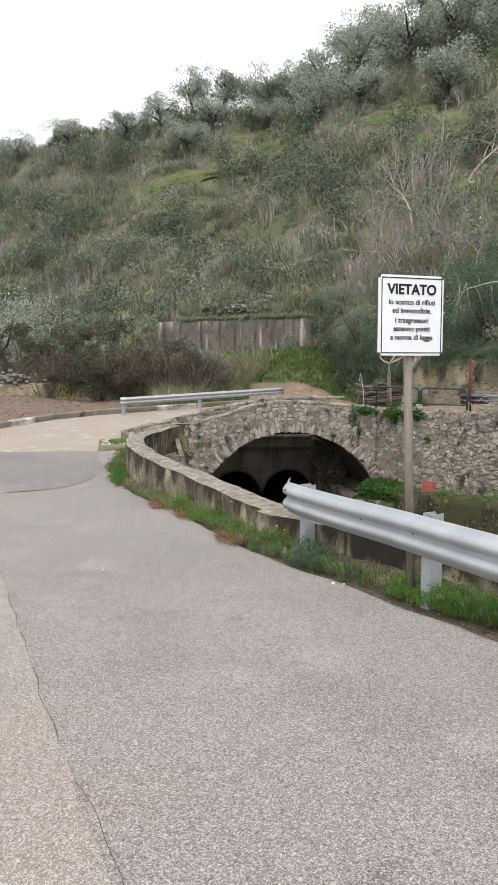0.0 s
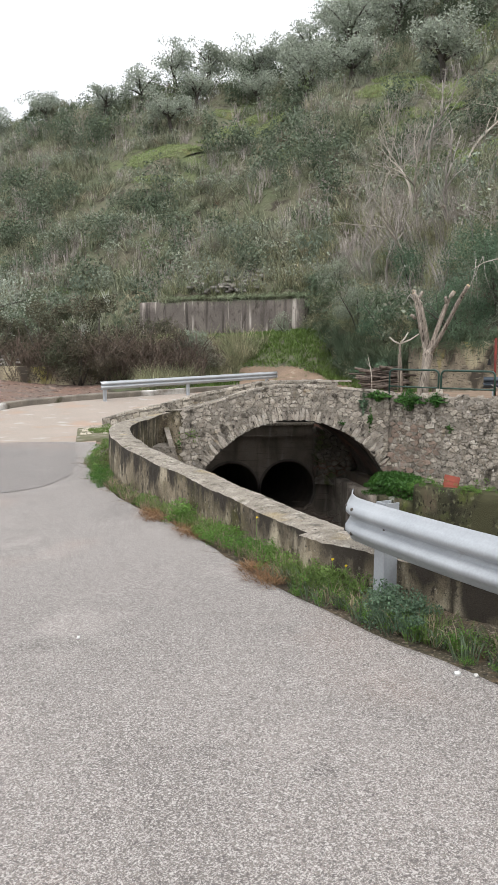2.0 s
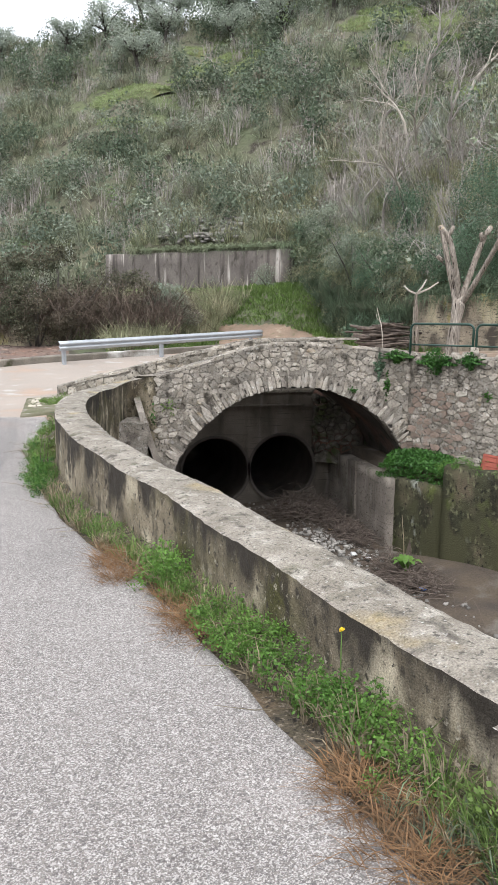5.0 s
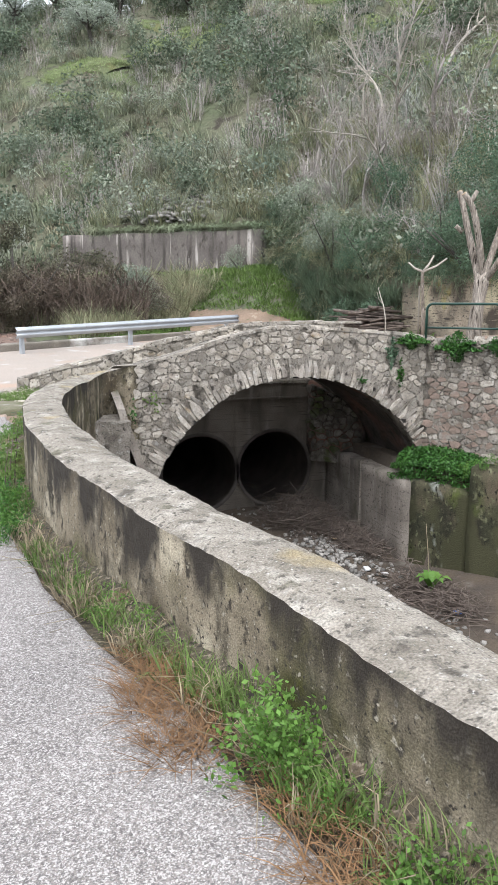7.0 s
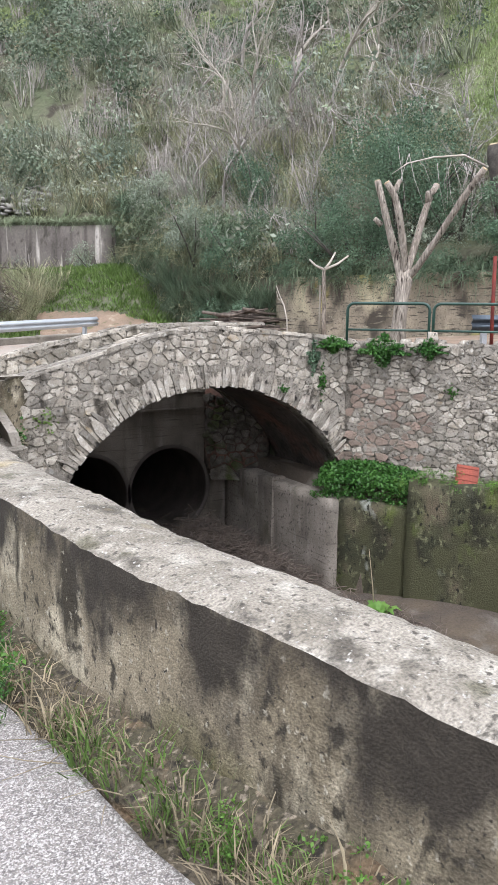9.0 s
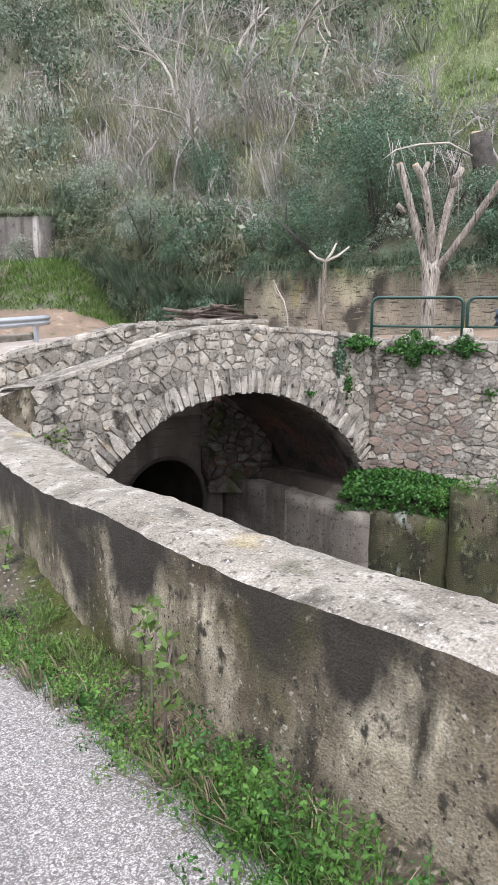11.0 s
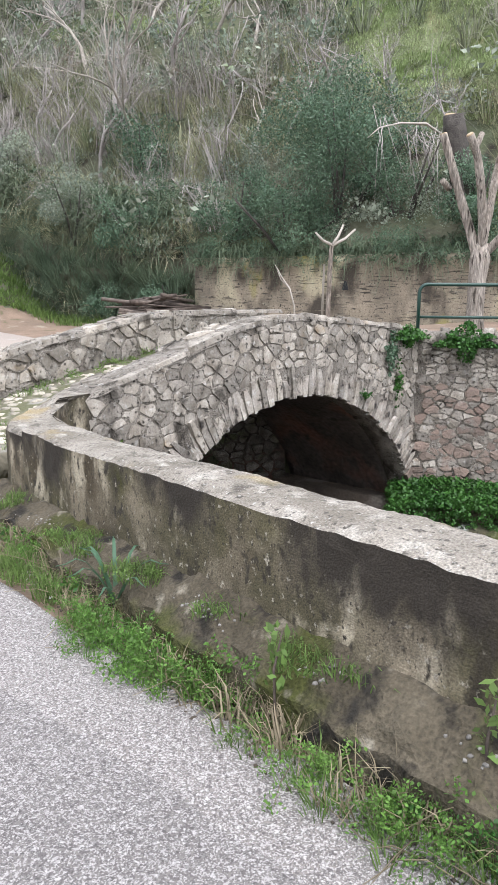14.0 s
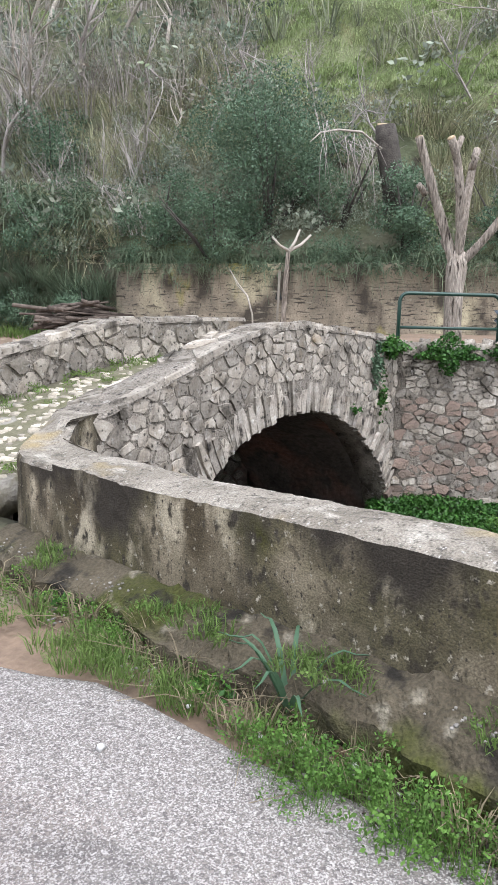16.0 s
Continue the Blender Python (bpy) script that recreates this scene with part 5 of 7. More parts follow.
# tumbled dry stones above the far wall
cs_, ds_ = R.uniform(-16.6, -12.0, 240), R.uniform(0.3, 2.4, 240)
sx_, sy_ = hill_point(cs_, ds_)
stuff("dry_stone_bank", strewn([np_ for np_ in [(np.array([(-1, -1, -1), (1, -1, -1), (1, 1, -1), (-1, 1, -1), (-1, -1, 1), (1, -1, 1), (1, 1, 1), (-1, 1, 1)]) * (1, 0.7, 0.35) * R.uniform(0.6, 1.0, (8, 3)), np.array([(0, 3, 2, 1), (4, 5, 6, 7), (0, 1, 5, 4), (1, 2, 6, 5), (2, 3, 7, 6), (3, 0, 4, 7)])) for _ in range(4)]],
      np.stack([sx_, sy_, ground_z(sx_, sy_) + R.uniform(0.1, 0.5, 240)], -1), R.uniform(0.12, 0.3, 240), R, 0.2), M_PEBBLE, "tumbled grey dry stones above the far wall", "stones")
# closer bank above the retaining wall and round the log pile
p5, c5, d5 = scatter_hill(620, -8.6, 14, 0.3, 9, 5)
k5 = clumped(c5, d5, 2.2, 5.0, -0.1)
stuff("bank_scrub", strewn(finebush, p5[k5], R.uniform(0.5, 1.2, k5.sum()), R), M_SCRUB, "dense tangled scrub on the bank above the wall", "scrub")
banktuft = [mop(R, 40, 1.0, 0.5, 0.017) for _ in range(4)]
p6, c6, d6 = scatter_hill(1250, -8.8, 14, 0.2, 9, 6)
k6 = clumped(c6, d6, 2.0, 6.0, -0.2) & ~((c6 > 0.5) & (c6 < 7.5) & (d6 < 3))
stuff("bank_tussocks", strewn(banktuft, p6[k6] + (0, 0, 0.15), R.uniform(0.6, 1.5, k6.sum()), R, 0.3), M_BANKSTRAW, "straw and green tussocks in a tangle on the bank", "grass")
p10, c10, d10 = scatter_hill(80, -8.2, 1.0, 0.8, 9, 16)
stuff("bank_brush", strewn(wisp, p10, R.uniform(0.8, 1.7, len(p10)), R, 0.3), M_TWIG, "pale dry stalks and vines on the bank", "brush")
ov = polyline(RETAIN[:7], 0.11)
ov_pos = np.stack([ov[:, 0] + R.uniform(-0.25, 0.35, len(ov)), ov[:, 1] + R.normal(0, 0.1, len(ov)), 2.95 + R.uniform(-0.15, 0.35, len(ov))], -1)
stuff("wall_top_scrub", strewn(finebush, ov_pos, R.uniform(0.35, 0.75, len(ov)), R), M_DARKLEAF, "dark scrub bulging over the top of the retaining wall", "scrub")
# grass hanging over the retaining wall and out of the bank foot
rp = polyline(RETAIN[:7], 0.045)
hang_pos = np.stack([rp[:, 0] + R.normal(-0.02, 0.12, len(rp)), rp[:, 1] + R.normal(0, 0.1, len(rp)), 3.12 + R.normal(0, 0.16, len(rp))], -1)


def hanging(rng, n, drop, reach):
    V, F = blades(rng, n, 0.35, reach, 0.02, 0.2, 0.1)
    h = V.copy()
    far = np.hypot(V[:, 0], V[:, 1])
    h[:, 2] = V[:, 2] - drop * (far / reach) ** 1.6
    return h, F


stuff("hanging_grass", strewn([hanging(R, 14, 0.95, 0.5) for _ in range(3)], hang_pos[::2] + (-0.12, 0, 0.05), R.uniform(0.6, 1.3, len(hang_pos[::2])), R), M_SHADEGRASS, "long grass hanging over the top of the retaining wall", "grass")
ft = polyline(RETAIN[:7], 0.09)
stuff("wall_top_fringe", strewn([hanging(R, 30, 1.0, 0.45) for _ in range(3)], np.stack([ft[:, 0] + R.uniform(-0.05, 0.5, len(ft)), ft[:, 1] + R.normal(0, 0.08, len(ft)), 3.2 + R.uniform(0.0, 0.4, len(ft))], -1), R.uniform(0.7, 1.3, len(ft)), R), M_SHADEGRASS, "dark drooping grass along the top of the retaining wall", "grass")
cc = R.uniform(-8.2, -0.3, 460)
hx, hy = hill_point(cc, R.uniform(0.2, 1.4, 460))
# overhang in M_SHADEGRASS: the bank's shadow is put into the blade colour
stuff("bank_overhang", strewn([hanging(R, 18, 0.9, 0.9) for _ in range(3)], np.stack([hx, hy, ground_z(hx, hy) + R.uniform(0.3, 1.7, 460)], -1), R.uniform(0.8, 1.6, 460), R), M_SHADEGRASS, "drooping grass and brush on the steep bank, darkened for its shade", "grass")
cc = R.uniform(-8.4, -0.3, 620)
hx, hy = hill_point(cc, R.uniform(-0.1, 2.6, 620))
stuff("bank_straw", strewn([hanging(R, 20, 0.8, 0.9) for _ in range(2)], np.stack([hx, hy, ground_z(hx, hy) + R.uniform(0.1, 0.9, 620)], -1), R.uniform(0.6, 1.2, 620), R), M_BANKSTRAW, "pale straw-coloured dry grass on the bank", "grass")
cc = R.uniform(-18.5, -8.2, 260)
hx, hy = hill_point(cc, R.uniform(-0.1, 0.7, 260))
stuff("far_wall_fringe", strewn([hanging(R, 14, 0.7, 0.7) for _ in range(2)], np.stack([hx, hy, np.full(260, 5.98)], -1), R.uniform(0.8, 1.6, 260), R), M_LONGGRASS, "grass drooping over the far concrete wall", "grass")


# tussocks on the bank face, coloured dark in place of shade
n = 320
fc = R.uniform(-8.4, -0.25, n)
hx, hy = hill_point(fc, R.uniform(-0.35, 0.35, n))
stuff("bank_face_scrub", strewn(banktuft, np.stack([hx, hy, 1.0 + R.uniform(0, 1.0, n) * (1.4 + 0.25 * np.abs(fc + 0.3))], -1), R.uniform(0.5, 1.0, n), R, 0.5), M_SHADEGRASS, "tangled growth covering the steep bank face, its shade put in the colour", "scrub")


def big_bush(name, at, radius, n, size, material, label, seed, blobs=16):
    """A leafy shrub of many leaf clumps with an uneven outline, on crooked stems."""
    r = np.random.default_rng(seed)
    root = tagged(new(name), label, "shrub")
    root.location = at
    clumps = []
    for _ in range(blobs):
        d = r.normal(0, 1, 3)
        d /= np.linalg.norm(d)
        q = d * np.array(radius) * r.uniform(0.35, 0.85)
        s = r.uniform(0.28, 0.5) * min(radius)
        clumps.append(moved(leaves(r, n // blobs, (s, s, s * 0.85), size, 0, 0.35), q[0], q[1], q[2] + radius[2] * 0.9))
    V, F = join(*clumps)
    V[:, 2] = np.maximum(V[:, 2], 0.02)
    mesh_ob("crown", V, F, material, root)
    for k in range(5):
        e = r.normal(0, 0.5, 3) * np.array(radius)
        tube("stem", [(0.05 * k - 0.1, 0.03, -0.1), (e[0] * 0.4, e[1] * 0.4, radius[2] * 0.6), (e[0], e[1], radius[2] * 1.3)], [0.05, 0.035, 0.012], M_OLDBARK, root, 6)
    return root


def on_hill(c, d, sink=0.2):
    x, y = hill_point(c, d)
    return (float(x), float(y), float(ground_z(x, y)) - sink)


big_bush("laurel_bush", on_hill(3.6, 1.3, 0.4), (2.4, 2.0, 2.4), 30000, 0.034, M_DARKLEAF, "large dark evergreen bush above the retaining wall", 21, 26)
big_bush("laurel_bush", on_hill(5.2, 1.6, 0.5), (1.7, 1.5, 1.5), 11000, 0.034, M_DARKLEAF, "dark evergreen bush below the meadow", 41, 18)
big_bush("laurel_bush", on_hill(2.2, 0.5, 0.5), (1.6, 1.2, 1.2), 9000, 0.034, M_DARKLEAF, "dark evergreen bush over the wall top", 42, 16)
big_bush("laurel_bush", on_hill(8.3, 0.9, 0.4), (1.7, 1.1, 1.1), 8000, 0.036, M_DARKLEAF, "low evergreen bush above the retaining wall", 43, 16)
big_bush("laurel_bush", on_hill(1.0, 1.0, 0.5), (1.5, 1.4, 1.2), 9000, 0.034, M_DARKLEAF, "dark evergreen bush above the retaining wall", 22, 18)
big_bush("laurel_bush", on_hill(6.3, 0.7, 0.4), (1.4, 1.0, 1.35), 9000, 0.036, M_DARKLEAF, "low dark evergreen bush beside the stump", 23, 14)
# leaf colour darkened here to carry the deep shade over the logs
big_bush("broom_bush", on_hill(-1.8, 0.5, 0.0), (1.7, 1.4, 1.3), 8000, 0.034, M_DARKLEAF, "tangled bush hanging over the log pile, leaves darkened for the shade there", 27, 20)
big_bush("broom_bush", on_hill(-3.8, 0.7, 0.0), (1.8, 1.4, 1.3), 8000, 0.034, M_SCRUB, "grey-green broom bush on the bank", 24, 18)
big_bush("broom_bush", on_hill(-8.9, 0.0, 1.1), (1.7, 1.2, 1.2), 6000, 0.045, M_SCRUB, "grey-green broom bush over the end of the far wall", 44, 18)
big_bush("broom_bush", on_hill(-6.0, 1.6, 0.2), (1.9, 1.5, 1.4), 6000, 0.045, M_SCRUB, "grey-green broom bush above the track", 25, 18)
# two dark bushes added to stand in for the shadowed recess
big_bush("laurel_bush", on_hill(-0.9, 0.25, 0.1), (1.2, 1.0, 1.0), 7000, 0.034, M_DARKLEAF, "added dark bush standing in for the shade beside the wall end", 28, 16)
big_bush("laurel_bush", on_hill(-2.6, 0.2, 0.1), (1.3, 1.0, 1.0), 7000, 0.034, M_DARKLEAF, "added dark bush standing in for the shade behind the logs", 29, 16)
big_bush("laurel_bush", on_hill(-1.6, 3.6, 0.2), (1.5, 1.5, 1.4), 6000, 0.04, M_DARKLEAF, "dark evergreen bush on the bank", 26, 16)
for k, (bx, by, rx, rz) in enumerate(((-6.8, 16.2, 2.3, 2.3), (-4.4, 16.2, 2.5, 2.4), (-2.0, 16.6, 2.3, 2.1), (-9.2, 16.6, 2.0, 2.2), (-0.1, 17.2, 1.7, 1.5), (-5.4, 15.2, 1.8, 1.5))):
    big_bush("bramble_bush", (bx, by, float(ground_z(bx, by)) - 0.1), (rx, 1.4, rz), 9000, 0.05, M_SCRUB if k == 4 else M_BRAMBLE, "dense bramble bush along the yard edge", 30 + k, 20)


def olive_template(seed, height):
    r = np.random.default_rng(seed)
    root = tagged(new("olive_tree"), "silvery-green olive tree on the hillside", "tree", "olive trees")
    tr_pts, d = branch_points(r, (0, 0, -0.3), (0.1, 0.1, 1), height * 0.42, 0.15, 5)
    tube("trunk", [tuple(p) for p in tr_pts], [0.26, 0.2, 0.17, 0.15, 0.13, 0.12], M_OLDBARK, root, 8, 0.3)
    clumps = []
    for k in range(7):
        a = 2 * math.pi * k / 7 + r.uniform(-0.4, 0.4)
        lp, _ = branch_points(r, tr_pts[-1 - (k % 2)], (math.cos(a), math.sin(a), r.uniform(0.6, 1.6)), height * 0.42, 0.16, 4)
        tube("limb", [tuple(p) for p in lp], [0.09, 0.07, 0.05, 0.035, 0.015], M_OLDBARK, root, 5)
        for q in lp[2:]:
            for _ in range(2):
                s = height * r.uniform(0.1, 0.18)
                o = r.normal(0, height * 0.07, 3)
                clumps.append(moved(leaves(r, 105, (s, s, s * 0.8), 0.085, 0, 0.3, 0.4), *(q + o)))
    V, F = join(*clumps)
    mesh_ob("crown", V, F, M_OLIVE, root)
    return root


OLIVES = [olive_template(51, 4.2), olive_template(52, 4.8), olive_template(53, 3.8)]
spots_ol = [(-44.5, 35.5, 1.05), (-40.5, 36.5, 1.0), (-49, 35.2, 0.95), (-57.5, 34.8, 0.9), (-66, 34.5, 0.85), (-37.0, 37.5, 1.15), (-35.8, 28.3, 0.95), (-36.3, 33.5, 0.85), (-31.5, 37.5, 1.15),
            (-33.5, 39.5, 1.1), (-21.5, 28.0, 1.15), (-15.5, 24.5, 1.1), (-18.0, 30.0, 1.2), (-24.5, 36.0, 1.1), (-27.5, 38.0, 1.1), (-14.4, 33.5, 1.3), (-10.0, 36.0, 1.3), (-7.3, 25.5, 1.35), (-7.1, 36.5, 1.3), (-20.5, 44.0, 1.1),
            (-16.5, 46.0, 1.2), (-12.5, 47.0, 1.2), (-22.5, 41.5, 1.1), (-3.5, 34.0, 1.3), (-28.5, 33.0, 0.9), (-18.5, 37.0, 1.1), (-30, 43, 1.0), (-25, 45.5, 1.0), (-11, 42, 1.2), (-5, 45, 1.2), (-2, 50, 1.2), (-8.5, 51, 1.1)]
for k, (c, d, s) in enumerate(spots_ol):
    x, y = hill_point(c, d)
    m = Matrix.Translation((x, y, float(ground_z(x, y)))) @ Matrix.Rotation(k * 2.4, 4, "Z") @ Matrix.Scale(s * 1.4, 4)
    if k < 3:
        OLIVES[k].matrix_basis = m
    else:
        t_ob = copy_thing(OLIVES[k % 3], Matrix())
        t_ob.matrix_basis = m
near_olive = olive_template(54, 7.6)
near_olive.matrix_basis = Matrix.Translation((-10.6, 20.5, float(ground_z(-10.6, 20.5)))) @ Matrix.Rotation(1.0, 4, "Z") @ Matrix.Scale(1.0, 4)


def bare_tree(seed, height, material, depth=4, r0=0.07, kids=4, label="leafless grey tree with fine branches on the bank"):
    """A leafless tree: trunk, limbs and joined twigs."""
    r = np.random.default_rng(seed)
    root = tagged(new("bare_tree"), label, "tree", "bare trees")
    tw_r = []

    def grow(start, d, length, rad, level):
        pts, d2 = branch_points(r, start, d, length, 0.14, 5)
        rad_l = [rad * (1 - 0.6 * k / 5) for k in range(6)]
        if level == 0:
            tube("trunk", [tuple(p) for p in pts], rad_l, material, root, 7)
        elif level == 1:
            tube("limb", [tuple(p) for p in pts], rad_l, material, root, 5)
        else:
            tw_r.append(tube_rings([tuple(p) for p in pts], [max(0.004, q) for q in rad_l], 3))
        if level < depth:
            for _ in range(kids + (level == 0) * 3):
                i = int(r.integers(1, 6)) if level else int(r.integers(2, 6))
                nd = d2 + r.normal(0, 0.75, 3) + np.array((0, 0, 0.25))
                grow(pts[i], nd, length * r.uniform(0.4, 0.72), rad * 0.42, level + 1)

    grow(np.array((0, 0, -0.3)), np.array((0.05, 0.0, 1.0)), height * 0.62, r0, 0)
    V, F, k = [], [], 0
    for rings in tw_r:
        n = len(rings[0])
        for a in range(len(rings) - 1):
            for b in range(n):
                F.append((k + a * n + b, k + a * n + (b + 1) % n, k + (a + 1) * n + (b + 1) % n, k + (a + 1) * n + b))
        for rg in rings:
            V += rg
        k += len(rings) * n
    tagged(mesh_ob("twig_spray", np.array(V), np.array(F), material, root), "", kind="stuff")
    return root


BARE = [bare_tree(61, 5.0, M_TWIG, 4, 0.07, 3), bare_tree(62, 6.5, M_PALETWIG, 4, 0.08, 3), bare_tree(63, 3.2, M_TWIG, 3, 0.045)]
spots_bare = ((-3.1, 3.2, 0, 1.1), (-1.6, 4.0, 1, 1.0), (-4.6, 2.6, 2, 1.0), (0.3, 2.8, 2, 1.1), (1.6, 3.6, 1, 0.8), (-5.6, 4.5, 0, 0.9), (-2.2, 6.5, 1, 1.1), (2.8, 5.0, 0, 0.9), (-0.4, 6.8, 0, 1.2), (-7.2, 3.4, 2, 1.2), (-3.8, 9.0, 1, 1.2),
              (4.6, 7.0, 2, 1.2), (0.9, 10.0, 1, 1.2), (-6.8, 9.5, 0, 1.2), (-1.5, 13, 1, 1.3), (-4.5, 14, 0, 1.4), (9.6, 5.2, 0, 0.8), (7.2, 3.6, 2, 1.1), (-26.5, 27, 2, 1.3), (-29, 20.5, 2, 1.0), (-10.5, 8, 2, 1.3), (-13.5, 12, 0, 0.9), (-0.9, 1.6, 2, 0.9), (-2.6, 1.2, 2, 0.8), (11.5, 6.5, 1, 0.8), (2.2, 8.2, 1, 1.1), (-6.4, 1.4, 2, 0.8), (-5.2, 1.0, 2, 0.7), (-4.1, 1.6, 2, 0.9), (-3.2, 0.8, 2, 0.7), (-1.6, 1.8, 2, 0.9), (0.2, 1.2, 2, 0.7), (5.2, 1.6, 2, 0.8), (6.0, 2.4, 2, 0.9), (8.4, 2.0, 2, 0.8), (-5.0, 3.6, 0, 0.8), (-2.0, 4.8, 0, 0.9), (5.4, 4.2, 0, 0.8), (-7.6, 6.0, 0, 0.9), (1.2, 5.6, 2, 1.2))
used = set()
for c, d, kind, s in spots_bare:
    x, y = hill_point(c, d)
    m = Matrix.Translation((x, y, float(ground_z(x, y)))) @ Matrix.Rotation(c * 3.1 + d, 4, "Z") @ Matrix.Scale(s, 4)
    if kind not in used:
        BARE[kind].matrix_basis = m
        used.add(kind)
    else:
        t_ob = copy_thing(BARE[kind], Matrix())
        t_ob.matrix_basis = m
# dead branches hanging over the bank beside the stump
db = tagged(new("dead_branch"), "long pale dead branch lying across the bush", "branch")
tube("limb", [(10.6, 3.7, 5.9), (9.9, 3.9, 6.15), (8.9, 4.0, 6.0), (8.0, 3.95, 5.75), (7.5, 3.92, 5.45)], [0.03, 0.027, 0.022, 0.014, 0.007], M_PALETWIG, db, 6)
br = random.Random(8)
for k in range(20):
    u = br.random()
    st_p = (10.4 - 2.9 * u, 3.75 + br.uniform(-0.1, 0.2), 6.0 + br.uniform(-0.2, 0.1))
    e = (st_p[0] + br.uniform(-0.6, 0.3), st_p[1] + br.uniform(-0.7, 0.2), st_p[2] - br.uniform(0.4, 1.9))
    tube("twig", [st_p, ((st_p[0] + e[0]) / 2 + br.uniform(-0.2, 0.2), (st_p[1] + e[1]) / 2, (st_p[2] + e[2]) / 2 + 0.15), e], [0.008, 0.006, 0.003], M_TWIG, db, 4)

# grassy bank between the track and the far wall, with tall grass
n = 11000
bx, by = R.uniform(-7, 8, n), R.uniform(11, 27, n)
bs_, bc = 0.645 * bx + 0.764 * by, 0.764 * bx - 0.645 * by
kerb_y = np.interp(bx, [p[0] for p in KERB], [p[1] for p in KERB])
ok = (bs_ < foot_s(bc) + 0.2) & (by > kerb_y + 0.35) & ~dirt_track(bx, by) & ~((bx < -2.6) & (by < 15.6))
bx, by, bs_, bc = bx[ok], by[ok], bs_[ok], bc[ok]
tall = (bs_ < foot_s(bc) - 2.6) & (R.uniform(0, 1, len(bs_)) < 0.4) & (bc < -9.6)
pos = np.stack([bx, by, ground_z(bx, by)], -1)
stuff("bank_grass_short", strewn([blades(R, 10, 0.22, 0.2, 0.034, 0.4, 0.24) for _ in range(3)], pos[~tall], R.uniform(0.6, 1.3, int((~tall).sum())), R), M_GRASS, "short green grass below the far wall", "grass")
stuff("bank_grass_tall", strewn([mop(R, 30, 0.95, 0.5, 0.02) for _ in range(3)], pos[tall], R.uniform(0.5, 1.4, tall.sum()), R), M_BANKSTRAW, "tall grass on the bank beside the dirt track", "grass")
k = R.uniform(0, 1, len(pos)) < 0.1
stuff("bank_grass_dry", strewn([blades(R, 24, 0.8, 0.5, 0.015, 0.4, 0.2) for _ in range(3)], pos[tall & k], 1.1, R), M_DRY, "dry pale stalks in the tall grass", "grass")
# mound of tall grass and brown bramble canes beside the track
n = 210
mc, ms = R.uniform(-15.2, -10.0, n), R.uniform(13.9, 17.6, n)
mx, my = 0.645 * ms + 0.764 * mc, 0.764 * ms - 0.645 * mc
stuff("mound_grass", strewn([mop(R, 60, 1.0, 0.6, 0.02) for _ in range(3)], np.stack([mx, my, ground_z(mx, my)], -1), R.uniform(0.8, 1.5, n), R, 0.2), M_BANKSTRAW, "mound of tall yellowing grass beside the dirt track", "grass")


def canes(seed, n, x0, x1, y0, y1, h):
    """Arching bramble canes, three-sided."""
    r = np.random.default_rng(seed)
    V, F, k = [], [], 0
    for _ in range(n):
        x, y = r.uniform(x0, x1), r.uniform(y0, y1)
        z = float(ground_z(x, y))
        a, L, hh = r.uniform(0, 6.28), r.uniform(0.8, 2.4), h * r.uniform(0.4, 1.1)
        z += r.uniform(0.0, 0.9)
        pts = [(x + math.cos(a) * L * u, y + math.sin(a) * L * u, z + hh * math.sin(min(1.0, u * 1.15) * 2.5) * (0.9 + 0.2 * r.random())) for u in (0, 0.25, 0.5, 0.75, 1.0)]
        for g in tube_rings(pts, [0.014, 0.012, 0.01, 0.008, 0.005], 3):
            V += g
        F += [(k + i * 3 + j, k + i * 3 + (j + 1) % 3, k + i * 3 + 3 + (j + 1) % 3, k + i * 3 + 3 + j) for i in range(4) for j in range(3)]
        k += 15
    return np.array(V), np.array(F)


stuff("bramble_canes", canes(36, 1300, -8.5, 0.4, 15.0, 17.4, 1.7), M_CANE, "tangled brown bramble canes along the yard edge", "brambles")
# weeds on the terrace and along the bank foot beside the logs
n = 700
wx, wy = R.uniform(3.5, 9, n), R.uniform(8.5, 20, n)
ws, wc = 0.645 * wx + 0.764 * wy, 0.764 * wx - 0.645 * wy
ok = (ws > foot_s(wc) - 1.6) & (ws < foot_s(wc) + 0.3)
stuff("bank_foot_grass", strewn([blades(R, 22, 0.3, 0.25, 0.02, 0.4, 0.2) for _ in range(2)], np.stack([wx, wy, ground_z(wx, wy)], -1)[ok], R.uniform(0.7, 1.4, ok.sum()), R), M_GRASS, "green weeds along the foot of the bank", "grass")

# rubble yard on the far side of the kerb
n = 2600
gx, gy = R.uniform(-15, -4.5, n), R.uniform(5, 15.5, n)
ok = gy > np.interp(gx, [p[0] for p in KERB], [p[1] for p in KERB]) + 0.3
gx, gy = gx[ok], gy[ok]


def pebble(rng, flat=0.6):
    base = np.array([(-1, -1, -1), (1, -1, -1), (1, 1, -1), (-1, 1, -1), (-1, -1, 1), (1, -1, 1), (1, 1, 1), (-1, 1, 1)], float)
    V = base * rng.uniform(0.55, 1.0, (8, 3)) * (1, 0.8, flat)
    V[4:, :2] *= 0.7
    F = np.array([(0, 3, 2, 1), (4, 5, 6, 7), (0, 1, 5, 4), (1, 2, 6, 5), (2, 3, 7, 6), (3, 0, 4, 7)])
    return V, F


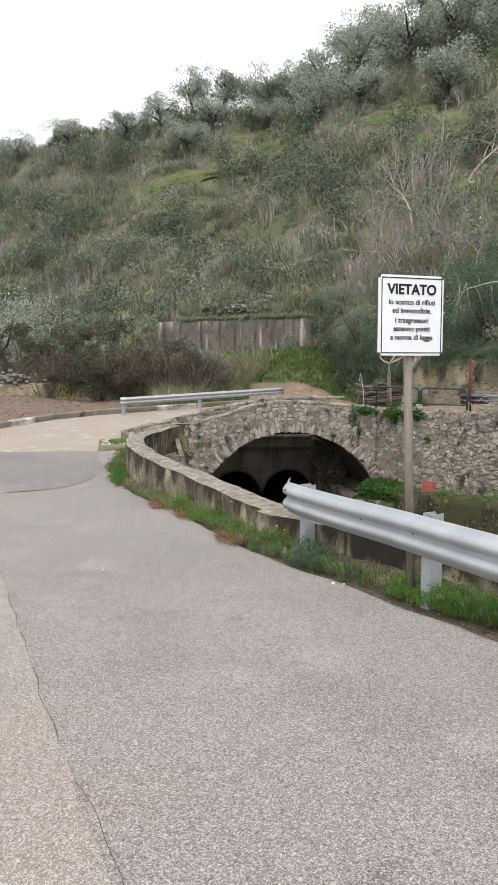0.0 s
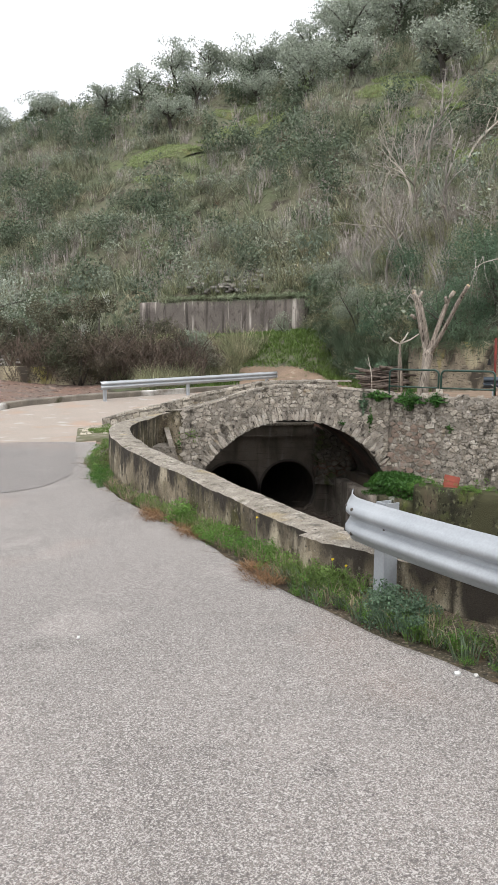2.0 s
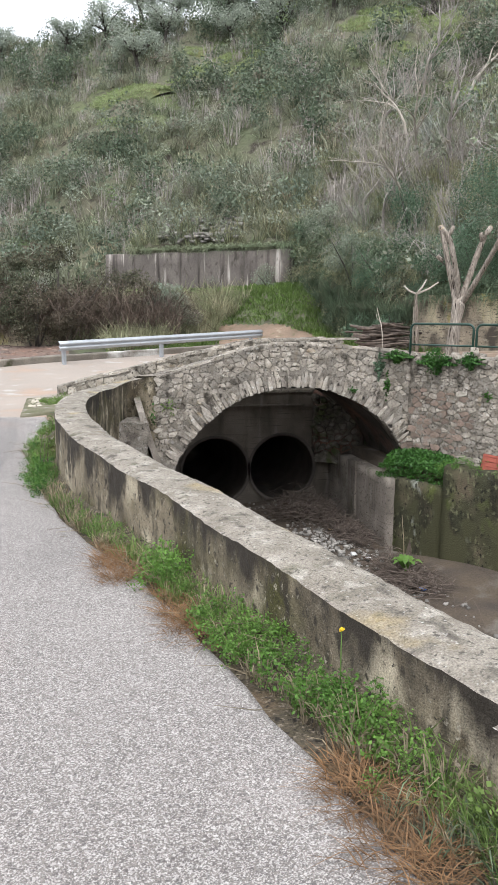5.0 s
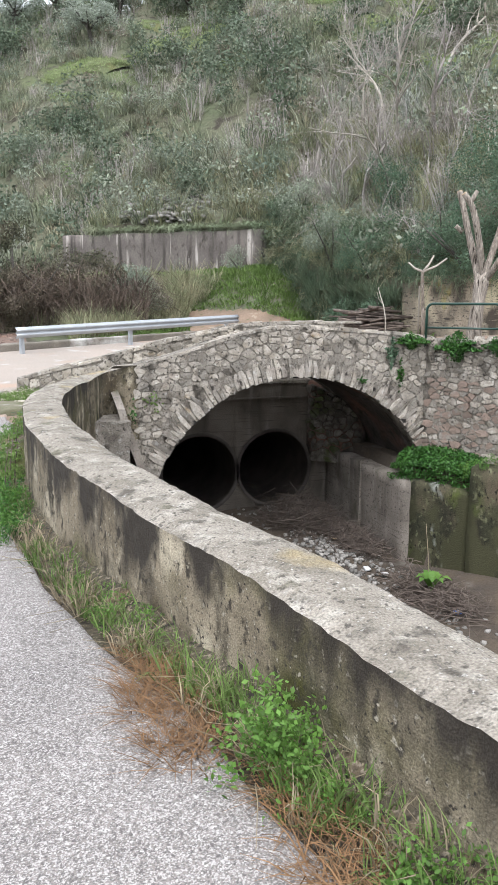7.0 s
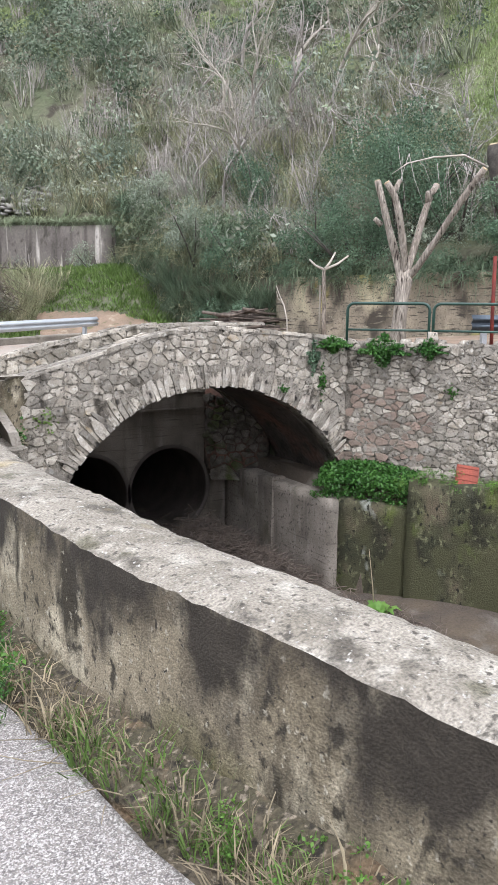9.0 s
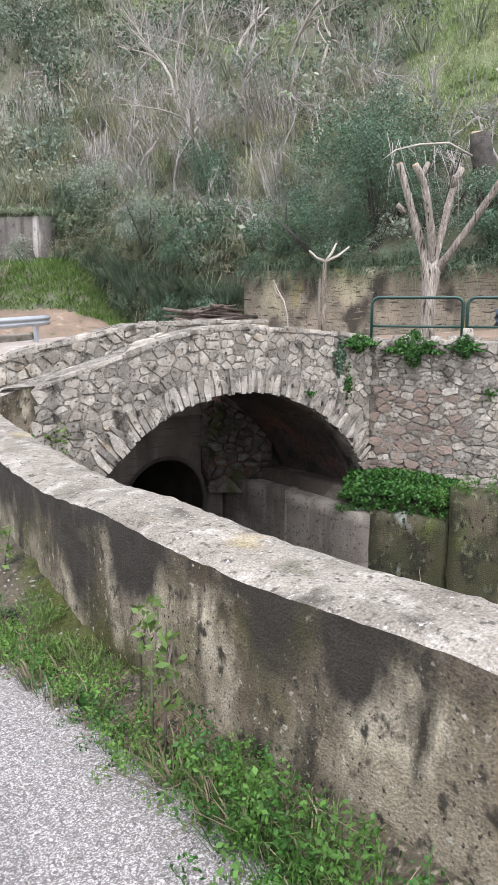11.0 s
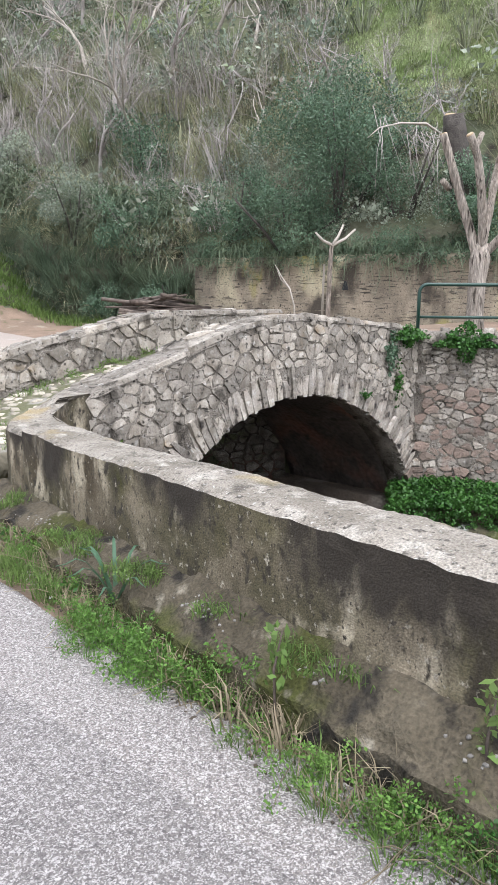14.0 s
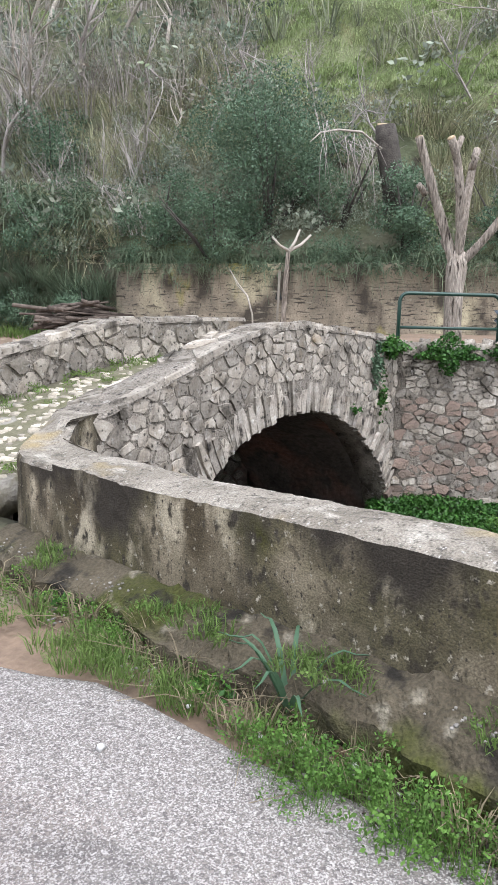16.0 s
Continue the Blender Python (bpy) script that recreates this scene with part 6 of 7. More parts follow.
stuff("rubble_heap", strewn([pebble(R) for _ in range(5)], np.stack([gx, gy, ground_z(gx, gy) + 0.25 * np.exp(-((gx + 9.5) / 2) ** 2)], -1), R.uniform(0.03, 0.13, len(gx)), R), M_RUBBLE, "reddish broken rubble spread over the yard", "rubble")
tagged(grid_mesh("yard_soil", np.arange(-15, -3.9, 0.3), np.arange(4, 16.5, 0.3), lambda x, y: ground_z(x, y) + 0.03 + 0.25 * np.exp(-((x + 9.5) / 2) ** 2), M_RUBBLE,
                 keep=lambda x, y: y > np.interp(x, [p[0] for p in KERB], [p[1] for p in KERB]) + 0.15), "reddish earth of the rubble yard", "ground", kind="structure")
yw = wall_sweep("wall_yard", polyline([(-13, 15.3), (-6.0, 15.3), (-4.0, 15.6)], 0.4), lambda i, p: (0.3, 0.5, 1.95), lambda i, p: (0.0, 0.5, 1.95), M_RETAIN, amp=0.04, rows_in=6)
tagged(yw, "old overgrown wall behind the rubble yard", "wall", kind="structure")
n = 90
stuff("stone_heap", strewn([pebble(R, 0.5) for _ in range(4)], np.stack([R.normal(-9.6, 0.5, n), R.normal(15.6, 0.25, n), 1.95 + np.abs(R.normal(0.1, 0.2, n))], -1), R.uniform(0.08, 0.2, n), R), M_PEBBLE, "heap of pale stones on the old wall", "stones")


# ---- weeds along the road-side parapet ----
def along(points, seed, n, off0, off1, push=0.0):
    """Places beside a line, to its left; push: further out where the ledge stands."""
    r = np.random.default_rng(seed)
    L = polyline(points, 0.05)
    i = r.integers(0, len(L) - 1, n)
    d = L[i + 1] - L[i]
    d /= np.linalg.norm(d, axis=1)[:, None]
    o = (r.uniform(off0, off1, n) + push * np.clip((L[i][:, 1] + 6.2) / 0.8, 0, 1))[:, None]
    q = L[i] + np.stack([-d[:, 1], d[:, 0]], -1) * o
    return np.stack([q[:, 0], q[:, 1], road_z(q[:, 0], q[:, 1]) - 0.03], -1)


weed = [join(*[moved(leaves(R, 34, (0.065, 0.065, 0.045), 0.0105, 0, 0.2, 0.6), *R.normal(0, 0.06, 2), R.uniform(0.02, 0.2)) for _ in range(4)], blades(R, 10, 0.2, 0.12, 0.004)) for _ in range(5)]
clover = [leaves(R, 80, (0.12, 0.12, 0.05), 0.0105, 0.06, 0.2, 0.8) for _ in range(3)]
grass = [blades(R, 16, 0.2, 0.14, 0.007, 0.5, 0.05) for _ in range(4)]
STRIP = NEAR_WALL + PARAPET[1:]
pw = along(STRIP, 71, 560, 0.02, 0.2, 0.13)
lush = np.array([noise.noise(Vector((p[0] * 0.9, p[1] * 0.9, 0))) + 0.25 * math.exp(-((p[1] + 6.4) / 2.2) ** 2) > 0.08 for p in pw]) & (pw[:, 1] < -4.5)
stuff("parapet_weeds", strewn(weed, pw[lush], R.uniform(0.3, 0.75, lush.sum()), R), M_WEED, "leafy green weeds along the foot of the parapet", "weeds")
pg = along(STRIP, 72, 1000, 0.01, 0.24, 0.13)
pg = pg[(pg[:, 1] < -4.8) & np.array([noise.noise(Vector((p[0] * 1.8, p[1] * 1.8, 7))) > -0.12 for p in pg])]
stuff("parapet_grass", strewn(grass, pg, R.uniform(0.4, 1.1, len(pg)), R), M_GRASS, "green grass blades along the road edge", "grass")
pd = along(STRIP, 73, 620, 0.03, 0.26, 0.13)
pe = along(PARAPET[7:], 74, 230, 0.24, 0.46)
pe = pe[[noise.noise(Vector((p[0] * 2.5, p[1] * 2.5, 3))) > 0.0 for p in pe]]
stuff("ledge_grass", strewn(grass, pe, R.uniform(0.3, 0.8, len(pe)), R), M_GRASS, "short grass between the road and the ledge", "grass")
pe = along(PARAPET[8:], 75, 90, 0.24, 0.4)
stuff("ledge_weeds", strewn(weed, pe, R.uniform(0.25, 0.7, len(pe)), R), M_WEED, "low leafy weeds between the road and the ledge", "weeds")
stuff("parapet_dry_grass", strewn(grass, pd, R.uniform(0.4, 1.1, len(pd)), R), M_DRY, "dry straw along the road edge", "grass")
soil_line = along(STRIP, 70, 2200, -0.02, 0.24, 0.2)
stuff("edge_litter", strewn([pebble(R, 0.3) for _ in range(4)], soil_line + (0, 0, 0.03), R.uniform(0.004, 0.012, len(soil_line)), R), M_BED, "dark soil crumbs and litter on the road edge", "litter")
verge = wall_sweep("verge", spline(STRIP, 0.15), lambda i, p: (0.19 + 0.05 * math.sin(i * 0.9), road_z(*p) - 0.1, road_z(*p) + 0.01), lambda i, p: (-0.1, road_z(*p) - 0.1, road_z(*p) + 0.1), M_VERGE, amp=0.02, rows_out=3, rows_in=2, rows_top=5)
tagged(verge, "strip of dark soil between the road and the parapet", "verge", kind="structure")


def patch(seed, x, y, rx, ry, n, templates, material, name, label, smin, smax, z=None, ang=0.0, category="weeds"):
    r = np.random.default_rng(seed)
    a, q = r.uniform(0, 2 * math.pi, n), np.sqrt(r.uniform(0, 1, n))
    u, v = np.cos(a) * q * rx, np.sin(a) * q * ry
    px, py = x + u * math.cos(ang) - v * math.sin(ang), y + u * math.sin(ang) + v * math.cos(ang)
    pz = road_z(px, py) if z is None else np.full(n, z)
    return stuff(name, strewn(templates, np.stack([px, py, pz], -1), r.uniform(smin, smax, n), r), material, label, category)


needles = [blades(R, 26, 0.04, 0.16, 0.004, 0.3, 0.07) for _ in range(3)]
patch(81, -3.62, -12.25, 0.2, 0.75, 110, clover + weed[:1], M_WEED, "clover_patch", "bright green clover patch by the wall", 0.5, 0.95, ang=radians(14))
patch(82, -3.42, -12.95, 0.2, 0.35, 45, clover + weed[:1], M_WEED, "clover_patch", "bright green clover patch by the wall", 0.5, 0.95)
patch(83, -3.9, -10.95, 0.1, 0.2, 16, weed, M_WEED, "parsley_weed", "lush bright green weed clump by the wall", 0.8, 1.2)
patch(84, -3.6, -13.45, 0.14, 0.35, 42, needles, M_PINE, "needle_litter", "brown dry needles heaped on the road edge", 0.8, 1.3, category="litter")
patch(85, -4.2, -10.35, 0.13, 0.5, 60, needles, M_PINE, "needle_litter", "brown dry needles heaped on the road edge", 0.8, 1.3, category="litter")
patch(86, -3.9, -11.4, 0.13, 0.6, 70, needles, M_PINE, "needle_litter", "brown dry needles heaped on the road edge", 0.8, 1.3, category="litter")
patch(87, -3.22, -13.95, 0.14, 0.45, 90, [blades(R, 14, 0.24, 0.24, 0.005, 0.8, 0.08) for _ in range(2)] + weed[:2], M_GRASS, "tall_grass", "tangled grass by the barrier end", 0.6, 1.1, ang=radians(15), category="grass")
patch(88, -3.02, -14.85, 0.13, 0.3, 60, weed, M_DARKLEAF, "dark_weed", "dark feathery weed at the barrier post", 0.6, 1.0)
patch(89, -2.45, -16.6, 0.2, 0.6, 120, weed + grass, M_WEED, "road_weeds", "mixed weeds under the crash barrier", 0.45, 0.95, ang=radians(22))
patch(90, -4.8, -7.2, 0.1, 0.7, 26, weed, M_WEED, "road_weeds", "mixed weeds against the parapet", 0.5, 1.1)
patch(190, -4.78, -7.0, 0.12, 0.9, 26, weed, M_IVY, "road_weeds", "dark leafy weeds against the parapet", 0.4, 1.0)
patch(91, -4.84, -6.2, 0.1, 0.9, 26, weed, M_WEED, "road_weeds", "mixed leafy weeds against the parapet", 0.35, 0.85)
patch(191, -4.88, -5.4, 0.1, 1.0, 22, weed, M_IVY, "road_weeds", "dark leafy weeds against the parapet", 0.35, 0.75)
patch(92, -4.91, -4.7, 0.08, 0.6, 22, weed, M_WEED, "road_weeds", "mixed leafy weeds against the parapet", 0.4, 0.8)
patch(93, -4.56, -1.95, 0.13, 0.4, 70, grass, M_GRASS, "grass_tuft", "short green grass by the ledge", 0.3, 0.75, category="grass")
patch(94, -4.74, -3.3, 0.13, 0.6, 44, weed, M_WEED, "road_weeds", "low leafy weeds by the ledge", 0.4, 0.9)
patch(95, -4.5, -1.0, 0.16, 0.3, 36, clover + grass, M_GRASS, "grass_tuft", "short green grass by the parapet corner", 0.3, 0.6, category="grass")
patch(96, -4.62, 1.2, 0.35, 0.6, 70, grass + clover, M_GRASS, "grass_tuft", "green grass at the bridge approach", 0.6, 1.1, category="grass")

# dry twigs and stems lying in the weeds
def dry_twigs(seed, n):
    r = np.random.default_rng(seed)
    base_p = along(STRIP, seed, n, 0.03, 0.3, 0.13)
    base_p = base_p[base_p[:, 1] > -13]
    V, F, k = [], [], 0
    for p in base_p:
        a, L = r.uniform(0, 6.28), r.uniform(0.12, 0.42)
        up_ = r.uniform(0.0, 0.7) ** 2
        d = np.array((math.cos(a), math.sin(a), up_)) * L
        m_ = p + d * 0.5 + r.normal(0, 0.02, 3)
        q0 = p + (0, 0, 0.04)
        for g in tube_rings([tuple(q0), tuple(m_ + (0, 0, 0.05)), tuple(q0 + d)], [0.0028, 0.0022, 0.0012], 3):
            V += g
        F += [(k + i * 3 + j, k + i * 3 + (j + 1) % 3, k + i * 3 + 3 + (j + 1) % 3, k + i * 3 + 3 + j) for i in range(2) for j in range(3)]
        k += 9
    return np.array(V), np.array(F)


stuff("dry_twigs", dry_twigs(76, 520), M_DRY, "thin dry stems and twigs tangled in the weeds", "twigs")
broad = [leaves(R, 26, (0.09, 0.09, 0.05), 0.018, 0.05, 0.2, 0.5) for _ in range(3)]
pb_ = along(STRIP, 77, 150, 0.02, 0.18, 0.13)
pb_ = pb_[np.array([noise.noise(Vector((p[0] * 1.1, p[1] * 1.1, 12))) > 0.05 for p in pb_]) & (pb_[:, 1] > -11)]
stuff("broad_weeds", strewn(broad, pb_, R.uniform(0.6, 1.1, len(pb_)), R), M_IVY, "broad dark green weed leaves along the parapet foot", "weeds")

# rank growth at the foot of the older wall, and thin grass on the ledge
pn = along(NEAR_WALL, 78, 300, 0.04, 0.34)
pn = pn[(pn[:, 1] > -18.5)]
stuff("wall_foot_weeds", strewn(weed + clover, pn[::2], R.uniform(0.35, 0.8, len(pn[::2])), R), M_WEED, "rank green weeds at the foot of the older wall", "weeds")
stuff("wall_foot_grass", strewn(grass, pn[1::2], R.uniform(0.5, 1.0, len(pn[1::2])), R), M_SHADEGRASS, "dark grass at the foot of the older wall", "grass")
lp = along(LEDGE, 79, 900, -0.15, 0.1)
lp[:, 2] = ledge_z(lp[:, 1], 0.5)
lp = lp[[noise.noise(Vector((p[0] * 2.6, p[1] * 2.6, 5))) > 0.02 for p in lp]]
stuff("ledge_moss_grass", strewn([blades(R, 12, 0.07, 0.07, 0.005, 0.5, 0.05) for _ in range(3)] + [leaves(R, 30, (0.05, 0.05, 0.02), 0.007, 0.02, 0.2, 0.7)], lp, R.uniform(0.6, 1.2, len(lp)), R), M_GRASS, "small grass and moss tufts on the worn ledge", "grass")
lp = np.concatenate([along(LEDGE, 80, 700, -0.15, 0.08), along(LEDGE, 82, 900, 0.16, 0.3)])
lp[:700, 2] = ledge_z(lp[:700, 1], 0.6)
lp[700:, 2] = road_z(lp[700:, 0], lp[700:, 1]) + 0.006
k_on = np.array([noise.noise(Vector((p[0] * 2.2, p[1] * 2.2, 15))) > 0.05 for p in lp])
stuff("edge_grit", strewn([pebble(R, 0.5) for _ in range(4)], lp[k_on], R.uniform(0.003, 0.01, k_on.sum()), R), M_PEBBLE, "grit and small stones on the ledge and road edge", "grit")

# blue-green strap-leaved plant
strap = tagged(new("strap_leaf_plant"), "blue-green strap-leaved bulb plant at the ledge", "plant")
sr = random.Random(3)
for k in range(11):
    a = sr.uniform(0, 6.28)
    L = sr.uniform(0.26, 0.42)
    up_l = sr.uniform(0.16, 0.3)
    base_p = Vector((-4.45, -2.73, 0.45))
    dirv = Vector((math.cos(a), math.sin(a), 0))
    sidev = Vector((-math.sin(a), math.cos(a), 0))
    V, F = [], []
    for i in range(7):
        u = i / 6
        p = base_p + dirv * (L * u) * 0.8 + Vector((0, 0, up_l * math.sin(min(1, u * 1.2) * 1.9)))
        w = 0.011 * (1 - 0.9 * u ** 2)
        V += [p - sidev * w, p - Vector((0, 0, 0.004)), p + sidev * w]
    for i in range(6):
        for j in range(2):
            F.append((i * 3 + j, i * 3 + j + 1, i * 3 + j + 4, i * 3 + j + 3))
    mesh_ob("leaf", V, F, M_BLUELEAF, strap, True)
# taller stalks beside the parapet
for k, (x, y, h) in enumerate(((-4.78, -6.35, 0.5), (-4.74, -6.2, 0.42), (-4.82, -6.5, 0.45), (-4.72, -4.75, 0.4), (-4.75, -4.0, 0.35))):
    stalk = tagged(new("weed_stalk"), "tall weed stalk with small yellow-green leaves", "weed")
    z0 = float(road_z(x, y))
    tube("stem", [(x, y, z0), (x + 0.02, y + 0.03, z0 + h * 0.6), (x + 0.05, y + 0.02, z0 + h)], [0.006, 0.005, 0.003], M_LOG, stalk, 5)
    V, F = join(*[moved(leaves(R, 10, (0.05, 0.05, 0.03), 0.022, 0, 0.3, 0.5), x + 0.03, y + 0.02, z0 + h * u) for u in (0.5, 0.7, 0.85, 1.0)])
    mesh_ob("leaves", V, F, M_GRASS, stalk)
for x, y, h in ((-3.5, -12.75, 0.34), (-3.2, -14.0, 0.22), (-3.15, -14.15, 0.2)):
    fl_ob = tagged(new("yellow_flower"), "small yellow flower on a thin stem", "flower")
    z0 = float(road_z(x, y))
    tube("stem", [(x, y, z0), (x, y + 0.01, z0 + h)], [0.003, 0.002], M_WEED, fl_ob, 5)
    V, F = leaves(R, 14, (0.009, 0.009, 0.007), 0.008, 0, 0.3, 0.8)
    mesh_ob("bloom", V + (x, y + 0.01, z0 + h), F, M_YELLOW, fl_ob)
# loose stones and scraps on the road
for k, (x, y, s) in enumerate(((-4.97, -2.33, 0.018), (-4.62, -2.72, 0.01), (-4.78, -2.5, 0.008), (-3.1, -15.75, 0.02), (-3.02, -15.8, 0.016), (-5.05, -14.6, 0.014), (-4.6, -2.4, 0.012), (-4.6, -3.05, 0.02))):
    v, f = pebble(R)
    tagged(mesh_ob("stone", v * s + (x, y, float(road_z(x, y)) + s * 0.5), f, M_WHITE), "small pale stone lying on the road edge", "stone", "loose stones")

# ---- ivy on the bridge and the stone wall ----
def ivy(seed, cx, cz, rx, rz, n, plane, name="ivy", material=None, thick=0.07, size=0.022):
    r = np.random.default_rng(seed)
    V, F = leaves(r, n, (1, 1, 1), size, 0, 0.0, 0.85)
    ctr = V.reshape(-1, 4, 3).mean(1)
    off = V.reshape(-1, 4, 3) - ctr[:, None]
    a, q = r.uniform(0, 2 * math.pi, n), np.sqrt(r.uniform(0, 1, n))
    u, w = np.cos(a) * q * rx * (0.7 + 0.3 * np.sin(a * 5 + seed)), np.sin(a) * q * rz * (0.7 + 0.3 * np.cos(a * 4))
    t = np.abs(r.normal(0, thick, n)) * (1 - 0.6 * q) + 0.015
    (ox, oy), (dx, dy) = plane
    dn = np.array((dx, dy)) / math.hypot(dx, dy)
    nn = np.array((dn[1], -dn[0]))
    px = ox + dn[0] * (cx + u) + nn[0] * t
    py = oy + dn[1] * (cx + u) + nn[1] * t
    C = np.stack([px, py, cz + w], -1)
    return stuff(name, ((C[:, None] + off).reshape(-1, 3), F), material or M_IVY, "green ivy creeping on the old masonry", "ivy")


FACE = ((0.0, -0.01), (1.0, 0.0))
WALLP = ((3.12, 0.0), (0.55, -0.83))
ivy(101, 2.35, 1.28, 0.16, 0.34, 380, FACE, material=M_DARKLEAF)
ivy(102, 2.55, 0.85, 0.1, 0.35, 160, FACE)
ivy(103, 2.75, 1.5, 0.45, 0.17, 900, FACE, thick=0.16)
ivy(104, 0.7, 1.42, 0.52, 0.3, 1700, WALLP, thick=0.22)
ivy(105, 1.5, 1.45, 0.36, 0.2, 800, WALLP, thick=0.16)
ivy(106, 1.9, 0.75, 0.15, 0.15, 60, WALLP)
ivy(107, 1.75, 0.75, 0.12, 0.1, 50, FACE)
ivy(108, -2.35, 0.45, 0.25, 0.25, 60, FACE, material=M_GRASS)
ivy(109, -2.7, 0.3, 0.12, 0.25, 60, FACE)
# leafy mat on the shelf over the stream wall
n = 900
sx, sy = R.uniform(-0.55, 0.6, n), R.uniform(-1.0, 1.0, n)
ax_ = np.array((3.1, -0.75))
dv = np.array((0.45, -0.89))
nv = np.array((0.89, 0.45))
q = ax_ + np.outer(sy * 0.95, dv) + np.outer(sx * 0.5, nv)
zz = -1.0 + 0.12 * (1 - sy ** 2) + 0.3 * (sx + 0.3) - 0.25 * (sx < -0.4) * R.uniform(0, 1, n)
stuff("ivy_mat", strewn([leaves(R, 20, (0.09, 0.09, 0.05), 0.018, 0.03, 0.2, 0.85) for _ in range(3)], np.column_stack([q, zz]), R.uniform(0.7, 1.3, n), R), M_IVY, "thick mat of green ivy over the stream wall shelf", "ivy")
n = 900
gx, gy = R.uniform(3.2, 11, n), R.uniform(-11, -1.2, n)
w_in = inside(gx, gy, [(a + 0.3, b) for a, b in STREAM_WALL[4:]] + [(a - 0.05, b - 0.1) for a, b in STONE_WALL[::-1][:-1]])
stuff("shelf_weeds", strewn(weed + grass, np.stack([gx, gy, ground_z(gx, gy)], -1)[w_in], R.uniform(0.8, 1.6, w_in.sum()), R), M_WEED, "green weeds at the foot of the stone wall", "weeds")
# weeds trailing over the top of the mossy block
tw_l = polyline(STREAM_WALL[4:8], 0.06)
stuff("block_weeds", strewn(weed + clover, np.stack([tw_l[:, 0] + R.uniform(-0.1, 0.35, len(tw_l)), tw_l[:, 1] + R.uniform(-0.1, 0.2, len(tw_l)), -0.72 + R.uniform(-0.25, 0.05, len(tw_l))], -1), R.uniform(0.8, 1.6, len(tw_l)), R), M_WEED, "green weeds trailing over the mossy stream wall", "weeds")
# grass and moss on the bridge deck
n = 700
dx_, dy_ = R.uniform(-4.6, 2.5, n), R.uniform(0.45, 2.3, n)
k = (np.abs(dy_ - 2.15) < 0.2) | (np.abs(dy_ - 0.6) < 0.12) | (R.uniform(0, 1, n) < 0.12)
stuff("deck_grass", strewn([blades(R, 14, 0.09, 0.08, 0.006, 0.4, 0.06) for _ in range(3)] + clover[:1], np.stack([dx_[k], dy_[k], np.array([deck(v) for v in dx_[k]])], -1), R.uniform(0.6, 1.2, k.sum()), R), M_GRASS, "grass tufts along the bridge deck", "grass")

# ---- stream bed: pebbles, driftwood heap, litter ----
n = 1400
px_, py_ = R.uniform(-2.8, 2.4, n), R.uniform(-9, 3.2, n)
stuff("stream_stones", strewn([pebble(R) for _ in range(5)], np.stack([px_, py_, ground_z(px_, py_) + 0.01], -1), R.uniform(0.015, 0.06, n), R), M_PEBBLE, "pale pebbles and stones in the stream bed", "stones")
n = 260
px_, py_ = R.normal(1.25, 0.3, n), R.normal(-0.3, 0.9, n)
stuff("stream_gravel", strewn([pebble(R) for _ in range(5)], np.stack([px_, py_, ground_z(px_, py_) + 0.03], -1), R.uniform(0.02, 0.07, n), R), M_PEBBLE, "bank of whitish gravel in the stream", "gravel")


def stick_heap(name, x, y, z, rx, ry, rz, n, material, label, seed, L=0.9):
    r = np.random.default_rng(seed)
    V, F, k = [], [], 0
    for _ in range(n):
        c = np.array((x, y, z)) + r.normal(0, 1, 3) * (rx, ry, rz) * 0.45
        c[2] = z + abs(c[2] - z) * max(0, 1 - ((c[0] - x) / rx) ** 2 * 0.5)
        d = r.normal(0, 1, 3) * (1, 1, 0.35)
        d /= np.linalg.norm(d)
        ll_ = L * r.uniform(0.3, 1.0)
        rg = tube_rings([tuple(c - d * ll_ / 2), tuple(c + r.normal(0, 0.04, 3)), tuple(c + d * ll_ / 2)], [0.0055 * r.uniform(0.5, 1.8)] * 3, 4)
        for a in range(2):
            for b in range(4):
                F.append((k + a * 4 + b, k + a * 4 + (b + 1) % 4, k + a * 4 + 4 + (b + 1) % 4, k + a * 4 + 4 + b))
        for g in rg:
            V += g
        k += 12
    return stuff(name, (np.array(V), np.array(F)), material, label, "driftwood")


stick_heap("driftwood_heap", 1.35, 2.0, -2.6, 0.9, 1.0, 0.5, 1100, M_LOG, "tangled heap of twigs and driftwood before the pipe", 111)
stick_heap("driftwood_heap", 1.9, 0.6, -2.7, 0.5, 1.2, 0.25, 500, M_LOG, "dark tangled twigs along the stream wall", 112)
stick_heap("driftwood_heap", 2.0, -2.6, -2.75, 0.6, 1.4, 0.15, 420, M_LOG, "dark twigs and litter in the stream bed", 113)
stick_heap("brushwood_pile", 5.75, -2.9, 1.55, 0.6, 0.7, 0.7, 160, M_PALETWIG, "pile of cut brushwood on the terrace edge", 114, 1.1)
stick_heap("leaning_sticks", 5.7, -3.9, -0.3, 0.25, 0.25, 0.8, 16, M_PALETWIG, "loose sticks leaning at the stone wall", 115, 1.4)
hm = grid_mesh("silt_heap", np.arange(0.2, 2.46, 0.12), np.arange(0.4, 3.25, 0.12), lambda x, y: -2.85 + 0.62 * np.exp(-((x - 1.45) / 0.75) ** 2 - ((y - 2.3) / 0.9) ** 2) + 0.04 * np.sin(9 * x) * np.sin(8 * y), M_BED)
tagged(hm, "dark silt heaped against the culvert mouth", "silt", kind="stuff")
rock = pebble(np.random.default_rng(2))
tagged(mesh_ob("stone", rock[0] * 0.17 + (0.85, 2.55, -2.45), rock[1], M_PEBBLE), "pale boulder at the culvert mouth", "stone")
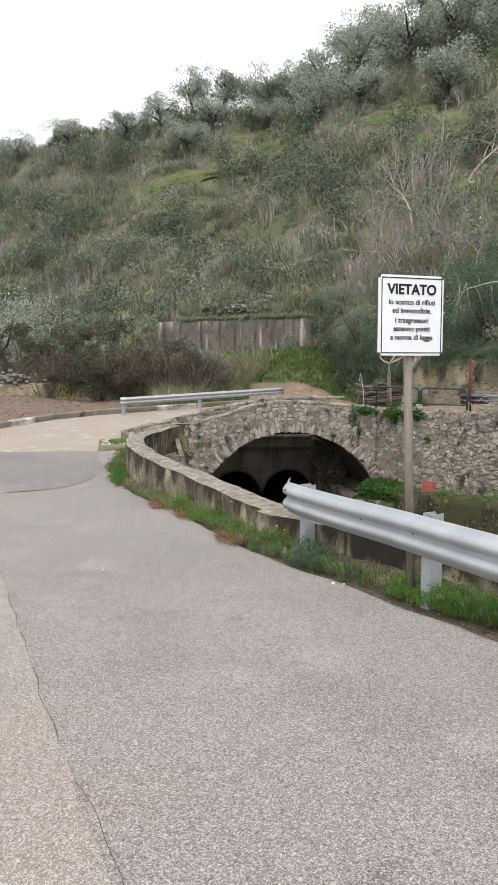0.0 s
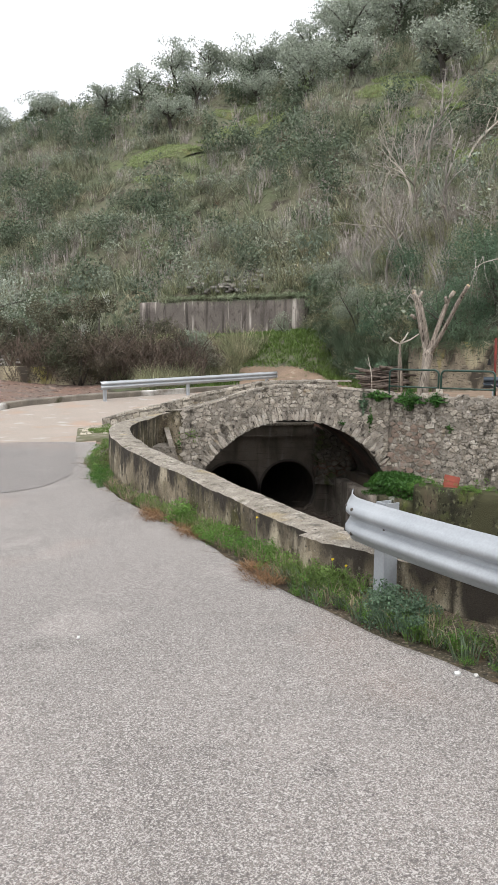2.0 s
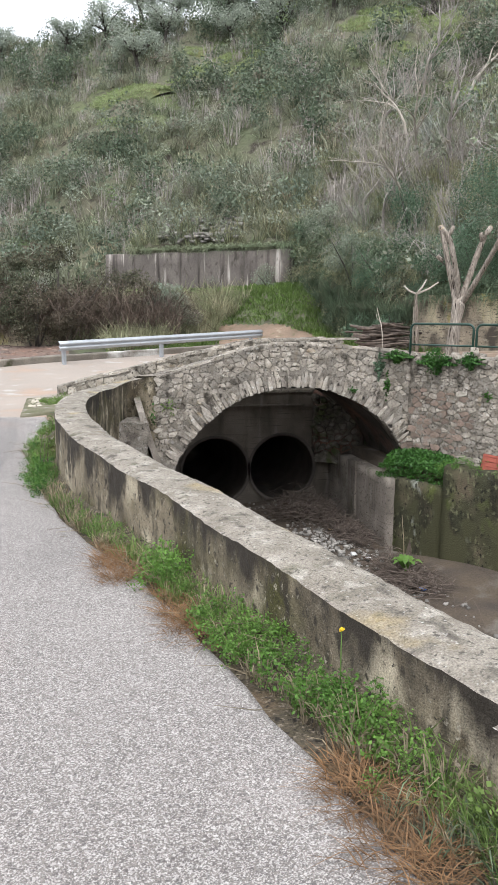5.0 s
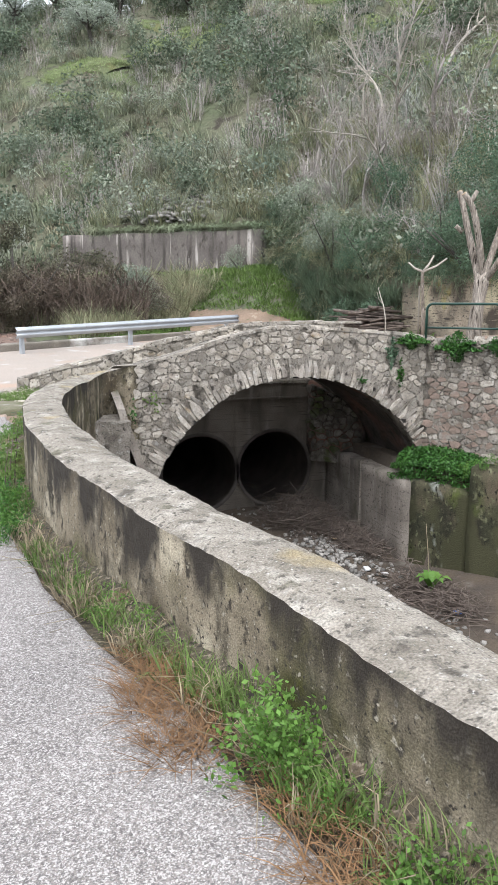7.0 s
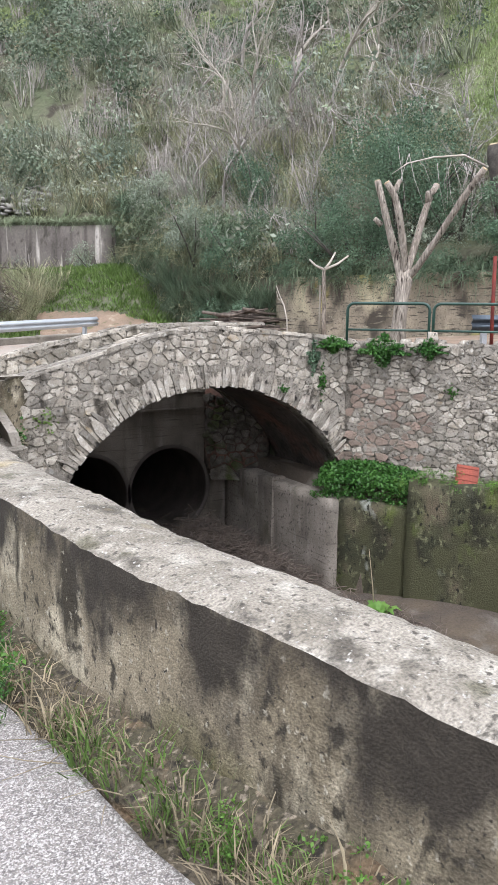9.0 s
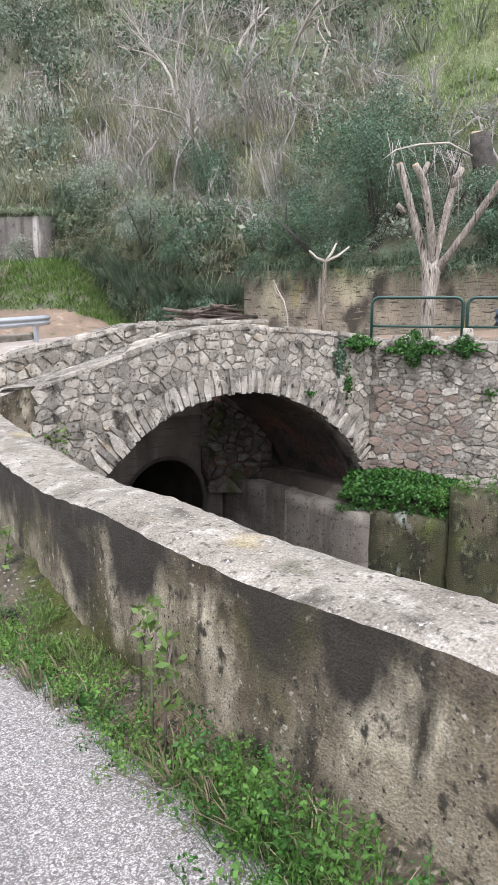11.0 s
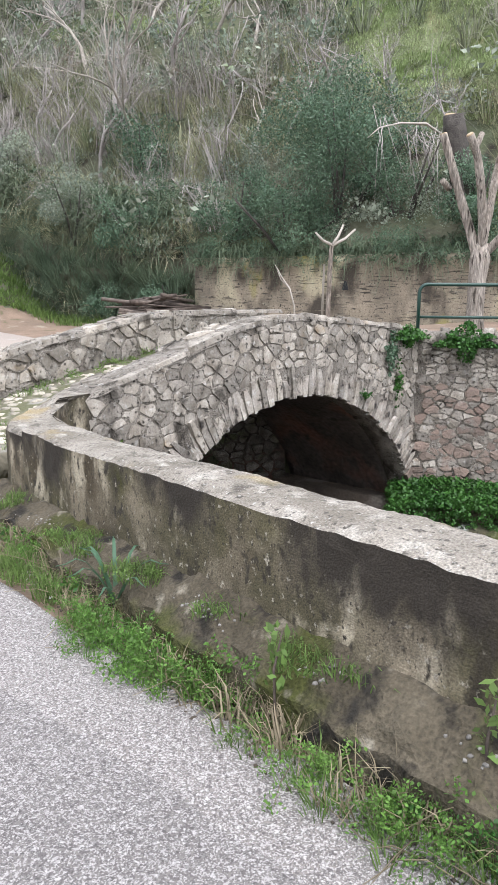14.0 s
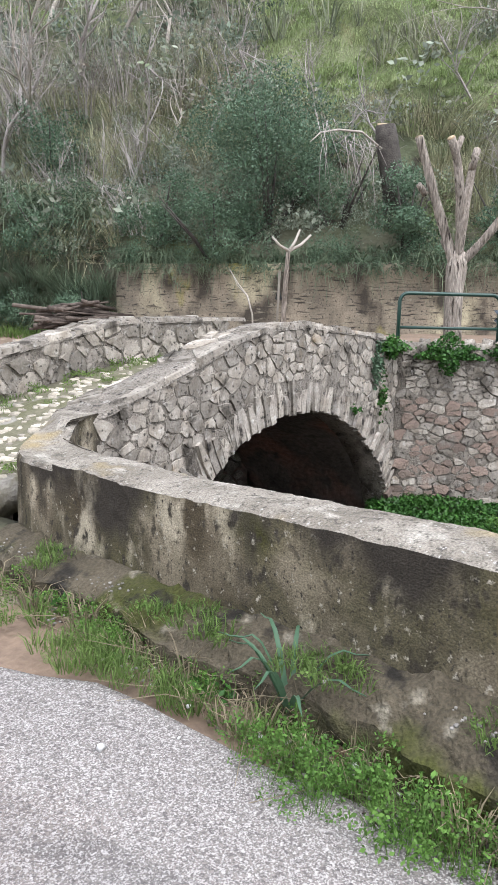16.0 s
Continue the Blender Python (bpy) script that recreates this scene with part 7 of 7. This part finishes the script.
for k, (x, y, z, s, m_) in enumerate(((1.95, -3.3, -2.68, 0.07, M_BLUE), (0.7, 2.6, -2.5, 0.06, M_BLUELEAF), (1.5, -1.0, -2.7, 0.08, M_WHITE), (1.7, -1.35, -2.7, 0.07, M_WHITE), (1.55, 0.6, -2.6, 0.06, M_CUT))):
    v, f = pebble(np.random.default_rng(40 + k), 0.25)
    tagged(mesh_ob("litter_scrap", v * (s, s * 1.8, s) + (x, y, z), f, m_), ("crumpled blue plastic bottle in the stream bed" if m_ is M_BLUE else "pale scrap of litter in the stream bed"), "litter")
dock = tagged(new("broad_leaf_plant"), "broad-leaved green plant growing in the stream bed", "plant")
for k in range(9):
    a = k * 0.7
    L = 0.22 + 0.06 * (k % 3)
    V = []
    for i in range(5):
        u = i / 4
        w = 0.08 * math.sin(u * 2.9 + 0.15)
        c = Vector((2.05, -2.35, -2.7)) + Vector((math.cos(a) * L * u, math.sin(a) * L * u, 0.3 * math.sin(u * 2.2)))
        sd = Vector((-math.sin(a), math.cos(a), 0)) * w
        V += [c - sd, c - Vector((0, 0, 0.01)), c + sd]
    mesh_ob("leaf", V, [(i * 3 + j, i * 3 + j + 1, i * 3 + j + 4, i * 3 + j + 3) for i in range(4) for j in range(2)], M_WEED, dock, True)
tube("stalk", [(2.1, -2.2, -2.75), (2.12, -2.1, -2.2), (2.1, -2.0, -1.6)], [0.012, 0.009, 0.004], M_DRY, dock, 5)
# red tile panel with a brick leaning at the wall foot
tile = tagged(new("terracotta_tile"), "broken terracotta tile leaning in the weeds", "tile")
tb = box_bm(-0.19, 0.19, -0.02, 0.02, 0, 0.34, 0.01)
tp = part("slab", tb, M_TILE, tile)
tile.matrix_basis = Matrix.Translation((3.85, -2.3, -0.72)) @ Matrix.Rotation(radians(-25), 4, "Z") @ Matrix.Rotation(radians(-18), 4, "X") @ Matrix.Rotation(radians(10), 4, "Y")
for z in (0.1, 0.2, 0.3):
    part("rib", box_bm(-0.17, 0.17, -0.032, -0.018, z - 0.012, z + 0.012, 0.004), M_TILE, tile)
bk = part("brick", box_bm(3.42, 3.62, -1.75, -1.62, -0.66, -0.58, 0.008), M_COPING)
tagged(bk, "pale loose brick on the mossy wall", "brick")
ts = pebble(np.random.default_rng(9), 1.1)
tagged(mesh_ob("stone", ts[0] * 0.1 + (3.98, -1.25, 1.64), ts[1], M_STONE), "upright pale stone on the wall top", "stone")
# ---- road patches ----
def patch_strip(name, right, left, material, label, lift):
    """A road patch between two edges given as x over y."""
    ys = np.arange(right[0][1], right[-1][1], 0.2)
    rx = np.interp(ys, [p[1] for p in right], [p[0] for p in right])
    V, F = [], []
    cols = 12
    for i, y in enumerate(ys):
        ex = rx[i] + 0.03 * noise.noise(Vector((0, y * 3, 9)))
        for k in range(cols):
            x = ex + (left - ex) * (k / (cols - 1)) ** 1.4
            V.append((x, y, float(road_z(x, y)) + lift + 0.006 * math.sin(x * 3 + y * 2) * math.sin(y * 1.7)))
    idx = np.arange(len(V)).reshape(len(ys), cols)
    F = np.stack([idx[:-1, :-1], idx[:-1, 1:], idx[1:, 1:], idx[1:, :-1]], -1).reshape(-1, 4)[:, ::-1]
    return tagged(mesh_ob(name, np.array(V), F, material, smooth=True), label, "road", kind="structure")


M_ASPHALT2 = asphalt_mat("pinkish_chip_asphalt", (0.29, 0.245, 0.215), (0.56, 0.53, 0.49), (0.1, 0.09, 0.08))
M_SMOOTH = asphalt_mat("paler_chip_asphalt", (0.2, 0.18, 0.167), (0.45, 0.427, 0.405), (0.05, 0.046, 0.044))
patch_strip("road_patch", [(-4.7, -24), (-4.92, -19.6), (-5.16, -18.5), (-5.42, -17.3), (-6.1, -14.0), (-6.6, -11.5)], -15.5, M_ASPHALT2, "pinkish older strip of road surface", 0.006)
patch_strip("road_patch", [(-6.9, -8.2), (-6.2, -8.1), (-5.7, -7.7), (-5.3, -6.5), (-5.2, -4.0), (-5.3, -2.0), (-5.3, -0.9)], -15.5, M_SMOOTH, "smoother grey patch of road surface", 0.007)
# faint dark crack along the old strip
tube("crack", [(x + 0.015 * math.sin(y * 9), y, float(road_z(x, y)) + 0.002) for x, y in spline([(-4.7, -24), (-4.92, -19.6), (-5.16, -18.5), (-5.42, -17.3), (-6.1, -14.0)], 0.15)], 0.0016, M_BED, road, 4)


# ---- rubble masonry: single stones ----
def clip(poly, a, b, c):
    """The part of a convex polygon where a*u + b*v <= c."""
    out = []
    for i in range(len(poly)):
        p, q = poly[i], poly[(i + 1) % len(poly)]
        fp, fq = a * p[0] + b * p[1] - c, a * q[0] + b * q[1] - c
        if fp <= 0:
            out.append(p)
        if fp * fq < 0:
            t = fp / (fp - fq)
            out.append((p[0] + (q[0] - p[0]) * t, p[1] + (q[1] - p[1]) * t))
    return out


def rubble_cells(rng, u0, u1, v0, v1, w, h, jit=0.46):
    """Irregular stone outlines filling a rectangle, in rough courses."""
    seeds = []
    v = v0 + h * 0.5
    row = 0
    while v < v1 + h:
        u = u0 + rng.uniform(-0.5, 0.5) * w
        while u < u1 + w:
            if rng.random() > 0.2:
                seeds.append((u + rng.uniform(-jit, jit) * w, v + rng.uniform(-jit, jit) * h))
            u += w * rng.uniform(0.65, 1.5)
        v += h * rng.uniform(0.85, 1.15)
        row += 1
    k = w / h * 0.8
    S = [(a, b * k) for a, b in seeds]
    arr = np.array(S)
    for i, (a, b) in enumerate(S):
        poly = [(a - 2 * w, b - 2 * w), (a + 2 * w, b - 2 * w), (a + 2 * w, b + 2 * w), (a - 2 * w, b + 2 * w)]
        near_i = np.argsort((arr[:, 0] - a) ** 2 + (arr[:, 1] - b) ** 2)[1:16]
        for j in near_i:
            c, d = S[j]
            na, nb = c - a, d - b
            poly = clip(poly, na, nb, (c * c + d * d - a * a - b * b) / 2)
            if len(poly) < 3:
                break
        if len(poly) >= 3:
            yield (a, b / k), [(p[0], p[1] / k) for p in poly]


def stone_arrays(rng, poly, place, depth, joint):
    """Verts and faces of one proud stone with rounded outline. place(u, v, n) gives the 3D point."""
    n = len(poly)
    cu, cv = sum(p[0] for p in poly) / n, sum(p[1] for p in poly) / n
    ring = []
    for i in range(n):
        p, q = poly[i], poly[(i + 1) % n]
        L = math.hypot(q[0] - p[0], q[1] - p[1])
        if L < 0.012:
            continue
        for t in (0.14, 0.5, 0.86) if L > 0.14 else (0.15, 0.85):
            ring.append((p[0] + (q[0] - p[0]) * t + rng.uniform(-0.014, 0.014), p[1] + (q[1] - p[1]) * t + rng.uniform(-0.012, 0.012)))
    if len(ring) < 5:
        return None
    size = max(0.03, min(math.hypot(r[0] - cu, r[1] - cv) for r in ring))
    k0 = max(0.5, 1 - joint / size)
    V = [place(cu + (a - cu) * k0, cv + (b - cv) * k0, -0.03) for a, b in ring]
    V += [place(cu + (a - cu) * k0 * 0.93, cv + (b - cv) * k0 * rng.uniform(0.84, 0.97), depth * rng.uniform(0.65, 1.1)) for a, b in ring]
    V.append(place(cu + rng.uniform(-0.02, 0.02), cv + rng.uniform(-0.02, 0.02), depth * rng.uniform(0.9, 1.15)))
    m = len(ring)
    F = [(i, (i + 1) % m, m + (i + 1) % m, m + i) for i in range(m)] + [(m + i, m + (i + 1) % m, 2 * m) for i in range(m)]
    return V, F


def lay(rng, u0, u1, v0, v1, w, h, place, keep, parent, material, name="stone", depth=0.024, joint=0.011, limit=300, trim=None):
    """Lays stones; past the limit they are joined."""
    rest_v, rest_f, count = [], [], 0
    for ctr, poly in rubble_cells(rng, u0, u1, v0, v1, w, h):
        if not keep(*ctr):
            continue
        if trim:
            poly = trim(ctr, poly)
        if len(poly) < 3:
            continue
        made = stone_arrays(rng, poly, place, depth * rng.uniform(0.3, 2.0), joint * rng.uniform(0.4, 2.2))
        if not made:
            continue
        V, F = made
        if count < limit:
            count += 1
            m_ = material(*ctr) if callable(material) else material
            mesh_ob(name, V, F, m_, parent)
        else:
            k = len(rest_v)
            rest_v += V
            rest_f += [tuple(i + k for i in f) for f in F]
    return rest_v, rest_f


def rest(arrays, parent):
    """Joins the stones past the limit into one part."""
    if arrays[0]:
        tagged(mesh_ob("stonework", arrays[0], arrays[1], M_STONE_J, parent), "", kind="stuff")


RS = random.Random(17)


def face_keep(u, v):
    return -2.92 < u < 3.12 and v < crest(u) - 0.03 and v > -1.6 and math.hypot(u - ARC_X, v - ARC_Z) > ARC_R + 0.36


def face_trim(ctr, poly):
    u, v = ctr
    dx = 0.05
    sl_ = (crest(u + dx) - crest(u - dx)) / (2 * dx)
    poly = clip(poly, -sl_, 1.0, crest(u) - 0.012 - sl_ * u)
    a, b = u - ARC_X, v - ARC_Z
    L = math.hypot(a, b)
    return clip(poly, -a / L, -b / L, -(ARC_X * a + ARC_Z * b) / L - (ARC_R + 0.33)) if poly else poly


rest(lay(RS, -3.4, 3.15, -1.6, 1.8, 0.18, 0.105, lambda u, v, n: (u, -n, v), face_keep, bridge, M_STONE, depth=0.011, joint=0.004, limit=300, trim=face_trim), bridge)
# arch ring of thin upright stones
an = math.asin(1.15 / 3.0)
while an < math.pi - 0.12:
    w = RS.uniform(0.012, 0.036)
    skew = RS.uniform(-0.018, 0.018)
    r0, r1 = ARC_R - RS.uniform(-0.01, 0.035), ARC_R + RS.uniform(0.2, 0.44)
    pr = RS.uniform(0.0, 0.042)
    V = []
    for n_, sh in ((-0.03, 1.0), (pr, 0.9)):
        for ra, aa in ((r0, an), (r0 * 0.5 + r1 * 0.5, an - 0.004), (r1, an + 0.006 + skew), (r1, an + w * RS.uniform(0.6, 0.95) + skew), (r0 * 0.5 + r1 * 0.5, an + w * 0.96), (r0, an + w * 0.9)):
            am = an + w / 2
            aq = am + (aa - am) * sh
            rq = (r0 + r1) / 2 + (ra - (r0 + r1) / 2) * (0.97 if sh < 1 else 1)
            V.append((ARC_X + math.cos(aq) * rq + RS.uniform(-0.006, 0.006), -n_ + RS.uniform(-0.008, 0.008) * (sh < 1), ARC_Z + math.sin(aq) * rq + RS.uniform(-0.006, 0.006)))
    F = [(i, (i + 1) % 6, 6 + (i + 1) % 6, 6 + i) for i in range(6)] + [(6, 7, 10, 11), (7, 8, 9, 10)]
    mesh_ob("voussoir", V, F, M_REDBRICK if an < 0.62 and RS.random() < 0.5 else (M_STONE if RS.random() < 0.45 else M_VOUSSOIR), bridge)
    an += w
# inner face of the far parapet
lay(RS, -4.6, 2.33, 0.4, 1.82, 0.22, 0.16, lambda u, v, n: (u, 2.34 - n, v), lambda u, v: -4.6 < u < 2.32 and deck(u) < v < far_top(u) - 0.03, bridge, M_STONE, depth=0.017, joint=0.006, limit=100,
    trim=lambda c, p: clip(p, -(far_top(c[0] + 0.05) - far_top(c[0] - 0.05)) / 0.1, 1.0, far_top(c[0]) - 0.012 - (far_top(c[0] + 0.05) - far_top(c[0] - 0.05)) / 0.1 * c[0]))
# flat stones bedded along both parapet tops
lay(RS, -2.6, 3.3, -0.02, 0.42, 0.27, 0.17, lambda u, v, n: (u, v, crest(u) - 0.012 + n), lambda u, v: -2.5 < u < 3.3 and -0.0 < v < 0.4, bridge, M_STONE, "coping_stone", depth=0.022, joint=0.006, limit=150,
    trim=lambda c, p: clip(clip(p, 0.0, 1.0, 0.43), 0.0, -1.0, 0.03))
lay(RS, -4.55, 2.34, 2.32, 2.74, 0.3, 0.2, lambda u, v, n: (u, v, far_top(u) - 0.012 + n), lambda u, v: -4.55 < u < 2.34 and 2.34 < v < 2.72, bridge, M_STONE, "coping_stone", depth=0.025, joint=0.006, limit=150,
    trim=lambda c, p: clip(clip(p, 0.0, 1.0, 2.75), 0.0, -1.0, -2.31))
# cobbles of the deck
n = 900
cx_, cy_ = R.uniform(-5.2, 2.6, n), R.uniform(0.5, 2.25, n)
cz_ = np.array([deck(v) for v in cx_])
stuff("deck_cobbles", strewn([pebble(R, 0.4) for _ in range(6)], np.stack([cx_, cy_, cz_ - 0.004], -1), R.uniform(0.03, 0.075, n), R, 0.05), M_COBBLE, "worn pale cobbles in the bridge deck", "cobbles")

# stones of the terrace wall
seg = np.array(STONE_WALL)
cum = np.concatenate([[0], np.cumsum(np.linalg.norm(np.diff(seg, axis=0), axis=1))])


def wall_place(u, v, n):
    u = min(max(u, 0), cum[-1] - 1e-6)
    i = int(np.searchsorted(cum, u, side="right") - 1)
    d = (seg[i + 1] - seg[i]) / (cum[i + 1] - cum[i])
    p = seg[i] + d * (u - cum[i])
    return (p[0] + d[1] * n, p[1] - d[0] * n, v)


def wall_mat(u, v):
    return M_REDBRICK if u < 1.6 and v < 0.8 and RS.random() < 0.5 else M_STONE


rest(lay(RS, 0.0, 3.6, -1.0, 1.6, 0.17, 0.085, wall_place, lambda u, v: 0.05 < u < 3.6 and v < 1.54, swall, wall_mat, depth=0.015, joint=0.004, limit=300), swall)
rv, rf = lay(RS, 3.6, 13.4, -1.0, 1.6, 0.26, 0.11, wall_place, lambda u, v: 3.6 <= u < 13.4 and v < 1.54, swall, M_STONE_J, depth=0.024, joint=0.007, limit=0)
tagged(mesh_ob("stonework", rv, rf, M_STONE_J, swall), "", kind="stuff")
# stones along the top of the terrace wall
for k in range(22):
    v, f = pebble(np.random.default_rng(200 + k), 0.6)
    u = 0.35 + k * 0.32 + RS.uniform(-0.1, 0.1)
    x, y, z = wall_place(u, 1.56, -0.14)
    mesh_ob("top_stone", v * RS.uniform(0.09, 0.15) + (x, y, z), f, M_STONE, swall)


# rough stones of the pier behind the arch
pier_line = [(2.95, 2.3), (2.1, 3.0), (1.98, 3.3)]
pseg = np.array(pier_line)
pcum = np.concatenate([[0], np.cumsum(np.linalg.norm(np.diff(pseg, axis=0), axis=1))])


def pier_place(u, v, n):
    u = min(max(u, 0), pcum[-1] - 1e-6)
    i = int(np.searchsorted(pcum, u, side="right") - 1)
    d = (pseg[i + 1] - pseg[i]) / (pcum[i + 1] - pcum[i])
    p = pseg[i] + d * (u - pcum[i])
    return (p[0] - d[1] * n, p[1] + d[0] * n, v)


M_PIER = mat("dark_mossy_pier_stone", (0.2, 0.18, 0.15), (0.1, 0.088, 0.07), 5.0, 50, 0.9, 1.0, 0.03, rnd=0.3, grain=0.6, spots=(((0.07, 0.08, 0.03), 1.6, 0.54, (1, 1, 1)),))
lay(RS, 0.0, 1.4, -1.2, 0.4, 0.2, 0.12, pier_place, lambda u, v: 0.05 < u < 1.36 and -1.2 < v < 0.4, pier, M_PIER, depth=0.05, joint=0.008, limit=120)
